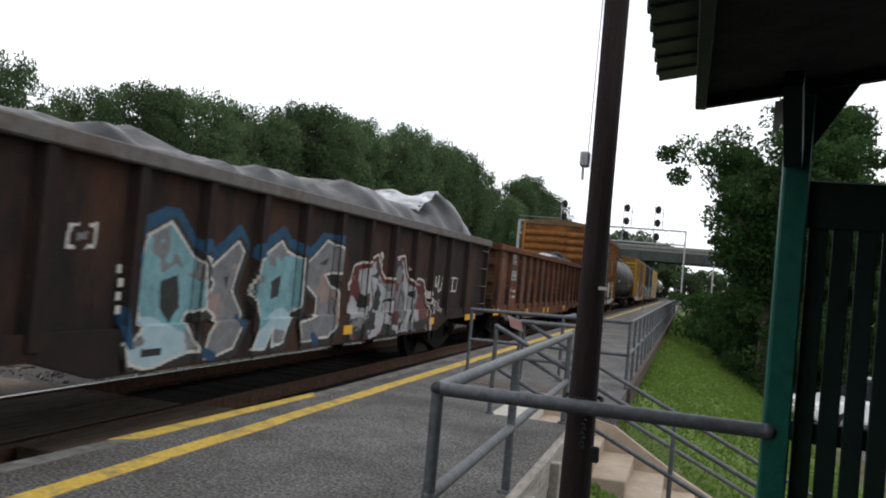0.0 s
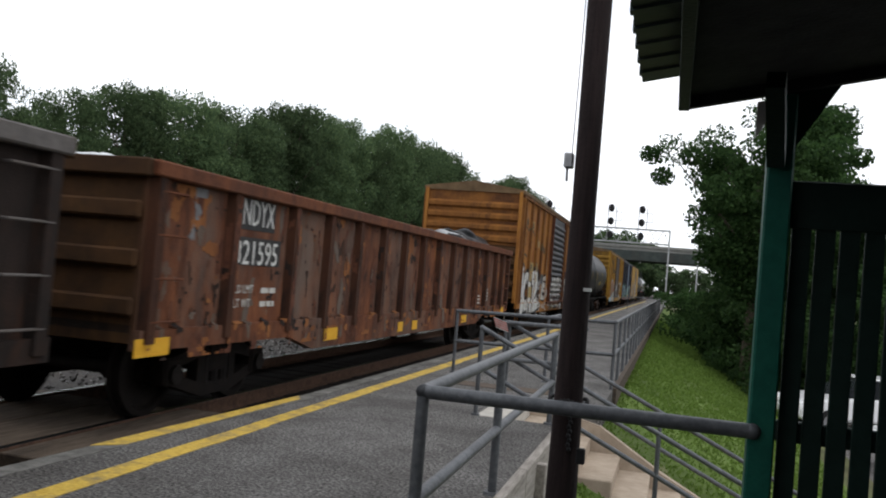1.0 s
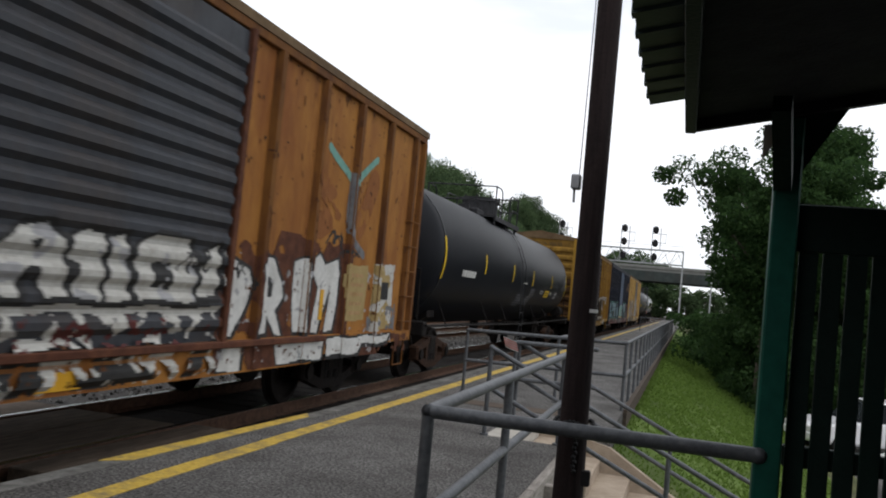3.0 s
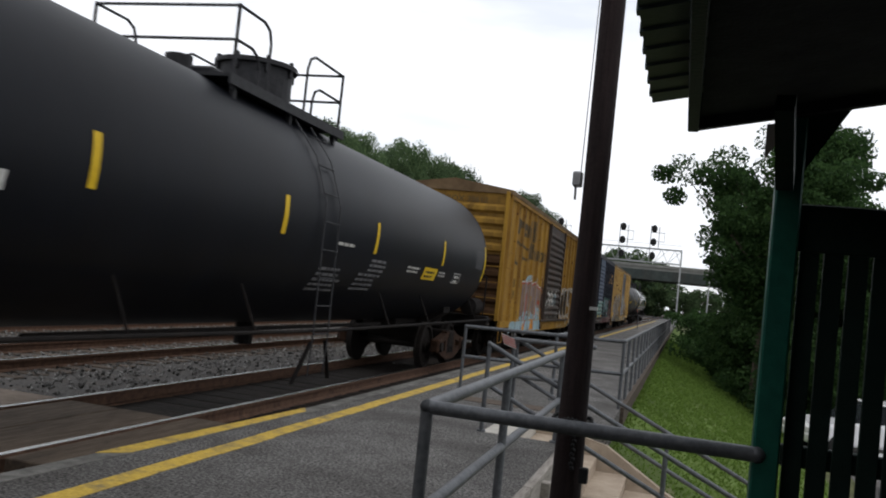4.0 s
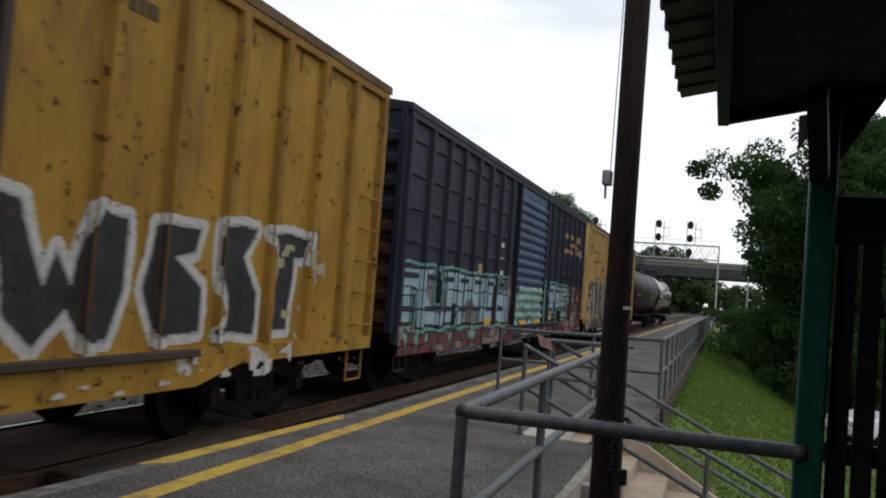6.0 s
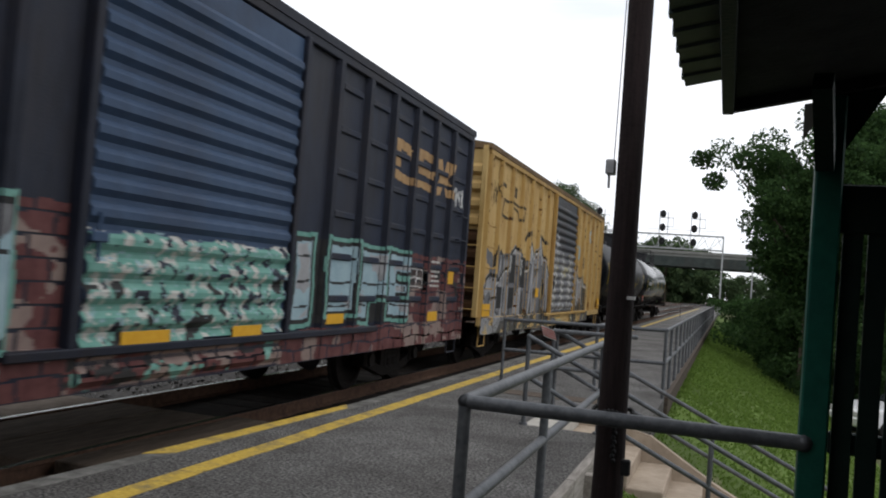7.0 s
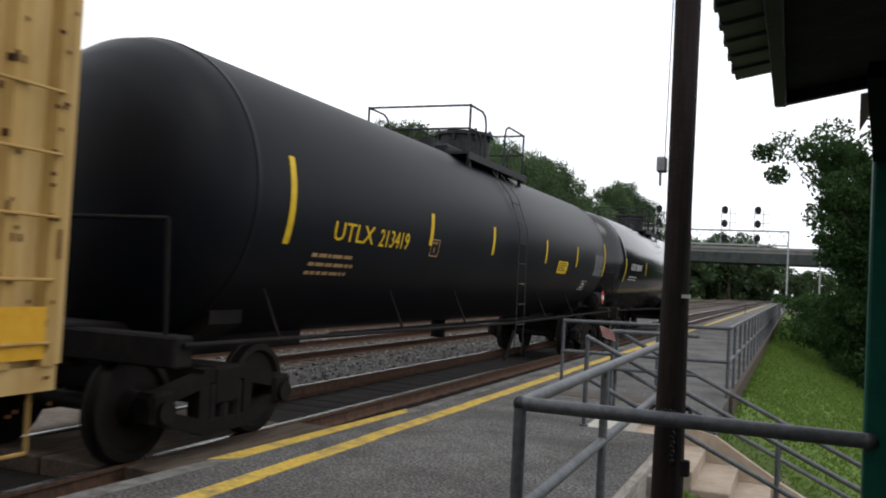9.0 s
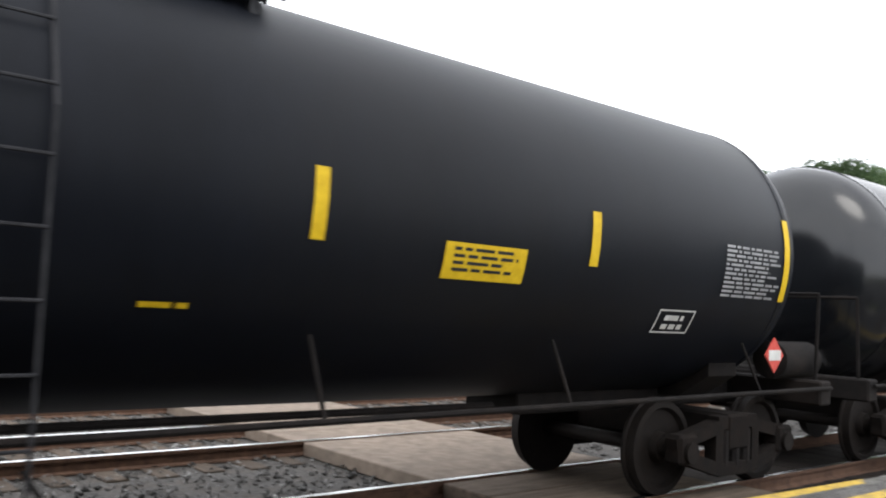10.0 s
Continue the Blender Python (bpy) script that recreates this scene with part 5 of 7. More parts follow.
            for a, b in zip(run, run[1:]):
                bar(bm, (a[0], y, a[1]), (b[0], y, b[1]), stile, 0.010)
            part("ladder_stile", bm, TANK_FIT, c)
    for k in range(10):
        z = 0.6 + 0.35 * k
        if stile < 0.02 and 0.9 < z < 2.9:
            continue
        x = float(np.interp(z, [0.42, 0.85, zc + 0.2, zc + 0.85, zt - 0.1], [1.50, 1.52, 1.51, 1.28, 0.95]))
        bm = bmesh.new()
        tube(bm, (x + 0.01, step - 0.22, z), (x + 0.01, step + 0.24, z), 0.010, 6)
        part("ladder_rung", bm, TANK_FIT, c)
    for y in (-0.55, 0.55):
        bm = bmesh.new()
        bar(bm, (1.50, step + y * 0.4, 0.85), (1.45, step + y, 0.35), 0.05, 0.02)
        part("step_bracket", bm, UNDER, c)
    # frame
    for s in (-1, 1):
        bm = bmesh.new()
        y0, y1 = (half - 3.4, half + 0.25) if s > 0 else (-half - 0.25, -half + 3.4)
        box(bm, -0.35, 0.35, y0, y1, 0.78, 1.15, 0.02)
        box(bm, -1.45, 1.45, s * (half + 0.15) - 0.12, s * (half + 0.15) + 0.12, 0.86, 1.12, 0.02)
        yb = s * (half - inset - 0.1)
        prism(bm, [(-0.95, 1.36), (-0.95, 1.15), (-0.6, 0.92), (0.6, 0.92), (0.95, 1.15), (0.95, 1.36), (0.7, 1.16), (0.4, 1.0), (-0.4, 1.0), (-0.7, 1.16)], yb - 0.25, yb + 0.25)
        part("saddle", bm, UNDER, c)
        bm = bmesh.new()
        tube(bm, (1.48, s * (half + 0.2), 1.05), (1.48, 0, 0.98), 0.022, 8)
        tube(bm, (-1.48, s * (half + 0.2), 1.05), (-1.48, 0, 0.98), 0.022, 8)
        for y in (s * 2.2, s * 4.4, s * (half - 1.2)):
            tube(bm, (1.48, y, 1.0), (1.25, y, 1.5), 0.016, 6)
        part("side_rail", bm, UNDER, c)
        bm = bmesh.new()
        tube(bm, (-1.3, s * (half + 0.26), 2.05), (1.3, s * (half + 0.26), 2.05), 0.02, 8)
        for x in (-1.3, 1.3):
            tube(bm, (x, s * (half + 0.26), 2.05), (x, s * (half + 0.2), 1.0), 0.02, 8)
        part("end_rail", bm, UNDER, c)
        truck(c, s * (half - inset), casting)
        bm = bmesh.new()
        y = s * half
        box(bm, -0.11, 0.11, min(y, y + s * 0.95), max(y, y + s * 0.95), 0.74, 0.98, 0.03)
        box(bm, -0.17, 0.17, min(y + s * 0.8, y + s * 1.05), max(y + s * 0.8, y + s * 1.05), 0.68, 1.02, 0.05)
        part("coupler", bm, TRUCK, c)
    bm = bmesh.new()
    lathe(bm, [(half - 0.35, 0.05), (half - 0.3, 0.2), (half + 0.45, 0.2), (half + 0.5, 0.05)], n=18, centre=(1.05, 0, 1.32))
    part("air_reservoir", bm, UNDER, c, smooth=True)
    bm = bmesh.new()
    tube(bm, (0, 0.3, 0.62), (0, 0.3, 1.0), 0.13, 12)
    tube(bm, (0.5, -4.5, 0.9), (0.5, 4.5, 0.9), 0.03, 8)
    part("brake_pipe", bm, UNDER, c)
    return c


def tank_spot(c, name, y, ang0, ang1, w, material, label="", slant=0.0, lift=0.006):
    """A sheet wrapped on the flank between two heights, given as angles above the middle."""
    r, zc = TR + lift, TZ
    bm = bmesh.new()
    n = 8
    rows = []
    for k in range(n + 1):
        a = radians(ang0 + (ang1 - ang0) * k / n)
        sh = slant * (k / n - 0.5)
        rows.append([bm.verts.new((r * math.cos(a), y - w / 2 + sh, zc + r * math.sin(a))), bm.verts.new((r * math.cos(a), y + w / 2 + sh, zc + r * math.sin(a)))])
    for p, q in zip(rows, rows[1:]):
        bm.faces.new((p[0], p[1], q[1], q[0]))
    bmesh.ops.recalc_face_normals(bm, faces=bm.faces[:])
    return part(name, bm, material, c, label)


def tank_bars(c, name, y, ang, w, rows, material, h=2.0, gap=1.6):
    """Unreadable lines of lettering as bars."""
    bm = bmesh.new()
    r, zc = TR + 0.009, TZ
    rng = random.Random(int(abs(y) * 100) + rows)
    for k in range(rows):
        a0 = ang - k * (h + gap)
        x = y - w / 2
        end = y + w / 2 - rng.uniform(0, w * 0.3)
        while x < end:
            q = min(end, x + rng.uniform(0.05, 0.22))
            v = [bm.verts.new((r * math.cos(radians(a)), yy, zc + r * math.sin(radians(a)))) for a, yy in ((a0, x), (a0, q), (a0 - h, q), (a0 - h, x))]
            bm.faces.new(v)
            x = q + 0.03
    return tagged(part(name, bm, material, c, "lines of small stencilled lettering"), kind="stuff")


def stencil(c, words, y, z, size, material, x=SIDE + 0.004, squeeze=1.0):
    """Lettering on the platform-side flank, read from the platform."""
    return text_mesh("lettering", words, size, material, c, Matrix.Translation((x, y, z)) @ Euler((radians(90), 0, radians(90))).to_matrix().to_4x4(), squeeze)


def plate(c, name, y0, y1, z0, z1, material, x=SIDE, label="", d=0.006):
    bm = bmesh.new()
    box(bm, x - 0.002, x + d, y0, y1, z0, z1)
    return part(name, bm, material, c, label)


G1 = gondola("dark rusty high-sided gondola with faded turquoise and grey graffiti", 2.0, 18.85, GOND_DARK, GOND_TOP, [-8.3] + [-7.58 + 1.07 * k for k in range(13)] + [6.6, 8.3])
G2 = gondola("rust-red gondola with white reporting marks on a black patch", 19.95, 36.8, GOND_RUST, RUST_TOP, [-8.3, -6.95] + [-5.5 + 1.1 * k for k in range(12)] + [7.45, 8.3], RIB_RUST)
B1 = boxcar("weathered orange boxcar with a grey door and white graffiti", 38.26, 54.11, BOX_OR, RIB_OR, DOOR_GREY, (44.75 - 46.225, 48.1 - 46.225), (-7.47, -2.6, 5), (2.6, 7.43, 5), ROOF_RUST, end_paint=END_ORANGE, edge_paint=RUST_MAROON)
T1 = tank_car("long black tank car with yellow reflector strips", 55.35, 73.85, TANK, -1.15, -0.55, 0.03, 1.7, TRUCK_RUST)
B2 = boxcar("yellow boxcar with a dark brown door and pale blue graffiti", 75.1, 91.5, BOX_YE, RIB_YE, DOOR_BROWN, (81.8 - 83.35, 85.2 - 83.35), (-7.2, -2.5, 6), (2.9, 7.2, 6), ROOF_RUST, end_paint=END_YELLOW, edge_paint=DOOR_BROWN)
B3 = boxcar("dark navy boxcar with a blue door and mint graffiti", 92.405, 108.905, BOX_BL, RIB_BL, DOOR_BLUE, (99.5 - 100.7, 102.6 - 100.7), (-7.2, -1.85, 7), (2.8, 7.2, 6), RIB_BL, sheets=True)
B4 = boxcar("pale yellow boxcar with a dark door and silver graffiti", 110.095, 125.745, BOX_CR, RIB_CR, DOOR_GREY, (116.7 - 117.975, 120.1 - 117.975), (-6.9, -2.1, 6), (2.6, 7.4, 6), ROOF_RUST)
T2 = tank_car("black tank car with yellow lettering and reflector strips", 127.255, 143.955, TANK, 0.15, 0.32, 0.022, 0.95)
T3 = tank_car("glossy black tank car at the end of the train", 145.4, 162.0, TANK_SHINY)

# ---- lettering and paint on the cars ----
def seg_dist(Y, Z, pts):
    """Distance to a polyline."""
    best = np.full(Y.shape, 9.0)
    for (a, b), (c, d) in zip(pts, pts[1:]):
        vy, vz = c - a, d - b
        q = np.clip(((Y - a) * vy + (Z - b) * vz) / max(1e-9, vy * vy + vz * vz), 0, 1)
        best = np.minimum(best, np.hypot(Y - a - q * vy, Z - b - q * vz))
    return best


def inside(Y, Z, pts):
    hit = np.zeros(Y.shape, bool)
    n = len(pts)
    for k in range(n):
        (a, b), (c, d) = pts[k], pts[(k + 1) % n]
        if b != d:
            hit ^= ((b > Z) != (d > Z)) & (Y < (c - a) * (Z - b) / (d - b) + a)
    return hit


def flank(c, y, z):
    """Depth of the car's near side at y, z, over ribs and door."""
    p = PROFILE[c.name]
    x = p["base"]
    if p["door"] and p["door"][0] < y < p["door"][1]:
        pitch = p["door"][2]
        k = ((z - 1.12) / pitch - 0.3 + 0.5) % 1.0 - 0.5
        return x + 0.05 + 0.045 * min(1.0, max(0.0, (0.4 - abs(k)) / 0.25)) + 0.005
    for r in p["ribs"]:
        e = abs(y - r)
        if e < p["w"] / 2:
            x += p["d"] * min(1.0, (p["w"] / 2 - e) / (p["w"] * 0.2))
    if z < 1.0 and p["sill"]:
        return max(x, p["sill"]) + 0.005
    return x + 0.005


def spray(c, y0, y1, z0, z1, layers, res=0.016, name="graffiti", label="sprayed graffiti paint", lift=0.0):
    """Layers of (function of Y, Z, material); later ones cover earlier ones. The paint follows ribs and corrugation."""
    ys, zs = np.arange(y0, y1, res), np.arange(z0, z1, res)
    Y, Z = np.meshgrid(ys, zs)
    W = Y + 0.02 * np.sin(7 * Z + 3 * Y), Z + 0.015 * np.sin(6 * Y + 1.0)
    tag = np.zeros(Y.shape, int)
    for k, (fn, m) in enumerate(layers):
        tag[fn(*W)] = k + 1 if m else 0
    p = PROFILE[c.name]
    cuts = sorted({q for r in p["ribs"] for q in (r - p["w"] / 2, r - p["w"] * 0.3, r + p["w"] * 0.3, r + p["w"] / 2)} | (set(p["door"][:2]) if p["door"] else set()))
    cuts = [q for q in cuts if y0 < q < y1]
    made = {}
    for j, z in enumerate(zs):
        row = tag[j]
        edge = np.flatnonzero(np.diff(row)) + 1
        starts, ends = np.concatenate([[0], edge]), np.concatenate([edge, [len(row)]])
        for a, b in zip(starts, ends):
            k = row[a]
            if k:
                stops = [ys[a]] + [q for q in cuts if ys[a] < q < ys[a] + (b - a) * res] + [ys[a] + (b - a) * res]
                for s, e in zip(stops, stops[1:]):
                    g = min(0.004, (e - s) * 0.2)
                    xa, xb, zt = flank(c, s + g, z) + lift, flank(c, e - g, z) + lift, z + res
                    ta, tb = flank(c, s + g, zt) + lift, flank(c, e - g, zt) + lift
                    made.setdefault(k, []).append(((xa, s, z), (xb, e, z), (tb, e, zt), (ta, s, zt)))
    done = {}
    for k, q in made.items():
        done.setdefault(layers[k - 1][1].name, [layers[k - 1][1], []])[1].extend(q)
    for m, q in done.values():
        tagged(quads(name, q, m, c), label, kind="stuff")


def wild(seed, n, y0, y1, z0, z1, w, knots=5):
    """Interlocking angular strokes, n of them, between y0 and y1."""
    rng = np.random.default_rng(seed)
    out = []
    for k in range(n):
        a, b = y0 + (y1 - y0) * k / n, y0 + (y1 - y0) * (k + 1.1) / n
        pts = []
        for i in range(knots):
            f = i / (knots - 1)
            up = (i + k) % 2
            pts.append((a + (b - a) * (0.15 + 0.7 * f) + rng.uniform(-0.12, 0.12) * (b - a), z0 + (z1 - z0) * (0.12 + 0.74 * up + rng.uniform(-0.12, 0.14))))
        out.append(pts)
    return out


def near(strokes, w, dy=0.0, dz=0.0):
    return lambda Y, Z: np.minimum.reduce([seg_dist(Y - dy, Z - dz, s) for s in strokes]) < w


def ring(strokes, w0, w1):
    def fn(Y, Z):
        d = np.minimum.reduce([seg_dist(Y, Z, s) for s in strokes])
        return (d > w0) & (d < w1)
    return fn


def area(pts):
    return lambda Y, Z: inside(Y, Z, pts)


def mottle(Y, Z, size, seed):
    """Smooth value noise in three octaves, about -3 to 3."""
    v = np.zeros(Y.shape)
    for o in range(3):
        q = 2.0 ** o / size
        y, z = Y * q * 0.8 + 17.3 * seed + 31 * o, Z * q * 1.1 + 5.1 * seed
        iy, iz = np.floor(y), np.floor(z)
        fy, fz = y - iy, z - iz
        fy, fz = fy * fy * (3 - 2 * fy), fz * fz * (3 - 2 * fz)

        def h(a, b):
            k = np.sin(a * 127.1 + b * 311.7 + seed * 7.7) * 43758.5453
            return k - np.floor(k)
        v += ((h(iy, iz) * (1 - fy) + h(iy + 1, iz) * fy) * (1 - fz) + (h(iy, iz + 1) * (1 - fy) + h(iy + 1, iz + 1) * fy) * fz - 0.5) * 0.55 ** o
    return v * 4.6


def patchy(y0, y1, z0, z1, size, cut, seed=0.0):
    """Ragged blotches inside a rectangle."""
    return lambda Y, Z: (Y > y0) & (Y < y1) & (Z > z0) & (Z < z1) & (mottle(Y, Z, size, seed) > cut)


def rect(y0, y1, z0, z1):
    return lambda Y, Z: (Y > y0) & (Y < y1) & (Z > z0) & (Z < z1)


def frame_of(y0, y1, z0, z1, t):
    return lambda Y, Z: rect(y0, y1, z0, z1)(Y, Z) & ~rect(y0 + t, y1 - t, z0 + t, z1 - t)(Y, Z)


def lines(c, y0, y1, z1, rows, material, h=0.05, gap=0.04, seed=1):
    """Small unreadable lettering as bars."""
    rng = random.Random(seed)
    bm = bmesh.new()
    for k in range(rows):
        z = z1 - k * (h + gap)
        y = y0
        while y < y1 - 0.05:
            q = min(y1, y + rng.uniform(0.06, 0.2))
            x = flank(c, (y + q) / 2, z) + 0.001
            box(bm, x - 0.003, x + 0.003, y, q, z - h, z)
            y = q + 0.03
    tagged(part("small_lettering", bm, material, c, "lines of small stencilled lettering"), kind="stuff")


def wrapped(c, words, y, z, size, material, squeeze=1.0):
    """Lettering wrapped on a tank's flank."""
    ob = text_mesh("lettering", words, size, material, c, Euler((radians(90), 0, radians(90))).to_matrix().to_4x4(), squeeze, "stencilled reporting mark")
    for v in ob.data.vertices:
        d, yy, zz = v.co.x, v.co.y + y, v.co.z + z
        v.co = (math.sqrt(max(0, TR ** 2 - (zz - TZ) ** 2)) + 0.004 + d, yy, zz)
    return ob


def ang(z):
    return math.degrees(math.asin(max(-1, min(1, (z - TZ) / TR))))


def curls(n, y0, y1, z0, z1, seed):
    """A looping hand-drawn line from y0 to y1."""
    rng = random.Random(seed)
    out = []
    for q in range(2):
        p, w, ph = rng.uniform(1.6, 2.6), rng.uniform(0.5, 0.9), rng.uniform(0, 6)
        out.append([(y0 + (y1 - y0) * (0.1 + 0.8 * f) + (y1 - y0) * 0.11 * math.sin(n * 6.28 * f + ph), (z0 + z1) / 2 + (z1 - z0) * 0.42 * math.cos(n * 6.28 * f * p / 2 + ph * w) * (0.6 + 0.4 * math.sin(9 * f + q))) for f in np.linspace(0, 1, 16 * n)])
    return out


def weather(c, half, seed, door):
    """Rust specks, streaks below the eaves and along the ribs, dirt on the sill."""
    ribs = PROFILE[c.name]["ribs"]
    by_rib = lambda Y: np.min(np.abs(Y[..., None] - np.array(ribs)), axis=-1)
    off_door = lambda Y: (Y < door[0] - 0.1) | (Y > door[1] + 0.1)
    spray(c, -half, half, 0.70, 4.09, [
        (lambda Y, Z: off_door(Y) & (mottle(Y, Z * 0.5, 0.05, seed) > 2.75) & (Z > 1.0), RUST_DARK),
        (lambda Y, Z: off_door(Y) & (mottle(Y, Z * 0.12, 0.05, seed + 1) > 2.0 + 1.6 * (4.1 - Z)) & (Z > 3.2), RUST_DARK),
        (lambda Y, Z: off_door(Y) & (by_rib(Y) < 0.12) & (mottle(Y, Z * 0.3, 0.04, seed + 2) > 2.25) & (Z > 1.0), RUST_DARK),
        (lambda Y, Z: (mottle(Y, Z, 0.06, seed + 3) > 2.2) & (Z < 1.0), RUST_DARK),
        (lambda Y, Z: (mottle(Y, Z * 0.3, 0.04, seed + 4) > 2.9) & (Z > 1.0) & off_door(Y), GOND_DARK)], 0.024, "rust_stain", "rust specks and dark streaks", 0.003)


def letters(polys, holes, fill, edge, w, dy=0.0, dz=0.0):
    """Solid letters with a sprayed outline, as layers for spray()."""
    loops = [p + p[:1] for p in polys]
    out = [(near(loops, w, dy, dz), edge)] + [(area(p), fill) for p in polys]
    return out + [(area(h), edge) for h in holes]


# dark gondola
shapes = [
    [(-4.27, 1.5), (-4.15, 1.77), (-3.81, 1.89), (-3.5, 1.65), (-3.32, 1.53), (-3.29, 1.13), (-3.49, 1.06), (-3.52, 0.96), (-3.29, 0.73), (-3.65, 0.68), (-4.09, 0.63), (-4.4, 0.68), (-4.46, 0.85), (-4.22, 0.93), (-4.16, 1.07)],
    [(-3.3, 1.61), (-3.06, 1.54), (-2.65, 1.78), (-2.52, 1.67), (-2.66, 1.27), (-2.45, 1.03), (-2.67, 0.7), (-3.16, 0.65), (-3.12, 0.89), (-2.98, 1.05), (-3.2, 1.16), (-3.02, 1.37)],
    [(-2.27, 1.62), (-1.65, 1.84), (-1.49, 1.72), (-1.18, 1.67), (-1.21, 1.13), (-1.39, 0.94), (-1.55, 0.69), (-1.83, 0.68), (-1.80, 0.9), (-1.98, 0.68), (-2.32, 0.67), (-2.13, 0.96), (-2.32, 1.27)],
    [(-1.01, 1.6), (-0.41, 1.91), (0.01, 1.86), (0.04, 1.56), (-0.4, 1.48), (-0.07, 1.27), (-0.02, 0.9), (-0.3, 0.69), (-1.06, 0.7), (-1.17, 0.93), (-0.62, 0.99), (-0.59, 1.2), (-0.96, 1.4)],
]
holes = [[(-3.93, 1.37), (-3.68, 1.41), (-3.6, 1.12), (-3.72, 0.98), (-3.88, 1.14)], [(-2.84, 1.42), (-2.74, 1.44), (-2.78, 1.3)], [(-1.86, 1.40), (-1.64, 1.46), (-1.66, 1.22), (-1.82, 1.2)], [(-0.6, 1.62), (-0.35, 1.70), (-0.42, 1.6)], [(-4.2, 0.74), (-3.9, 0.73), (-3.9, 0.80), (-4.2, 0.81)]]
close = [s + s[:1] for s in shapes]
spray(G1, -4.75, 0.5, 0.62, 2.02, [
    (near([s[:5] for s in shapes], 0.10, 0, 0.07), G_BLUE),
    (near(close, 0.07, 0.03, -0.02), G_BLACK),
    (area(shapes[0]), G_CYAN), (area(shapes[2]), G_CYAN), (area(shapes[1]), G_GREY), (area(shapes[3]), G_GREY),
    (lambda Y, Z: (inside(Y, Z, shapes[0]) | inside(Y, Z, shapes[2])) & (Z + 0.1 * np.sin(5 * Y) < 0.98), G_SKY),
    (lambda Y, Z: (inside(Y, Z, shapes[0]) | inside(Y, Z, shapes[2])) & (mottle(Y, Z, 0.35, 3.0) > 1.1), G_GREY),
    (lambda Y, Z: (inside(Y, Z, shapes[1]) | inside(Y, Z, shapes[3])) & (mottle(Y, Z, 0.3, 7.0) > 0.9), G_PINK),
    (near(close, 0.014), OLD_WHITE),
    (lambda Y, Z: np.logical_or.reduce([inside(Y, Z, s) for s in holes]), G_BLACK),
    (near([[(-3.2, 0.72), (-3.0, 0.66)], [(-2.55, 0.98), (-2.48, 0.92)], [(-0.75, 0.75), (-0.6, 0.66)], [(-4.45, 1.1), (-4.4, 0.85)]], 0.05), G_BLUE)])
crest = [(0.45, 1.35), (0.6, 1.58), (0.96, 1.66), (1.44, 1.78), (1.66, 1.52), (1.84, 1.43), (2.12, 1.46), (2.30, 1.78), (2.70, 1.80), (2.86, 1.55), (3.05, 1.43), (3.28, 1.36), (3.52, 1.46), (3.82, 1.42), (4.02, 1.22), (4.10, 0.92), (4.08, 0.64)]
body2 = [(0.45, 0.62)] + crest
spray(G1, 0.35, 4.4, 0.62, 1.95, [
    (near([crest], 0.065), OLD_WHITE), (area(body2), G_SILVER), (lambda Y, Z: inside(Y, Z, body2) & (mottle(Y, Z, 0.5, 6.0) > 0.5), G_GREY),
    (lambda Y, Z: inside(Y, Z, body2) & (mottle(Y, Z, 0.34, 2.0) > 1.05), G_MAROON), (lambda Y, Z: inside(Y, Z, body2) & (mottle(Y, Z, 0.3, 9.0) > 1.3), G_BLACK),
    (lambda Y, Z: inside(Y, Z, body2) & (np.hypot(Y - 3.75, (Z - 0.98) * 1.1) < 0.27), G_BRICK), (lambda Y, Z: inside(Y, Z, body2) & (np.hypot(Y - 2.5, Z - 1.55) < 0.15), G_GREY),
    (near([[(0.9, 0.66), (1.05, 1.2), (1.3, 1.45), (1.42, 1.1), (1.25, 0.7)], [(1.75, 0.66), (1.85, 1.12), (2.1, 1.2), (2.3, 0.95), (2.05, 0.7)], [(2.5, 0.66), (2.62, 1.3), (2.85, 1.1), (2.75, 0.7)], [(3.0, 0.7), (3.15, 1.15), (3.35, 0.66)], [(3.45, 1.0), (3.6, 1.28), (3.9, 1.1)]], 0.022), G_BLACK),
    (near([crest], 0.034), G_MAROON), (lambda Y, Z: (Z < 0.8) & inside(Y, Z, body2) & (mottle(Y, Z, 0.2, 5.0) > 0.7), G_BLACK),
    (lambda Y, Z: (seg_dist(Y, Z, crest) < 0.2) & ~inside(Y, Z, body2) & (mottle(Y, Z, 0.16, 3.0) > 1.5), OLD_WHITE)])
spray(G1, 4.2, 5.1, 0.85, 1.65, [(near(curls(3, 4.28, 5.02, 1.24, 1.62, 4), 0.011), OLD_WHITE), (near(curls(2, 4.4, 4.95, 0.88, 1.18, 6), 0.011), OLD_WHITE)], name="scrawl", label="white scrawled tag")
spray(G1, -5.2, -4.7, 1.5, 1.9, [(frame_of(-5.13, -4.82, 1.60, 1.80, 0.03), OLD_WHITE), (rect(-5.03, -4.92, 1.5, 1.9), None), (rect(-5.03, -4.92, 1.67, 1.73), G_GREY)], name="marking_box", label="white marking frame")
spray(G1, 5.5, 6.2, 1.25, 1.6, [(frame_of(5.57, 6.08, 1.28, 1.56, 0.025), OLD_WHITE), (rect(5.74, 5.80, 1.30, 1.54), OLD_WHITE)], name="marking_box", label="white marking frame")
lines(G1, -4.52, -4.40, 1.5, 4, OLD_WHITE, 0.07, 0.04, 3)
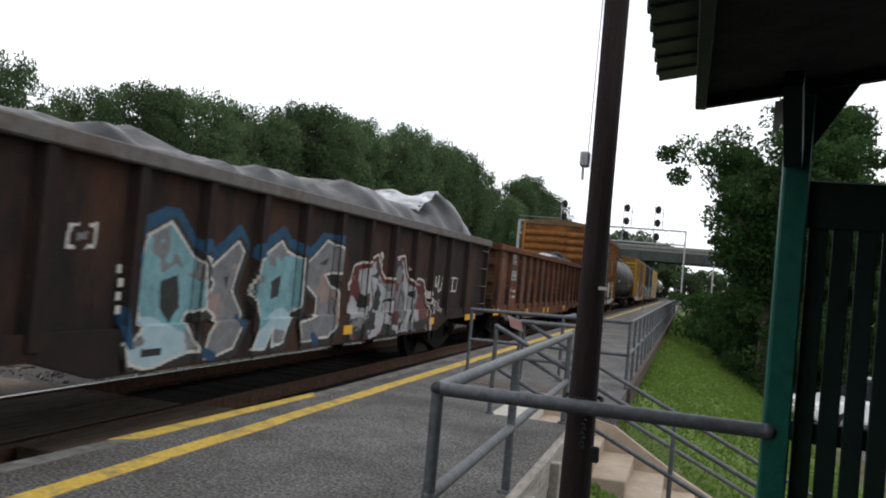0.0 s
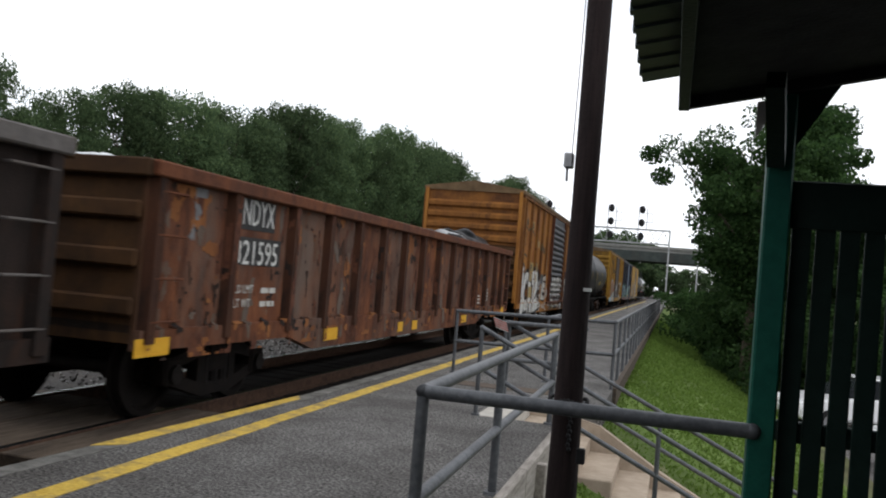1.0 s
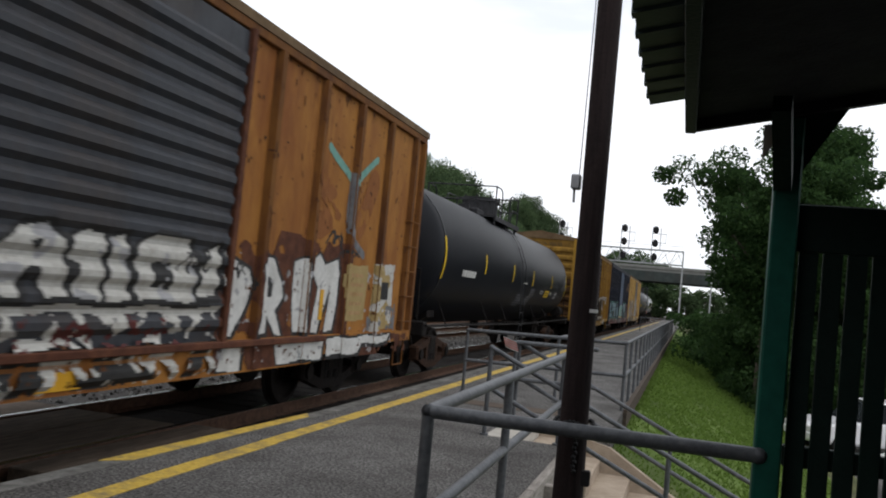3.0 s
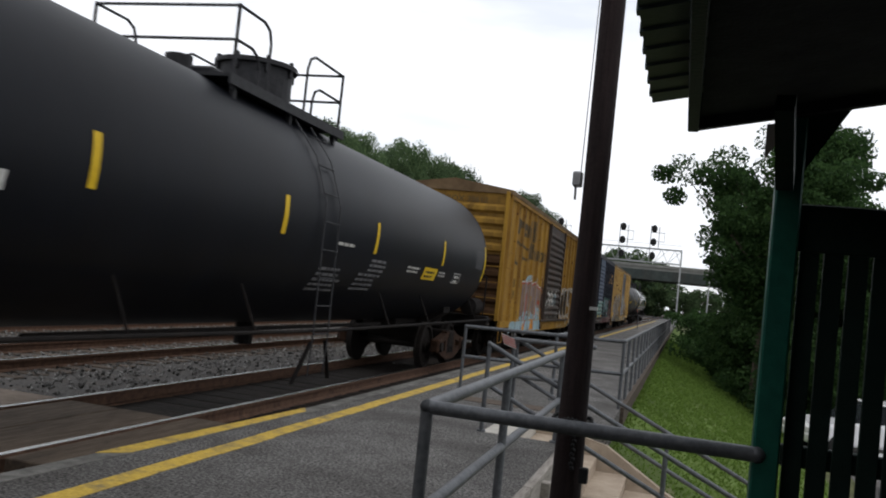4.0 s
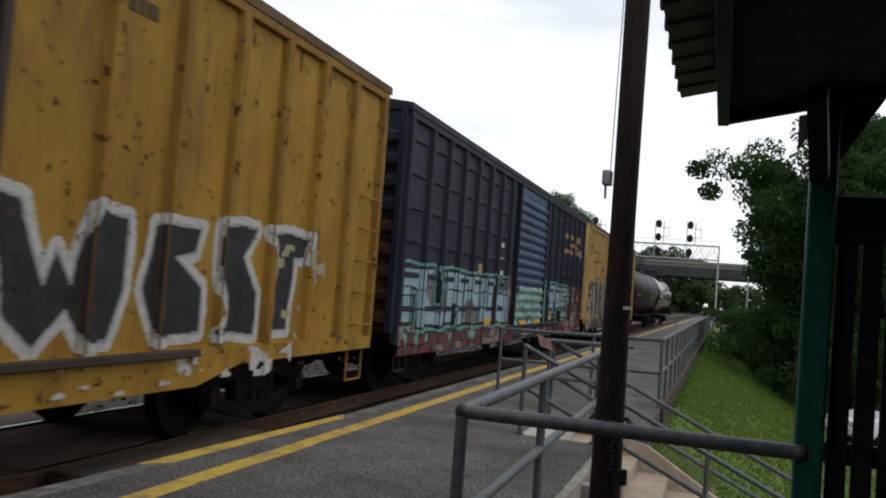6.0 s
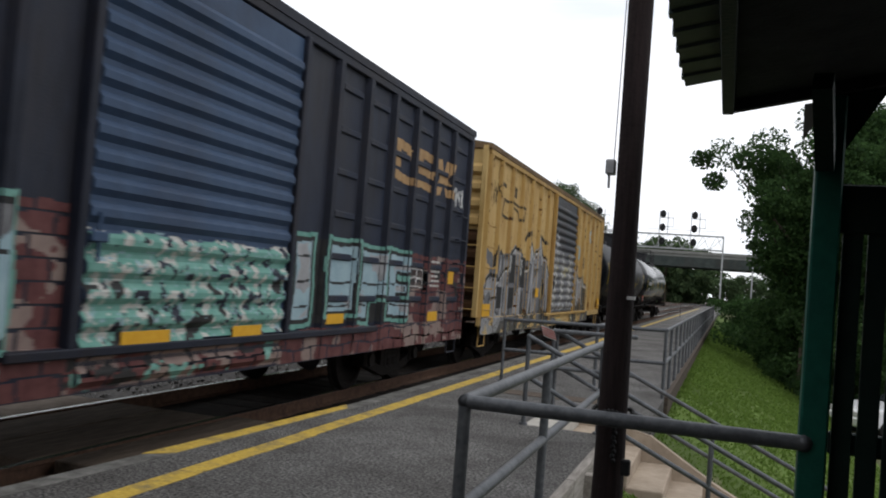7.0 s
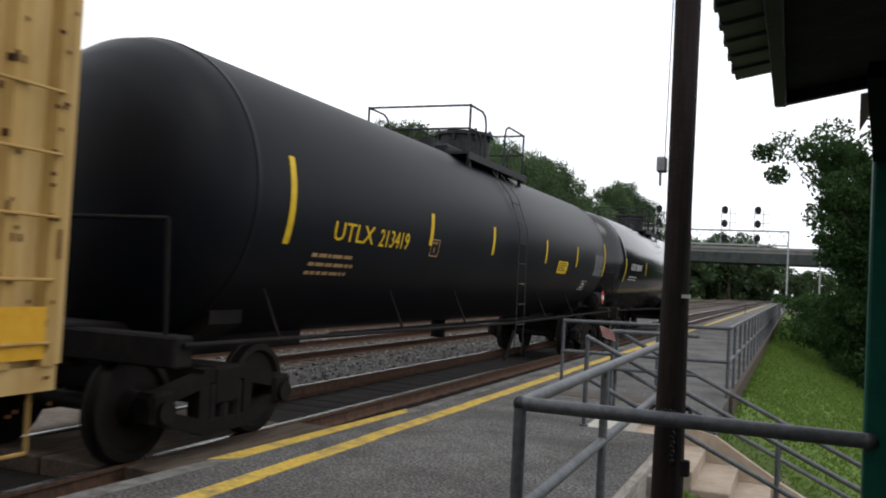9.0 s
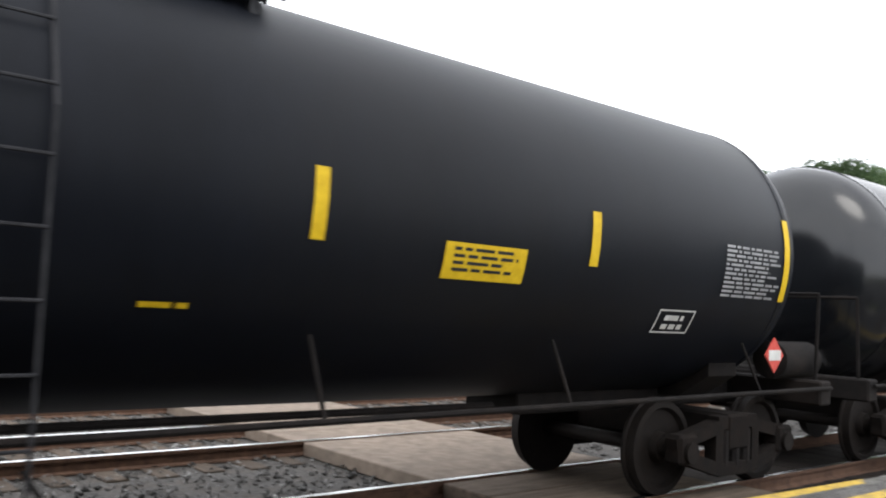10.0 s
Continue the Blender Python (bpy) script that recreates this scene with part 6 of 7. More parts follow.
for y0, y1 in ((4.18, 4.48), (6.75, 7.15), (7.2, 7.6), (0.25, 0.55)):
    plate(G1, "reflector", y0, y1, 0.72, 0.84, ORANGE_Y, 1.50, "yellow reflector plate")

# rusty gondola
plate(G2, "stencil_patch", -6.83, -5.95, 1.98, 2.31, G_BLACK, 1.442, "black painted patch", 0.003)
plate(G2, "stencil_patch", -6.83, -5.75, 1.60, 1.90, G_BLACK, 1.442, "black painted patch", 0.003)
stencil(G2, "NDYX", -6.72, 2.03, 0.40, WHITE, 1.449, 0.66)
stencil(G2, "321595", -6.83, 1.61, 0.37, WHITE, 1.449, 0.92)
lines(G2, -6.15, -5.80, 1.36, 2, OLD_WHITE, 0.06, 0.09, 6)
lines(G2, 4.95, 5.2, 1.25, 3, OLD_WHITE, 0.04, 0.04, 7)
lines(G2, 5.75, 6.05, 1.40, 4, OLD_WHITE, 0.04, 0.04, 8)
g2_ribs = np.array([-8.3, -6.95] + [-5.5 + 1.1 * k for k in range(12)] + [7.45, 8.3])
off_rib = lambda Y: np.min(np.abs(Y[..., None] - g2_ribs), axis=-1) > 0.16
spray(G2, -8.4, 8.3, 0.7, 2.3, [
    (lambda Y, Z: off_rib(Y) & (mottle(Y, Z * 0.6, 0.20, 4.0) > 1.5) & (Z > 1.2), RUST_WARM), (lambda Y, Z: off_rib(Y) & (mottle(Y, Z * 0.35, 0.16, 6.0) > 1.6), OLIVE_GREY),
    (lambda Y, Z: (mottle(Y, Z * 0.25, 0.14, 1.7) > 1.5), RUST_MAROON), (lambda Y, Z: (mottle(Y, Z * 0.3, 0.10, 8.0) > 2.0), GOND_DARK), (patchy(-8.2, 8.2, 0.8, 2.3, 0.14, 2.2, 2.2), GOND_DARK),
    (lambda Y, Z: (np.abs(Y + 7.62 - 0.2 * (Z - 2)) < 0.07 + 0.05 * np.sin(9 * Z)) & (Z > 1.75) & (mottle(Y, Z, 0.12, 2.0) > -0.5), G_GREY), (lambda Y, Z: (Z < 0.98) & (mottle(Y, Z, 0.16, 3.0) > 1.4), RUST_WARM),
    (rect(-6.85, -5.85, 1.56, 2.33), None)], 0.022, "worn_paint", "worn remains of old paint")
stencil(G2, "LD LMT", -6.76, 1.30, 0.13, OLD_WHITE, 1.449, 0.95)
stencil(G2, "LT WT", -6.76, 1.15, 0.13, OLD_WHITE, 1.449, 0.95)
for y0, y1, z in ((-8.49, -7.97, 0.75), (-4.37, -3.90, 0.68), (3.24, 3.70, 0.66), (7.45, 7.95, 0.76), (-1.2, -0.95, 0.66), (-0.4, -0.1, 0.66)):
    plate(G2, "reflector", y0, y1, z, z + 0.16, ORANGE_Y, 1.50, "yellow reflector plate")

# orange boxcar
w1 = [[(-7.15, 0.75), (-7.0, 1.95), (-6.95, 0.85)], [(-6.25, 1.80), (-6.5, 1.72), (-6.68, 1.30), (-6.5, 0.90), (-6.3, 0.95)]]
w2 = [[(-6.21, 1.95), (-6.03, 1.91), (-6.07, 1.58), (-5.7, 1.64), (-5.32, 1.62), (-5.26, 1.09), (-5.3, 0.69), (-5.65, 0.72), (-5.67, 1.06), (-5.91, 1.07), (-5.93, 0.71), (-6.17, 0.71), (-6.16, 1.11), (-6.3, 1.57)],
      [(-5.14, 2.02), (-4.49, 2.17), (-4.04, 1.94), (-3.9, 1.47), (-4.51, 1.06), (-4.21, 1.11), (-3.56, 1.37), (-3.46, 0.85), (-4.15, 0.77), (-4.83, 0.69), (-5.2, 0.69), (-5.09, 1.54), (-5.26, 1.89)]]
spray(B1, -7.75, -3.2, 0.68, 2.30, [(near([p + p[:1] for p in w2], 0.11, 0.05, 0.03), G_BLACK), (near(w1, 0.25, 0.03, 0.02), G_BLACK), (near(w1, 0.155), WHITE)] + letters(w2, [[(-4.62, 1.62), (-4.45, 1.70), (-4.36, 1.42), (-4.5, 1.3)]], WHITE, G_BLACK, 0.05) + [
    (near([[(-5.6, 1.5), (-5.62, 1.1)], [(-4.9, 1.25), (-4.86, 0.95), (-4.95, 0.75)], [(-3.9, 1.2), (-3.75, 0.9), (-4.1, 0.85)]], 0.018), G_BLACK), (patchy(-7.7, -3.3, 0.68, 0.95, 0.2, 0.9, 1), OLD_WHITE), (patchy(-7.6, -3.4, 0.7, 2.1, 0.16, 2.0, 8), G_SILVER)])
side_tag = [[(-3.05, 1.1), (-2.95, 1.75), (-2.6, 1.92), (-2.3, 1.78), (-2.45, 1.5), (-2.7, 1.45), (-2.35, 1.3), (-2.3, 1.0)]]
spray(B1, -3.1, -1.35, 0.68, 2.0, letters(side_tag, [[(-2.75, 1.7), (-2.55, 1.74), (-2.6, 1.6)], [(-2.8, 1.3), (-2.6, 1.32), (-2.6, 1.15)]], OLD_WHITE, G_BLACK, 0.05) + [
    (patchy(-2.2, -1.5, 1.1, 1.8, 0.2, 0.9, 3), OLD_WHITE), (near(curls(3, -3.3, -2.2, 0.7, 0.98, 7), 0.014), OLD_WHITE), (patchy(-2.3, -1.4, 0.7, 1.0, 0.13, 0.9, 5), OLD_WHITE)])
puff = [[(-1.14, 1.40), (-1.10, 1.74), (-0.93, 1.88), (-0.69, 1.91), (-0.53, 1.78), (-0.41, 1.38), (-0.63, 1.37), (-0.72, 1.6), (-0.86, 1.6), (-0.9, 1.38)], [(-0.43, 1.81), (-0.24, 1.89), (-0.03, 1.89), (-0.07, 1.73), (-0.05, 1.37), (-0.35, 1.37), (-0.32, 1.63), (-0.45, 1.66)],
        [(0.03, 1.87), (0.23, 1.91), (0.26, 1.62), (0.29, 1.38), (0.0, 1.37)], [(0.36, 1.8), (0.62, 1.92), (1.09, 1.94), (1.27, 1.72), (1.29, 1.38), (0.4, 1.37)], [(1.36, 1.42), (1.38, 1.82), (1.62, 1.9), (1.66, 1.42)]]
spray(B1, -1.25, 1.75, 0.98, 2.02, letters(puff, [[(0.62, 1.68), (0.91, 1.71), (0.91, 1.47), (0.61, 1.47)], [(-0.86, 1.78), (-0.74, 1.8), (-0.76, 1.7)]], OLD_WHITE, G_BLACK, 0.055, 0.02, -0.01) + [
    (lambda Y, Z: np.logical_or.reduce([inside(Y, Z, p) for p in puff]) & (mottle(Y, Z, 0.2, 6.0) > 1.1), G_SILVER),
    (near(curls(2, 1.0, 1.55, 1.62, 1.9, 2), 0.013), G_BLACK), (lambda Y, Z: (Z > 1.26) & (Z < 1.32), OLD_WHITE), (patchy(-1.2, 1.7, 1.0, 1.26, 0.12, 0.6, 5), OLD_WHITE), (patchy(-1.2, 1.7, 1.0, 1.26, 0.1, 1.6, 9), G_MAROON)])
spray(B1, -1.35, 2.0, 0.67, 0.98, [(near([[(y - 0.2, 0.70), (y - 0.13, 0.88), (y + 0.1, 0.92), (y + 0.2, 0.72)] for y in (-1.1, -0.35, 0.35, 0.9, 1.5)], 0.05), OLD_WHITE), (patchy(-1.3, 2.0, 0.68, 0.97, 0.2, 0.5, 2), G_BLACK), (patchy(-1.3, 2.0, 0.68, 0.97, 0.14, 1.5, 4), OLD_WHITE)])
plate(B1, "reflector", -0.6, -0.13, 0.70, 0.84, ORANGE_Y, SIDE + 0.062, "orange reflector plate")
tall = [[(1.77, 1.86), (1.94, 1.86), (2.39, 1.73), (2.47, 1.59), (2.36, 1.31), (2.14, 1.03), (1.96, 1.03), (2.04, 1.33), (2.06, 1.5), (1.83, 1.57), (1.76, 1.52)],
        [(2.73, 1.87), (2.93, 1.86), (3.19, 1.62), (3.25, 1.46), (3.05, 1.3), (3.24, 1.03), (3.1, 1.03), (2.86, 1.23), (2.87, 1.03), (2.61, 1.03), (2.68, 1.55), (2.62, 1.76)], [(3.43, 1.87), (3.73, 1.91), (3.81, 1.03), (3.55, 1.03)],
        [(3.87, 1.86), (4.16, 2.01), (4.35, 1.89), (4.74, 1.95), (4.83, 1.76), (4.73, 1.03), (4.49, 1.03), (4.53, 1.62), (4.34, 1.23), (4.27, 1.03), (4.09, 1.03), (4.15, 1.6)]]
feet = [[(1.9, 0.94), (2.31, 0.94), (2.27, 0.69), (1.82, 0.69)], [(3.03, 0.94), (4.38, 0.94), (4.32, 0.70), (3.15, 0.70)], [(4.5, 0.94), (6.9, 0.94), (6.8, 0.84), (5.7, 0.83), (5.6, 0.72), (4.5, 0.72)]]
spray(B1, 1.75, 7.7, 0.68, 2.2, [
    (lambda Y, Z: (Y < 5.2) & (Z > 0.95) & (Z < 1.95 + 0.22 * mottle(Y, Z * 0, 0.5, 3.0)) & (mottle(Y, Z, 0.3, 5.0) > -1.0), RUST_MAROON), (lambda Y, Z: (Z < 0.95) & (mottle(Y, Z, 0.3, 1.0) > -0.5), RUST_MAROON)]
    + letters(tall + feet, [[(2.85, 1.66), (2.98, 1.62), (2.96, 1.45), (2.85, 1.42)]], WHITE, G_BLACK, 0.045, 0.02, -0.01) + [
    (patchy(1.8, 7.0, 0.69, 1.9, 0.12, 2.0, 12), G_SILVER), (near(curls(2, 4.6, 5.5, 1.95, 2.16, 3) + curls(2, 1.9, 2.3, 1.6, 1.82, 8), 0.013), G_BLACK),
    (rect(4.95, 5.85, 1.16, 1.93), PATCH), (rect(6.08, 6.95, 1.02, 1.98), PATCH), (patchy(6.08, 7.0, 1.0, 2.0, 0.2, 0.3, 4), OLD_WHITE), (patchy(6.0, 7.2, 1.0, 1.4, 0.2, 0.9, 6), G_GREY)])
lines(B1, 5.08, 5.75, 1.82, 5, LOGO_BRONZE, 0.05, 0.08, 21)
spray(B1, 3.6, 6.1, 2.0, 3.55, [(lambda Y, Z: (seg_dist(Y, Z, [(3.96, 2.9), (4.57, 2.62), (4.07, 2.35)]) < 0.17) & (mottle(Y, Z, 0.3, 2.0) > -0.9), RUST_WARM), (lambda Y, Z: (seg_dist(Y, Z, [(5.78, 3.1), (5.39, 2.5)]) < 0.2) & (mottle(Y, Z, 0.3, 4.0) > -0.8), RUST_WARM),
    (near([[(4.12, 3.36), (4.86, 3.06)], [(5.8, 3.45), (5.03, 3.03)]], 0.055), G_MINT), (near([[(4.91, 3.08), (4.95, 2.37), (5.6, 2.08)]], 0.06), G_GREY), (near(curls(2, 4.3, 4.9, 2.08, 2.35, 5), 0.014), G_BLACK)], name="faded_emblem", label="faded crossed strokes in pale green and rust")
spray(B1, -7.3, -2.6, 2.3, 3.85, [(near([[(-7.1, 3.35), (-6.55, 3.2), (-6.2, 3.35), (-5.3, 3.15)], [(-6.9, 3.1), (-7.1, 2.6)], [(-7.2, 2.5), (-6.5, 2.4)]], 0.035), LOGO_DARK),
                                (rect(-6.95, -6.65, 3.35, 3.55), LOGO_DARK), (rect(-6.1, -5.45, 3.3, 3.55), PATCH), (rect(-5.75, -5.55, 3.32, 3.5), LOGO_DARK), (rect(-4.95, -4.62, 3.45, 3.72), LOGO_DARK), (rect(-4.8, -4.7, 3.5, 3.66), PATCH),
                                (rect(-4.95, -4.5, 2.82, 3.12), LOGO_DARK), (rect(-4.45, -4.1, 2.80, 3.02), PATCH), (rect(-3.9, -3.55, 2.72, 2.95), LOGO_DARK), (rect(-3.4, -3.15, 2.70, 2.90), LOGO_DARK), (rect(-3.05, -2.8, 2.66, 2.88), LOGO_DARK)], name="faded_logo", label="faded dark logo shapes under orange paint")
for y0, y1, z0, z1 in ((-5.77, -5.12, 1.97, 2.27), (-4.96, -4.27, 1.99, 2.27), (-6.13, -5.28, 1.68, 1.92), (-4.90, -4.32, 1.68, 1.92), (-6.13, -5.16, 1.15, 1.50)):
    plate(B1, "stencil_patch", y0, y1, z0, z1, PATCH, SIDE + 0.005, "tan painted stencil patch")
stencil(B1, "RB", -5.73, 2.01, 0.31, G_BLACK, SIDE + 0.013)
stencil(B1, "OX", -4.90, 2.02, 0.31, G_BLACK, SIDE + 0.013)
stencil(B1, "372", -6.09, 1.70, 0.30, G_BLACK, SIDE + 0.013, 1.2)
stencil(B1, "17", -4.86, 1.70, 0.30, G_BLACK, SIDE + 0.013, 1.2)
lines(B1, -6.05, -5.3, 1.42, 2, LOGO_DARK, 0.07, 0.08, 9)
plate(B1, "small_panel", -3.72, -2.92, 1.62, 1.95, DOOR_GREY, SIDE, "grey metal panel", 0.02)
for y, z0, z1 in ((-7.55, 0.95, 2.0), (-4.62, 1.18, 1.52), (1.82, 1.13, 1.58), (4.26, 1.19, 1.57)):
    plate(B1, "reflector", y, y + 0.10, z0, z1, ORANGE_Y, SIDE + 0.01, "yellow reflector strip")
plate(B1, "data_panel", 6.30, 6.78, 1.48, 1.74, G_BLACK, SIDE + 0.006, "black data panel")
lines(B1, 6.32, 6.68, 1.70, 4, WHITE, 0.03, 0.03, 10)
lines(B1, -2.2, -2.05, 2.62, 4, WHITE, 0.09, 0.05, 11)

# yellow boxcar
spray(B2, -8.1, -1.6, 0.68, 2.35, [
    (area([(-5.5, 0.8), (-5.45, 2.05), (-5.1, 2.2), (-4.6, 2.05), (-4.2, 2.2), (-3.7, 2.05), (-3.3, 2.18), (-2.6, 2.0), (-2.2, 1.7), (-2.0, 0.8)]), G_PINK),
    (area([(-7.2, 0.68), (-7.0, 0.95), (-5.5, 1.0), (-5.2, 1.4), (-4.6, 1.15), (-4.1, 1.45), (-3.4, 1.1), (-2.7, 1.4), (-1.9, 1.1), (-1.9, 0.68)]), G_SKY),
    (rect(-4.23, -3.72, 1.09, 1.70), BOX_YE), (frame_of(-4.12, -3.88, 1.28, 1.46, 0.03), ORANGE_Y),
    (near([[(-4.9, 0.8), (-4.55, 1.25), (-4.6, 1.7)], [(-2.75, 1.7), (-2.6, 1.5)]], 0.06), G_RED), (area([(-3.2, 1.0), (-3.25, 1.3), (-2.95, 1.42), (-2.75, 1.25), (-2.85, 0.98)]), G_RED), (area([(-4.0, 0.7), (-3.75, 1.0), (-3.5, 1.0), (-3.3, 0.7)]), G_ORANGE), (area([(-5.3, 0.7), (-5.1, 1.0), (-4.85, 0.8), (-4.8, 0.7)]), G_ORANGE),
    (near([[(-3.15, 1.25), (-3.1, 1.1), (-2.9, 1.08), (-2.85, 1.28)]], 0.025), OLD_WHITE), (patchy(-5.4, -1.8, 0.75, 2.0, 0.2, 2.0, 0.2), G_GREY),
    (near([[(-5.2, 0.8), (-4.9, 1.2), (-4.95, 1.7)], [(-3.4, 0.8), (-3.2, 1.3), (-2.8, 1.5), (-2.5, 1.1)]], 0.03), OLD_WHITE),
    (near([[(-5.5, 2.02), (-5.1, 2.17), (-4.6, 2.02), (-4.2, 2.17), (-3.7, 2.02), (-3.3, 2.15), (-2.6, 1.97), (-2.2, 1.68), (-2.15, 1.2)]], 0.03), G_RED),
    (near([[(-5.5, 2.06), (-5.1, 2.21), (-4.6, 2.06), (-4.2, 2.21), (-3.7, 2.06), (-3.3, 2.19), (-2.6, 2.01), (-2.15, 1.7)]], 0.018), WHITE),
    (near([[(-4.8, 2.14), (-4.3, 2.26), (-3.9, 2.12)], [(-3.4, 2.2), (-3.2, 2.24)]], 0.07), G_SKY)])
bold = [[(1.9, 2.12), (2.2, 2.08), (2.42, 1.5), (2.55, 1.75), (2.7, 1.5), (2.87, 2.07), (3.25, 2.06), (3.3, 1.5), (3.1, 1.1), (2.85, 1.07), (2.65, 1.3), (2.4, 1.06), (2.1, 1.3)], [(3.6, 2.02), (4.28, 2.06), (4.2, 1.84), (3.9, 1.76), (4.3, 1.55), (4.35, 1.14), (3.7, 1.08), (3.5, 1.5)],
        [(4.55, 2.1), (5.2, 2.14), (5.0, 1.83), (5.3, 1.5), (5.25, 1.08), (4.6, 1.1), (4.7, 1.3), (4.55, 1.6)], [(5.4, 2.12), (6.3, 2.12), (6.25, 1.9), (6.0, 1.86), (5.95, 1.1), (5.6, 1.1), (5.66, 1.86)]]
spray(B2, 1.75, 6.9, 0.68, 2.35, letters(bold, [], G_BLACK, OLD_WHITE, 0.085) + [(near([p + p[:1] for p in bold], 0.012), G_SILVER), (patchy(5.6, 6.8, 0.9, 2.0, 0.2, 1.2, 1), G_OCHRE), (patchy(1.8, 6.0, 0.69, 0.98, 0.2, 1.1, 3), OLD_WHITE)])
spray(B2, -1.5, 1.8, 1.0, 2.1, [(patchy(-1.3, 0.9, 1.45, 1.95, 0.22, 0.1, 1), OLD_WHITE), (patchy(-0.2, 0.8, 1.5, 1.95, 0.2, 0.8, 2), G_SKY), (patchy(-1.3, 1.7, 1.0, 1.4, 0.12, 2.0, 2), OLD_WHITE)], name="worn_paint", label="patches of pale paint on the door")
spray(B2, -7.3, -1.75, 2.45, 3.95, [
    (area([(-6.95, 3.3), (-6.85, 3.72), (-6.5, 3.72), (-6.0, 3.66), (-6.0, 3.5), (-6.45, 3.52), (-6.6, 3.3)]), LOGO_DARK), (rect(-5.95, -5.2, 3.32, 3.68), LOGO_DARK), (rect(-5.7, -5.45, 3.42, 3.5), None), (rect(-5.05, -4.78, 3.32, 3.66), LOGO_DARK), (rect(-5.05, -4.78, 3.72, 3.84), LOGO_DARK), (rect(-4.55, -4.2, 3.25, 3.88), LOGO_DARK),
    (area([(-4.85, 2.75), (-4.72, 3.22), (-4.42, 3.22), (-4.38, 3.06), (-3.85, 3.06), (-3.78, 2.98), (-3.85, 2.75)]), LOGO_DARK), (rect(-4.3, -4.08, 2.86, 2.94), None), (area([(-3.68, 2.76), (-3.6, 3.06), (-3.0, 3.08), (-2.88, 3.0), (-2.95, 2.78)]), LOGO_DARK), (rect(-3.4, -3.2, 2.87, 2.95), None),
    (area([(-2.85, 3.08), (-2.5, 3.08), (-2.32, 3.0), (-2.05, 3.08), (-1.85, 3.07), (-2.15, 2.93), (-1.95, 2.77), (-2.2, 2.77), (-2.42, 2.86), (-2.6, 2.77), (-2.9, 2.77), (-2.6, 2.93)]), LOGO_DARK),
    (near([[(-7.12, 3.12), (-7.2, 2.56), (-6.5, 2.52)], [(-7.12, 3.12), (-5.1, 2.98), (-5.2, 2.72), (-5.8, 2.7), (-5.85, 2.9), (-6.2, 2.92)]], 0.04), LOGO_DARK)], name="faded_logo", label="faded black logo shapes")
stencil(B2, "RB", -6.86, 1.91, 0.31, LOGO_DARK, SIDE + 0.006)
stencil(B2, "OX", -6.22, 1.91, 0.31, LOGO_DARK, SIDE + 0.006)
stencil(B2, "39", -6.82, 1.60, 0.31, LOGO_DARK, SIDE + 0.006)
stencil(B2, "612", -6.28, 1.60, 0.31, LOGO_DARK, SIDE + 0.006)
spray(B2, -2.1, -1.3, 0.7, 3.4, [(lambda Y, Z: (mottle(Y, Z * 0.5, 0.22, 3.0) > 0.2 + 1.6 * np.abs(Y + 1.65)) & (Z < 2.2), GOND_DARK), (lambda Y, Z: mottle(Y, Z * 0.3, 0.12, 5.0) > 1.5, RUST_MAROON)], name="rust_stain", label="dark rust run beside the door", lift=0.006)
lines(B2, 2.1, 3.4, 3.75, 1, LOGO_DARK, 0.12, 0.05, 13)
text_mesh("lettering", "RBOX 39612", 0.20, LOGO_DARK, B2, Matrix.Translation((-0.30, -8.2 - 0.09, 3.93)) @ Euler((radians(90), 0, 0)).to_matrix().to_4x4(), 1.12)
plate(B2, "small_panel", -3.48, -2.70, 1.44, 1.82, G_PINK, SIDE, "dull metal panel", 0.025)
for z in (2.92, 2.80, 2.30, 2.08):
    plate(B2, "label", -2.3, -2.05, z, z + 0.09, WHITE, SIDE + 0.006, "white paper label")
lines(B2, -2.42, -2.05, 2.0, 4, WHITE, 0.06, 0.06, 14)

# navy boxcar
def blocks(y0, y1, n, z0, z1, seed):
    """Block-shaped fills side by side with notches cut out."""
    rng = random.Random(seed)
    out = []
    for k in range(n):
        a, b = y0 + (y1 - y0) * k / n, y0 + (y1 - y0) * (k + 1) / n
        t = (b - a) * 0.30
        up = rng.random() < 0.5
        out += [(a + 0.05, a + 0.05 + t, z0 + rng.uniform(0, 0.08), z1 - rng.uniform(0, 0.06)), (b - 0.05 - t, b - 0.05, z0 + (0 if up else 0.3 * (z1 - z0)), z1 - (0.3 * (z1 - z0) if up else 0))]
        out.append((a + 0.05, b - 0.05, z1 - 0.28 if up else z0, z1 if up else z0 + 0.26))
        if rng.random() < 0.6:
            out.append((a + 0.05, b - 0.1, (z0 + z1) / 2 - 0.1, (z0 + z1) / 2 + 0.12))
    return out


def any_rect(rs, g):
    return lambda Y, Z: np.logical_or.reduce([rect(a - g, b + g, c - g, d + g)(Y, Z) for a, b, c, d in rs])


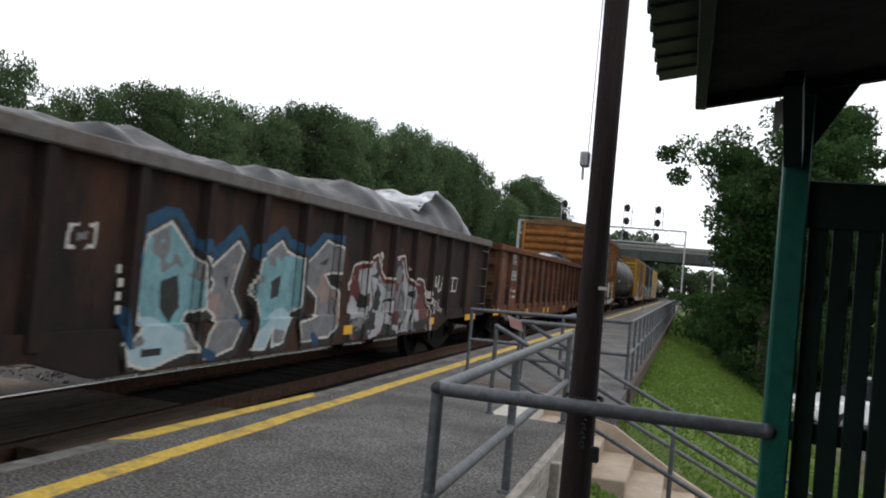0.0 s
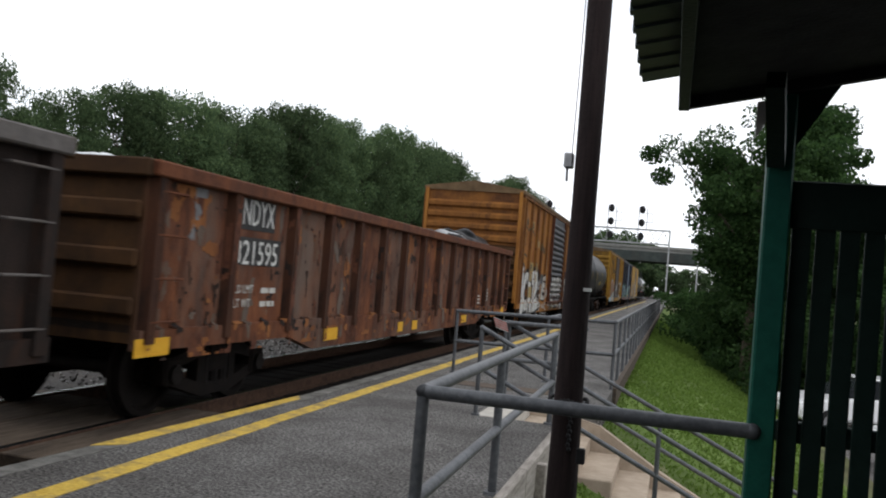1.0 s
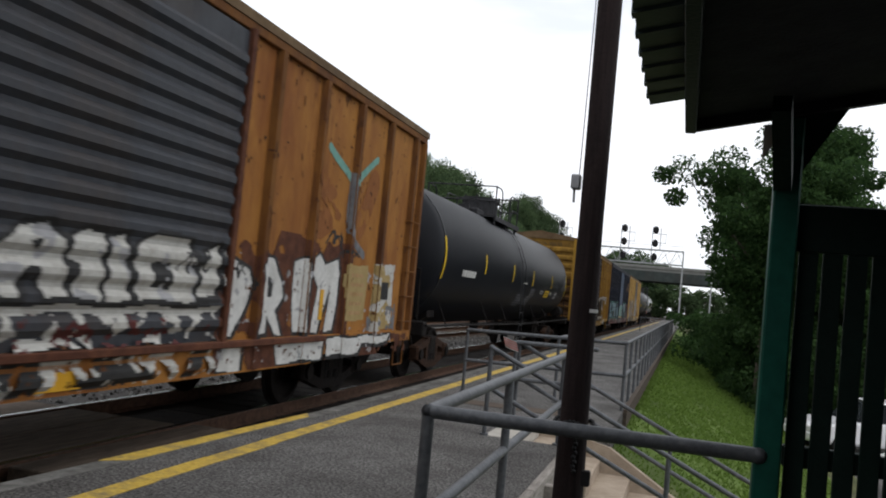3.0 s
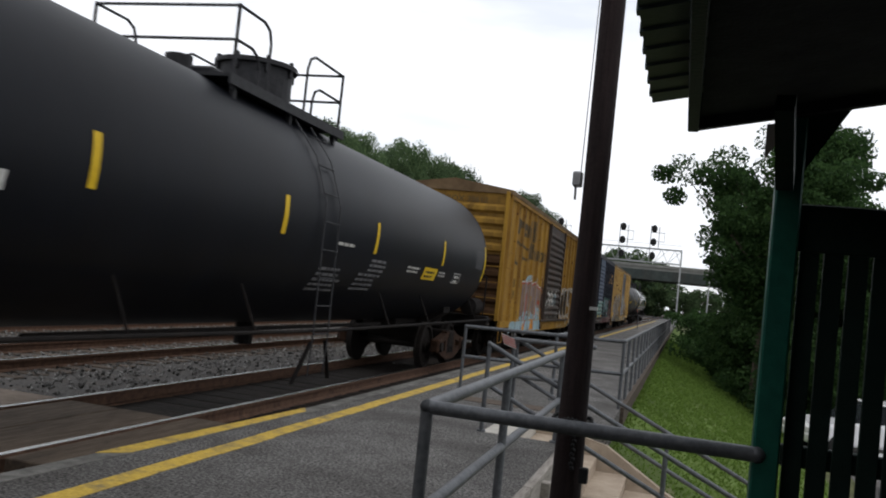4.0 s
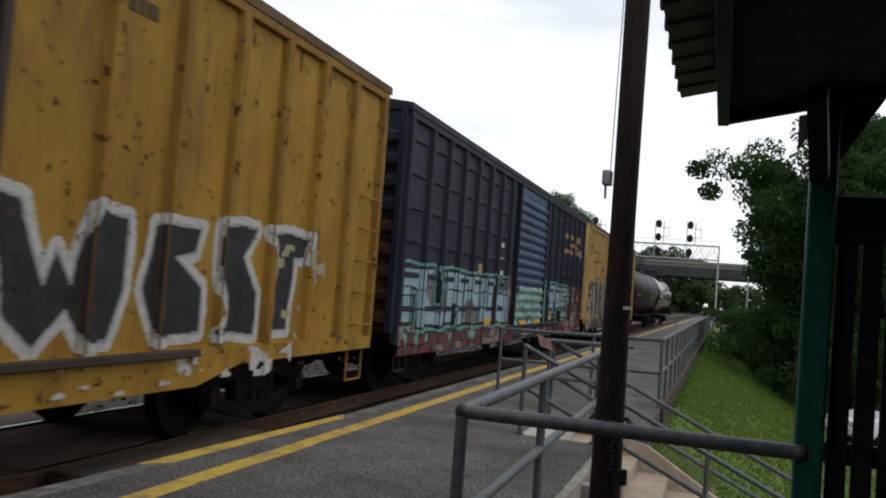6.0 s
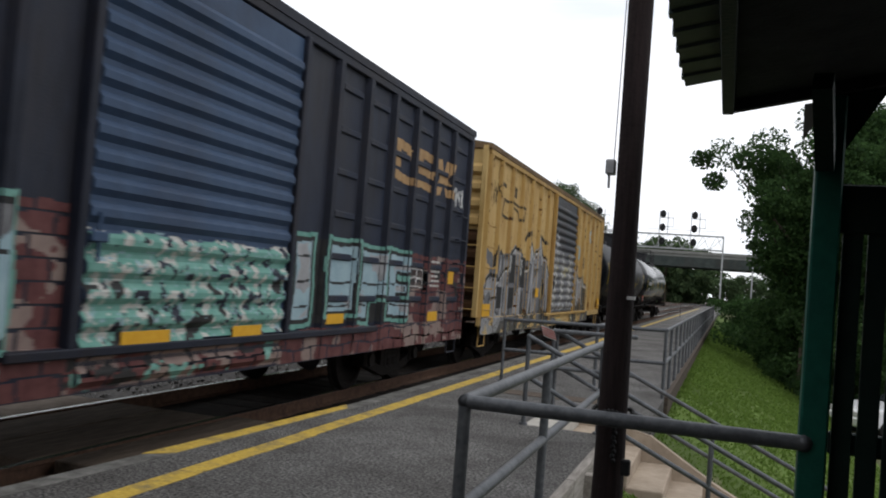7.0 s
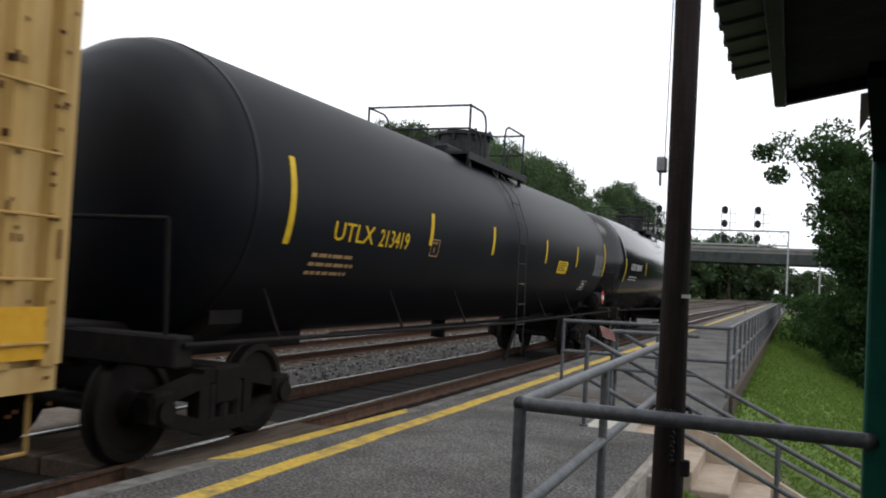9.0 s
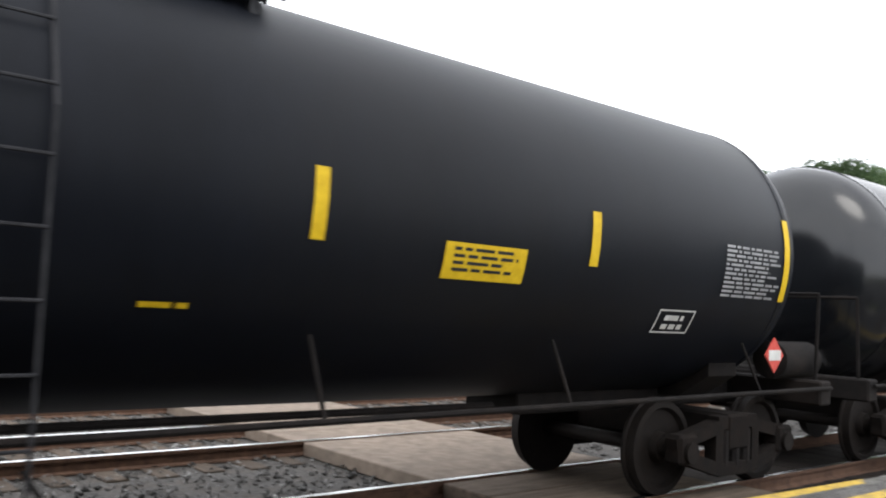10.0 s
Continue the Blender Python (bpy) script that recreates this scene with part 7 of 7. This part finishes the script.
w6, w7 = blocks(-8.0, -1.75, 6, 1.08, 1.95, 3), [(2.15, 2.5, 1.12, 1.98), (2.85, 3.62, 1.2, 1.98), (3.92, 4.65, 1.4, 1.95), (3.85, 4.15, 1.1, 1.42), (4.88, 5.12, 1.12, 1.95), (4.88, 5.5, 1.74, 1.95), (4.88, 5.6, 1.12, 1.3), (4.9, 5.4, 1.44, 1.56)]
bricks = lambda Y, Z: (np.abs((Z / 0.16) % 1.0 - 0.5) < 0.43) & (np.abs(((Y + 0.2 * np.floor(Z / 0.16)) / 0.42) % 1.0 - 0.5) < 0.46)
spray(B3, -8.2, -1.25, 0.67, 2.1, [(lambda Y, Z: bricks(Y, Z) & (Z < 1.15), G_BRICK), (lambda Y, Z: bricks(Y, Z) & (Y > -2.2) & (Z < 2.0), G_BRICK), (lambda Y, Z: bricks(Y, Z) & ((Y > -2.2) | (Z < 1.15)) & (mottle(Y, Z, 0.3, 5.0) > 0.5), G_PINK), (any_rect(w6, 0.10), G_MINT), (any_rect(w6, 0.055), G_BLACK), (any_rect(w6, 0.0), G_SKY), (lambda Y, Z: any_rect(w6, 0.0)(Y, Z) & (np.sin(3 * Y + 2) + np.sin(5 * Z + Y) > 1.0), G_GREY), (lambda Y, Z: any_rect(w6, -0.03)(Y, Z) & (np.abs((Z / 0.3) % 1 - 0.5) < 0.05), G_BLACK), (patchy(-8, -1.5, 0.72, 1.0, 0.12, 1.5, 5), G_BLACK), (patchy(-8, -1.5, 0.8, 1.05, 0.2, 1.2, 2), G_MINT)])
spray(B3, 1.95, 8.2, 0.67, 2.12, [(lambda Y, Z: bricks(Y, Z) & ((Z < 1.0) | (Y > 5.7)) & (Z < 2.0), G_BRICK), (rect(2.1, 5.7, 1.05, 2.0), G_BLACK), (any_rect(w7, 0.10), G_MINT), (any_rect(w7, 0.05), G_BLACK), (any_rect(w7, 0.0), G_SKY), (lambda Y, Z: any_rect(w7, -0.02)(Y, Z) & (mottle(Y, Z, 0.4, 4.0) > 0.4), G_SILVER), (lambda Y, Z: bricks(Y, Z) & ((Z < 1.0) | (Y > 5.7)) & (Z < 2.0) & (mottle(Y, Z, 0.3, 8.0) > 0.4), G_PINK), (lambda Y, Z: any_rect(w7, -0.03)(Y, Z) & (np.abs((Z / 0.28) % 1 - 0.5) < 0.05), G_BLACK), (patchy(6.0, 8.1, 0.8, 2.0, 0.2, 1.6, 1), G_BLACK), (patchy(5.5, 8.1, 0.7, 1.1, 0.2, 1.4, 2), G_PINK)])
spray(B3, -1.25, 1.95, 0.67, 0.96, [(bricks, G_BRICK), (lambda Y, Z: bricks(Y, Z) & (mottle(Y, Z, 0.25, 2.0) > 0.4), G_PINK), (patchy(-1.2, 1.9, 0.68, 0.96, 0.14, 1.0, 3), G_BLACK), (patchy(-1.2, 1.9, 0.68, 0.96, 0.2, 1.4, 6), G_MINT)])
spray(B3, -1.2, 1.85, 0.97, 1.9, [(rect(-1.15, 1.8, 1.0, 1.84), G_MINT), (patchy(-1.15, 1.8, 1.0, 1.86, 0.07, 0.9, 1), OLD_WHITE), (patchy(-1.15, 1.8, 1.0, 1.84, 0.09, 1.2, 3), BOX_BL), (patchy(-1.15, 1.8, 1.0, 1.5, 0.16, 1.5, 2), G_BLACK), (patchy(-1.15, 1.8, 1.0, 1.86, 0.045, 1.9, 6), G_SKY)])
spray(B3, 4.5, 7.5, 2.85, 3.62, [
    (rect(4.72, 5.32, 3.42, 3.55), LOGO_BRONZE), (rect(4.72, 4.95, 3.02, 3.5), LOGO_BRONZE), (rect(4.72, 5.42, 2.98, 3.10), LOGO_BRONZE), (rect(5.18, 5.36, 3.34, 3.5), LOGO_BRONZE),
    (rect(5.62, 6.22, 3.42, 3.55), LOGO_BRONZE), (rect(5.62, 5.85, 3.26, 3.5), LOGO_BRONZE), (rect(5.7, 6.25, 3.18, 3.30), LOGO_BRONZE), (rect(5.62, 6.25, 2.98, 3.09), LOGO_BRONZE),
    (area([(6.45, 3.55), (6.75, 3.55), (6.85, 3.32), (7.0, 3.55), (7.3, 3.55), (7.08, 3.27), (7.3, 2.98), (7.0, 2.98), (6.87, 3.2), (6.72, 2.98), (6.42, 2.98), (6.65, 3.27)]), LOGO_BRONZE),
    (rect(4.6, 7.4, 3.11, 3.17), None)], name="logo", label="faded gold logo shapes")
spray(B3, 7.3, 8.2, 2.8, 3.3, [(near(curls(3, 7.38, 8.05, 2.86, 3.24, 5), 0.013), WHITE)], name="scrawl", label="white scrawled tag")
spray(B3, 5.6, 6.3, 1.45, 1.85, [(rect(5.62, 6.25, 1.48, 1.82), G_BLACK), (frame_of(5.65, 6.2, 1.51, 1.79, 0.02), WHITE), (rect(5.9, 5.94, 1.53, 1.77), WHITE), (rect(5.68, 6.18, 1.63, 1.66), WHITE)], name="marking_box", label="white grid marking on black")
lines(B3, 6.5, 7.0, 1.95, 6, OLD_WHITE, 0.035, 0.04, 15)
for y0, y1, z0, z1 in ((-3.46, -2.94, 1.03, 1.16), (-0.7, -0.1, 0.99, 1.10), (0.85, 1.36, 0.99, 1.10), (2.85, 3.45, 1.05, 1.17), (6.40, 7.0, 0.93, 1.15), (7.36, 7.72, 1.60, 1.86)):
    plate(B3, "reflector", y0, y1, z0, z1, ORANGE_Y, SIDE + (0.10 if -1.2 < y0 < 1.8 else 0.012), "orange reflector plate")
plate(B3, "label", -4.05, -3.78, 2.0, 2.2, PATCH, SIDE + 0.006, "tan label")
for y, z in ((-2.4, 2.62), (-2.4, 2.32), (-2.35, 2.05)):
    plate(B3, "label", y, y + 0.2, z, z + 0.09, WHITE, SIDE + 0.006, "torn white paper label")

# pale yellow boxcar
tops = [(-7.8, 1.6), (-7.2, 1.9), (-6.6, 1.75), (-6.0, 2.05), (-5.2, 2.55), (-4.6, 2.3), (-4.1, 2.1), (-3.6, 2.7), (-3.3, 2.4), (-2.7, 2.95), (-2.4, 2.5), (-1.8, 2.3), (-1.4, 2.0)]
w8 = wild(41, 7, -6.6, -1.5, 0.9, 2.25, 0.1, 5)
spray(B4, -7.8, -1.35, 0.67, 3.1, [
    (area([(-7.8, 0.67)] + [(y, z) for y, z in tops] + [(-1.35, 0.67)]), G_SILVER),
    (patchy(-7.8, -1.4, 0.7, 2.3, 0.4, 1.0, 1), G_GREY), (lambda Y, Z: (Z < 1.35 + 0.28 * mottle(Y, Z * 0, 0.7, 2.0)) & (Y > -6.9), G_OLIVE), (patchy(-7.8, -1.4, 0.7, 1.7, 0.26, 1.6, 3), G_BLACK),
    (near(w8, 0.13), G_GREY), (near(w8[::2], 0.07), G_SILVER), (ring(w8, 0.13, 0.155), G_BLACK), (near([[(y + 0.04, z - 0.05) for y, z in tops]], 0.035), G_BLACK), (near([[(y, z - 0.12) for y, z in tops[2:]]], 0.014), WHITE),
    (patchy(-7.6, -1.6, 0.68, 1.0, 0.25, 1.0, 2), BOX_CR), (near([[(-7.0, 2.0), (-6.9, 2.4), (-6.7, 2.1), (-6.85, 1.9)], [(-6.5, 1.95), (-6.4, 2.35), (-6.2, 2.05), (-6.4, 1.85)], [(-6.9, 1.72), (-6.4, 1.72)]], 0.025), G_BLACK),
    (near([[(-4.3, 2.7), (-4.0, 2.9), (-3.9, 2.6)], [(-2.5, 2.85), (-2.1, 2.75)]], 0.05), G_BLACK)])
w9 = wild(43, 6, -1.2, 2.1, 1.1, 2.7, 0.1, 6)
spray(B4, -1.3, 2.15, 1.0, 3.3, [(area([(-1.25, 1.05), (-1.2, 2.6), (-0.8, 3.2), (-0.3, 2.6), (0.4, 2.5), (1.0, 2.2), (1.7, 2.5), (2.1, 1.9), (2.1, 1.05)]), G_SILVER), (near(w9, 0.10), G_GREY), (ring(w9, 0.10, 0.125), G_BLACK), (near(w9[::2], 0.03), OLD_WHITE), (patchy(-1.2, 2.1, 1.9, 2.6, 0.3, 1.7, 2), G_OCHRE)])
hump = [(2.1, 2.3), (2.35, 2.45), (2.8, 2.2), (3.4, 1.98), (3.9, 2.2), (4.3, 1.9), (4.72, 1.72), (4.75, 1.0)]
spray(B4, 2.1, 5.1, 0.67, 3.1, [(area([(2.1, 0.9)] + hump), G_SILVER), (patchy(2.1, 4.7, 1.0, 2.0, 0.35, 0.9, 1), G_GREY), (lambda Y, Z: inside(Y, Z, [(2.1, 0.9)] + hump) & (Z < 1.45 + 0.3 * np.sin(3.1 * Y + 1.0)), G_OLIVE), (near([[(2.1, 1.7), (2.6, 1.35), (3.0, 1.7), (3.4, 1.3), (3.9, 1.5), (4.2, 1.2)]], 0.03), OLD_WHITE), (near([hump], 0.03), G_BLACK), (near([[(y + 0.02, z - 0.12) for y, z in hump]], 0.014), WHITE),
                               (patchy(2.1, 3.3, 2.3, 3.0, 0.3, 1.3, 2), G_SKY), (near(curls(3, 3.5, 4.4, 2.26, 2.74, 9), 0.015), LOGO_DARK)])
spray(B4, 6.3, 7.2, 1.8, 3.3, [(patchy(6.4, 7.05, 1.9, 3.25, 0.035, 1.3, 1), LOGO_DARK)], 0.012, "scrawl", "dark scrawled marks")
spray(B4, -7.4, -3.5, 3.0, 3.85, [
    (rect(-6.78, -6.65, 3.5, 3.7), LOGO_DARK), (rect(-6.65, -6.35, 3.62, 3.7), LOGO_DARK), (rect(-5.9, -5.4, 3.5, 3.72), LOGO_DARK), (rect(-5.75, -5.55, 3.56, 3.62), None), (rect(-4.85, -4.65, 3.52, 3.68), LOGO_DARK), (rect(-4.85, -4.65, 3.72, 3.78), LOGO_DARK), (rect(-3.95, -3.78, 3.5, 3.78), LOGO_DARK),
    (near([[(-6.45, 3.38), (-6.55, 3.05), (-5.9, 3.02)], [(-6.45, 3.38), (-4.5, 3.36), (-4.55, 3.08), (-5.1, 3.08), (-5.2, 3.25), (-5.75, 3.28), (-5.9, 3.02)]], 0.03), LOGO_DARK),
    (near(curls(2, -7.38, -6.92, 3.1, 3.75, 3), 0.011), LOGO_DARK)], name="logo", label="black logo shapes")
for y0, y1, z0, z1 in ((-6.0, -5.17, 1.70, 2.31), (-4.98, -4.22, 1.62, 2.29), (-6.80, -6.2, 1.16, 1.60), (-6.05, -5.15, 1.16, 1.60)):
    plate(B4, "stencil_patch", y0, y1, z0, z1, G_BLACK, SIDE + 0.012, "black stencil patch")
stencil(B4, "RB", -5.82, 2.10, 0.26, WHITE, SIDE + 0.021)
stencil(B4, "39", -5.80, 1.92, 0.26, WHITE, SIDE + 0.021)
stencil(B4, "OX", -4.88, 2.06, 0.26, WHITE, SIDE + 0.021)
stencil(B4, "270", -4.92, 1.88, 0.26, WHITE, SIDE + 0.021)
lines(B4, -6.7, -6.3, 1.5, 2, OLD_WHITE, 0.05, 0.07, 16)
lines(B4, -5.9, -5.3, 1.5, 2, OLD_WHITE, 0.05, 0.07, 17)
spray(B4, -7.7, 5.2, 0.67, 0.97, [(lambda Y, Z: mottle(Y, Z, 0.5, 3.0) > -0.7, G_OLIVE), (lambda Y, Z: mottle(Y, Z, 0.4, 6.0) > 0.5, G_GREY), (lambda Y, Z: mottle(Y, Z, 0.3, 2.0) > 1.2, G_OCHRE)], name="worn_paint", label="grey and olive spray paint on the sill")
stencil(B4, "next", 3.74, 3.50, 0.26, LOGO_DARK, SIDE + 0.006)
stencil(B4, "load", 3.74, 3.28, 0.26, LOGO_DARK, SIDE + 0.006)
stencil(B4, "any", 5.56, 3.50, 0.24, LOGO_DARK, SIDE + 0.006)
stencil(B4, "road", 5.50, 3.28, 0.24, LOGO_DARK, SIDE + 0.006)
spray(B4, 4.5, 5.4, 3.2, 3.65, [(near([[(4.62, 3.58), (5.3, 3.28)], [(4.66, 3.28), (5.26, 3.58)]], 0.07), G_SKY), (near([[(4.6, 3.6), (4.88, 3.44), (4.64, 3.28)], [(5.3, 3.58), (5.04, 3.43), (5.3, 3.26)]], 0.03), WHITE)], name="emblem", label="crossed pale emblem")
plate(B4, "data_panel", 5.52, 5.97, 1.56, 1.82, G_BLACK, SIDE + 0.006, "black data panel")
lines(B4, 5.58, 5.92, 1.79, 4, WHITE, 0.03, 0.025, 18)
for y0, y1, z0, z1 in ((-7.8, -7.25, 1.02, 1.26), (-3.2, -2.85, 1.4, 1.62), (7.2, 7.7, 1.05, 1.38), (-0.3, 0.3, 0.72, 0.86)):
    plate(B4, "reflector", y0, y1, z0, z1, ORANGE_Y, SIDE + 0.075, "orange reflector plate")
plate(B4, "label", -2.3, -1.9, 1.35, 1.68, PATCH, SIDE + 0.006, "pale pink paper patch")

# tank cars
for c, bars in ((T1, ((-8.5, 1.93, 2.74), (-5.05, 2.16, 2.60), (-1.74, 2.11, 2.55), (1.32, 2.08, 2.54), (5.0, 2.10, 2.56), (8.45, 1.90, 2.70))),
                (T2, ((-7.05, 1.94, 2.78), (-3.62, 2.11, 2.53), (-1.08, 2.10, 2.54), (2.10, 2.08, 2.52), (4.64, 2.09, 2.52), (7.6, 1.93, 2.75))),
                (T3, ((-7.45, 1.85, 2.50), (-3.9, 2.1, 2.5), (0.5, 2.1, 2.5), (4.0, 2.1, 2.5), (7.5, 1.9, 2.7)))):
    for y, z0, z1 in bars:
        tank_spot(c, "reflector_strip", y, ang(z0), ang(z1), 0.10, YELLOW, "yellow reflector strip")
tank_spot(T1, "hazard_label", 4.42, ang(1.80), ang(2.02), 0.82, YELLOW, "yellow label with dark lines")
tank_bars(T1, "small_lettering", 4.42, ang(1.96), 0.6, 2, G_BLACK, 1.6, 1.6)
tank_spot(T2, "hazard_label", 3.50, ang(1.91), ang(2.16), 0.78, YELLOW, "yellow label with dark lines")
tank_bars(T2, "small_lettering", 3.50, ang(2.13), 0.62, 4, G_BLACK, 0.9, 1.0)
tank_bars(T1, "small_lettering", 8.0, ang(2.56), 0.85, 8, G_GREY, 0.9, 1.1)
tank_bars(T2, "small_lettering", 7.0, ang(2.42), 1.0, 12, G_SILVER, 0.9, 0.75)
tank_bars(T1, "small_lettering", 1.75, ang(2.0), 0.9, 3, G_GREY, 1.6, 1.4)
tank_bars(T1, "small_lettering", 1.5, ang(1.78), 0.95, 4, G_GREY, 1.7, 1.6)
tank_bars(T1, "small_lettering", 0.1, ang(1.8), 1.0, 5, G_GREY, 1.7, 1.6)
tank_bars(T1, "small_lettering", 0.2, ang(2.15), 0.6, 1, OLD_WHITE, 1.6, 1.4)
tank_bars(T1, "small_lettering", 3.4, ang(1.99), 0.7, 2, OLD_WHITE, 1.4, 1.3)
tank_bars(T1, "small_lettering", 5.25, ang(1.98), 0.6, 2, OLD_WHITE, 1.2, 1.2)
tank_bars(T1, "reporting_mark", -6.4, ang(2.17), 1.3, 1, WHITE, 5.5, 1.4)
tank_bars(T2, "small_lettering", -5.9, ang(1.88), 1.2, 3, LOGO_BRONZE, 1.6, 2.4)
tank_bars(T2, "small_lettering", 1.28, ang(1.67), 0.34, 1, YELLOW, 1.4, 1)
wrapped(T3, "ACFX 200497", -6.6, 2.20, 0.28, WHITE, 1.15)
tank_bars(T3, "small_lettering", -6.0, ang(2.02), 1.5, 2, OLD_WHITE, 1.6, 1.6)
wrapped(T2, "UTLX", -6.20, 2.03, 0.29, YELLOW, 1.29)
wrapped(T2, "213419", -5.12, 2.02, 0.29, YELLOW, 0.96)
for c, y0, y1, z0, z1, m in ((T1, 6.05, 6.6, 1.80, 2.0, WHITE), (T2, 5.68, 6.22, 1.58, 1.79, WHITE), (T2, -3.58, -3.30, 1.97, 2.20, LOGO_BRONZE)):
    for ya, yb, za, zb in ((y0, y1, z0, z0 + 0.014), (y0, y1, z1 - 0.014, z1), (y0, y0 + 0.018, z0, z1), (y1 - 0.018, y1, z0, z1)):
        tank_spot(c, "marking_frame", (ya + yb) / 2, ang(za), ang(zb), yb - ya, m, "thin painted marking frame")
    if y0 < 0:
        wrapped(c, "F", (y0 + y1) / 2 - 0.035, z0 + 0.035, 0.12, m, 1.0)
        tank_bars(c, "small_lettering", (y0 + y1) / 2, ang(z1 - 0.035), (y1 - y0) * 0.7, 1, m, 1.2, 1.5)
    else:
        tank_bars(c, "small_lettering", (y0 + y1) / 2, ang(z1 - 0.05), (y1 - y0) * 0.6, 2, m, 2.0, 1.5)


def placard(c, y, z):
    bm = bmesh.new()
    s = 0.17
    v = [bm.verts.new((x, y + a, z + b)) for x in (1.50, 1.515) for a, b in ((0, s), (s, 0), (0, -s), (-s, 0))]
    for q in ((0, 1, 2, 3), (4, 7, 6, 5), (0, 4, 5, 1), (1, 5, 6, 2), (2, 6, 7, 3), (3, 7, 4, 0)):
        bm.faces.new([v[i] for i in q])
    bmesh.ops.recalc_face_normals(bm, faces=bm.faces[:])
    p = part("hazard_placard", bm, RED, c, "red diamond hazard placard with a white band")
    bm = bmesh.new()
    box(bm, 1.515, 1.519, y - 0.11, y + 0.11, z - 0.05, z + 0.05)
    part("band", bm, WHITE, p)


placard(T2, 7.30, 1.40)


weather(B1, 7.9, 2.0, (-1.3, 1.9))
weather(B2, 8.15, 5.0, (-1.4, 1.9))
weather(B4, 7.8, 9.0, (-1.3, 2.15))

# ---- sheeted loads in the gondolas ----
def sheeted_load(label, c_u, crest, seed, material, cap=None):
    """A wrinkled plastic sheet over a load, riding in a gondola; crest: the sheet's height along the car."""
    ld = thing("sheeted_load", label, "covered load", "sheeted loads", pose(CX, c_u, RAIL_Z))
    ys, zs = [q[0] for q in crest], [q[1] for q in crest]

    def sheet(y0, y1, g0, g1, lift, n, m):
        bm = bmesh.new()
        grid = []
        for i in range(n + 1):
            y = y0 + (y1 - y0) * i / n
            h = float(np.interp(y, ys, zs)) - 2.2
            row = []
            for j in range(m + 1):
                g = g0 + (g1 - g0) * j / m
                z = 2.2 + lift + h * (1 - abs(g) ** 5) + h * 0.16 * noise.noise((y * 0.9, g * 2.0, seed)) + 0.10 * noise.noise((y * 2.6, g * 3.5, seed)) + 0.05 * noise.noise((y * 6 + g * 3, g * 4, seed))
                row.append(bm.verts.new((g * 1.32, y, z)))
            grid.append(row)
        for a, b in zip(grid, grid[1:]):
            for k in range(m):
                bm.faces.new((a[k], a[k + 1], b[k + 1], b[k]))
        bmesh.ops.solidify(bm, geom=bm.faces[:], thickness=0.008)
        return bm

    part("sheet", sheet(ys[0], ys[-1], -1, 1, 0, 70, 26), material, ld, smooth=True)
    # white layer imitates the sky's highlight on glossy black plastic
    if cap:
        part("bright_sheet", sheet(cap[0], cap[1], -0.9, 0.5, 0.015, 24, 16), TARP_W, ld, "white sheet laid on as sky gloss on the plastic", smooth=True)
    bm = bmesh.new()
    box(bm, -1.30, 1.30, ys[0] + 0.2, ys[-1] - 0.2, 1.03, 2.1, 0.03)
    part("load", bm, TARP_B, ld)
    MOVERS.append((ld, c_u))


sheeted_load("black plastic sheet bulging over a gondola load", 10.425,
             [(-7.9, 2.3), (-7.5, 2.6), (-4.3, 2.72), (-1.4, 2.72), (0.6, 2.76), (1.8, 2.9), (3.0, 2.9), (4.2, 2.82), (5.3, 2.72), (6.0, 3.0), (6.8, 3.28), (7.4, 3.24), (8.0, 2.7), (8.25, 2.3)], 0.7, TARP_B, (5.3, 7.7))
sheeted_load("black plastic sheet with a pale gloss patch over a low gondola load", 28.375, [(4.2, 2.25), (4.8, 2.62), (6.0, 2.70), (6.9, 2.82), (7.5, 2.66), (8.0, 2.25)], 2.0, TARP_B, (4.6, 6.2))
sheeted_load("grey plastic sheet over a low gondola load", 28.375, [(-8.1, 2.3), (-7.8, 2.55), (-6.8, 2.52), (-6.0, 2.25)], 1.1, TARP_W)


def motions():
    for c, u in MOVERS:
        walk(c, [(t, pose(CX, u - SPEED * t, RAIL_Z)) for t in range(0, 11)])
    turn = math.degrees(SPEED / 0.457) / FPS
    for w, y in AXLES:
        walk(w, [(k / FPS, pose(0, y, 0.457, turn * k)) for k in range(0, 301)])


motions()
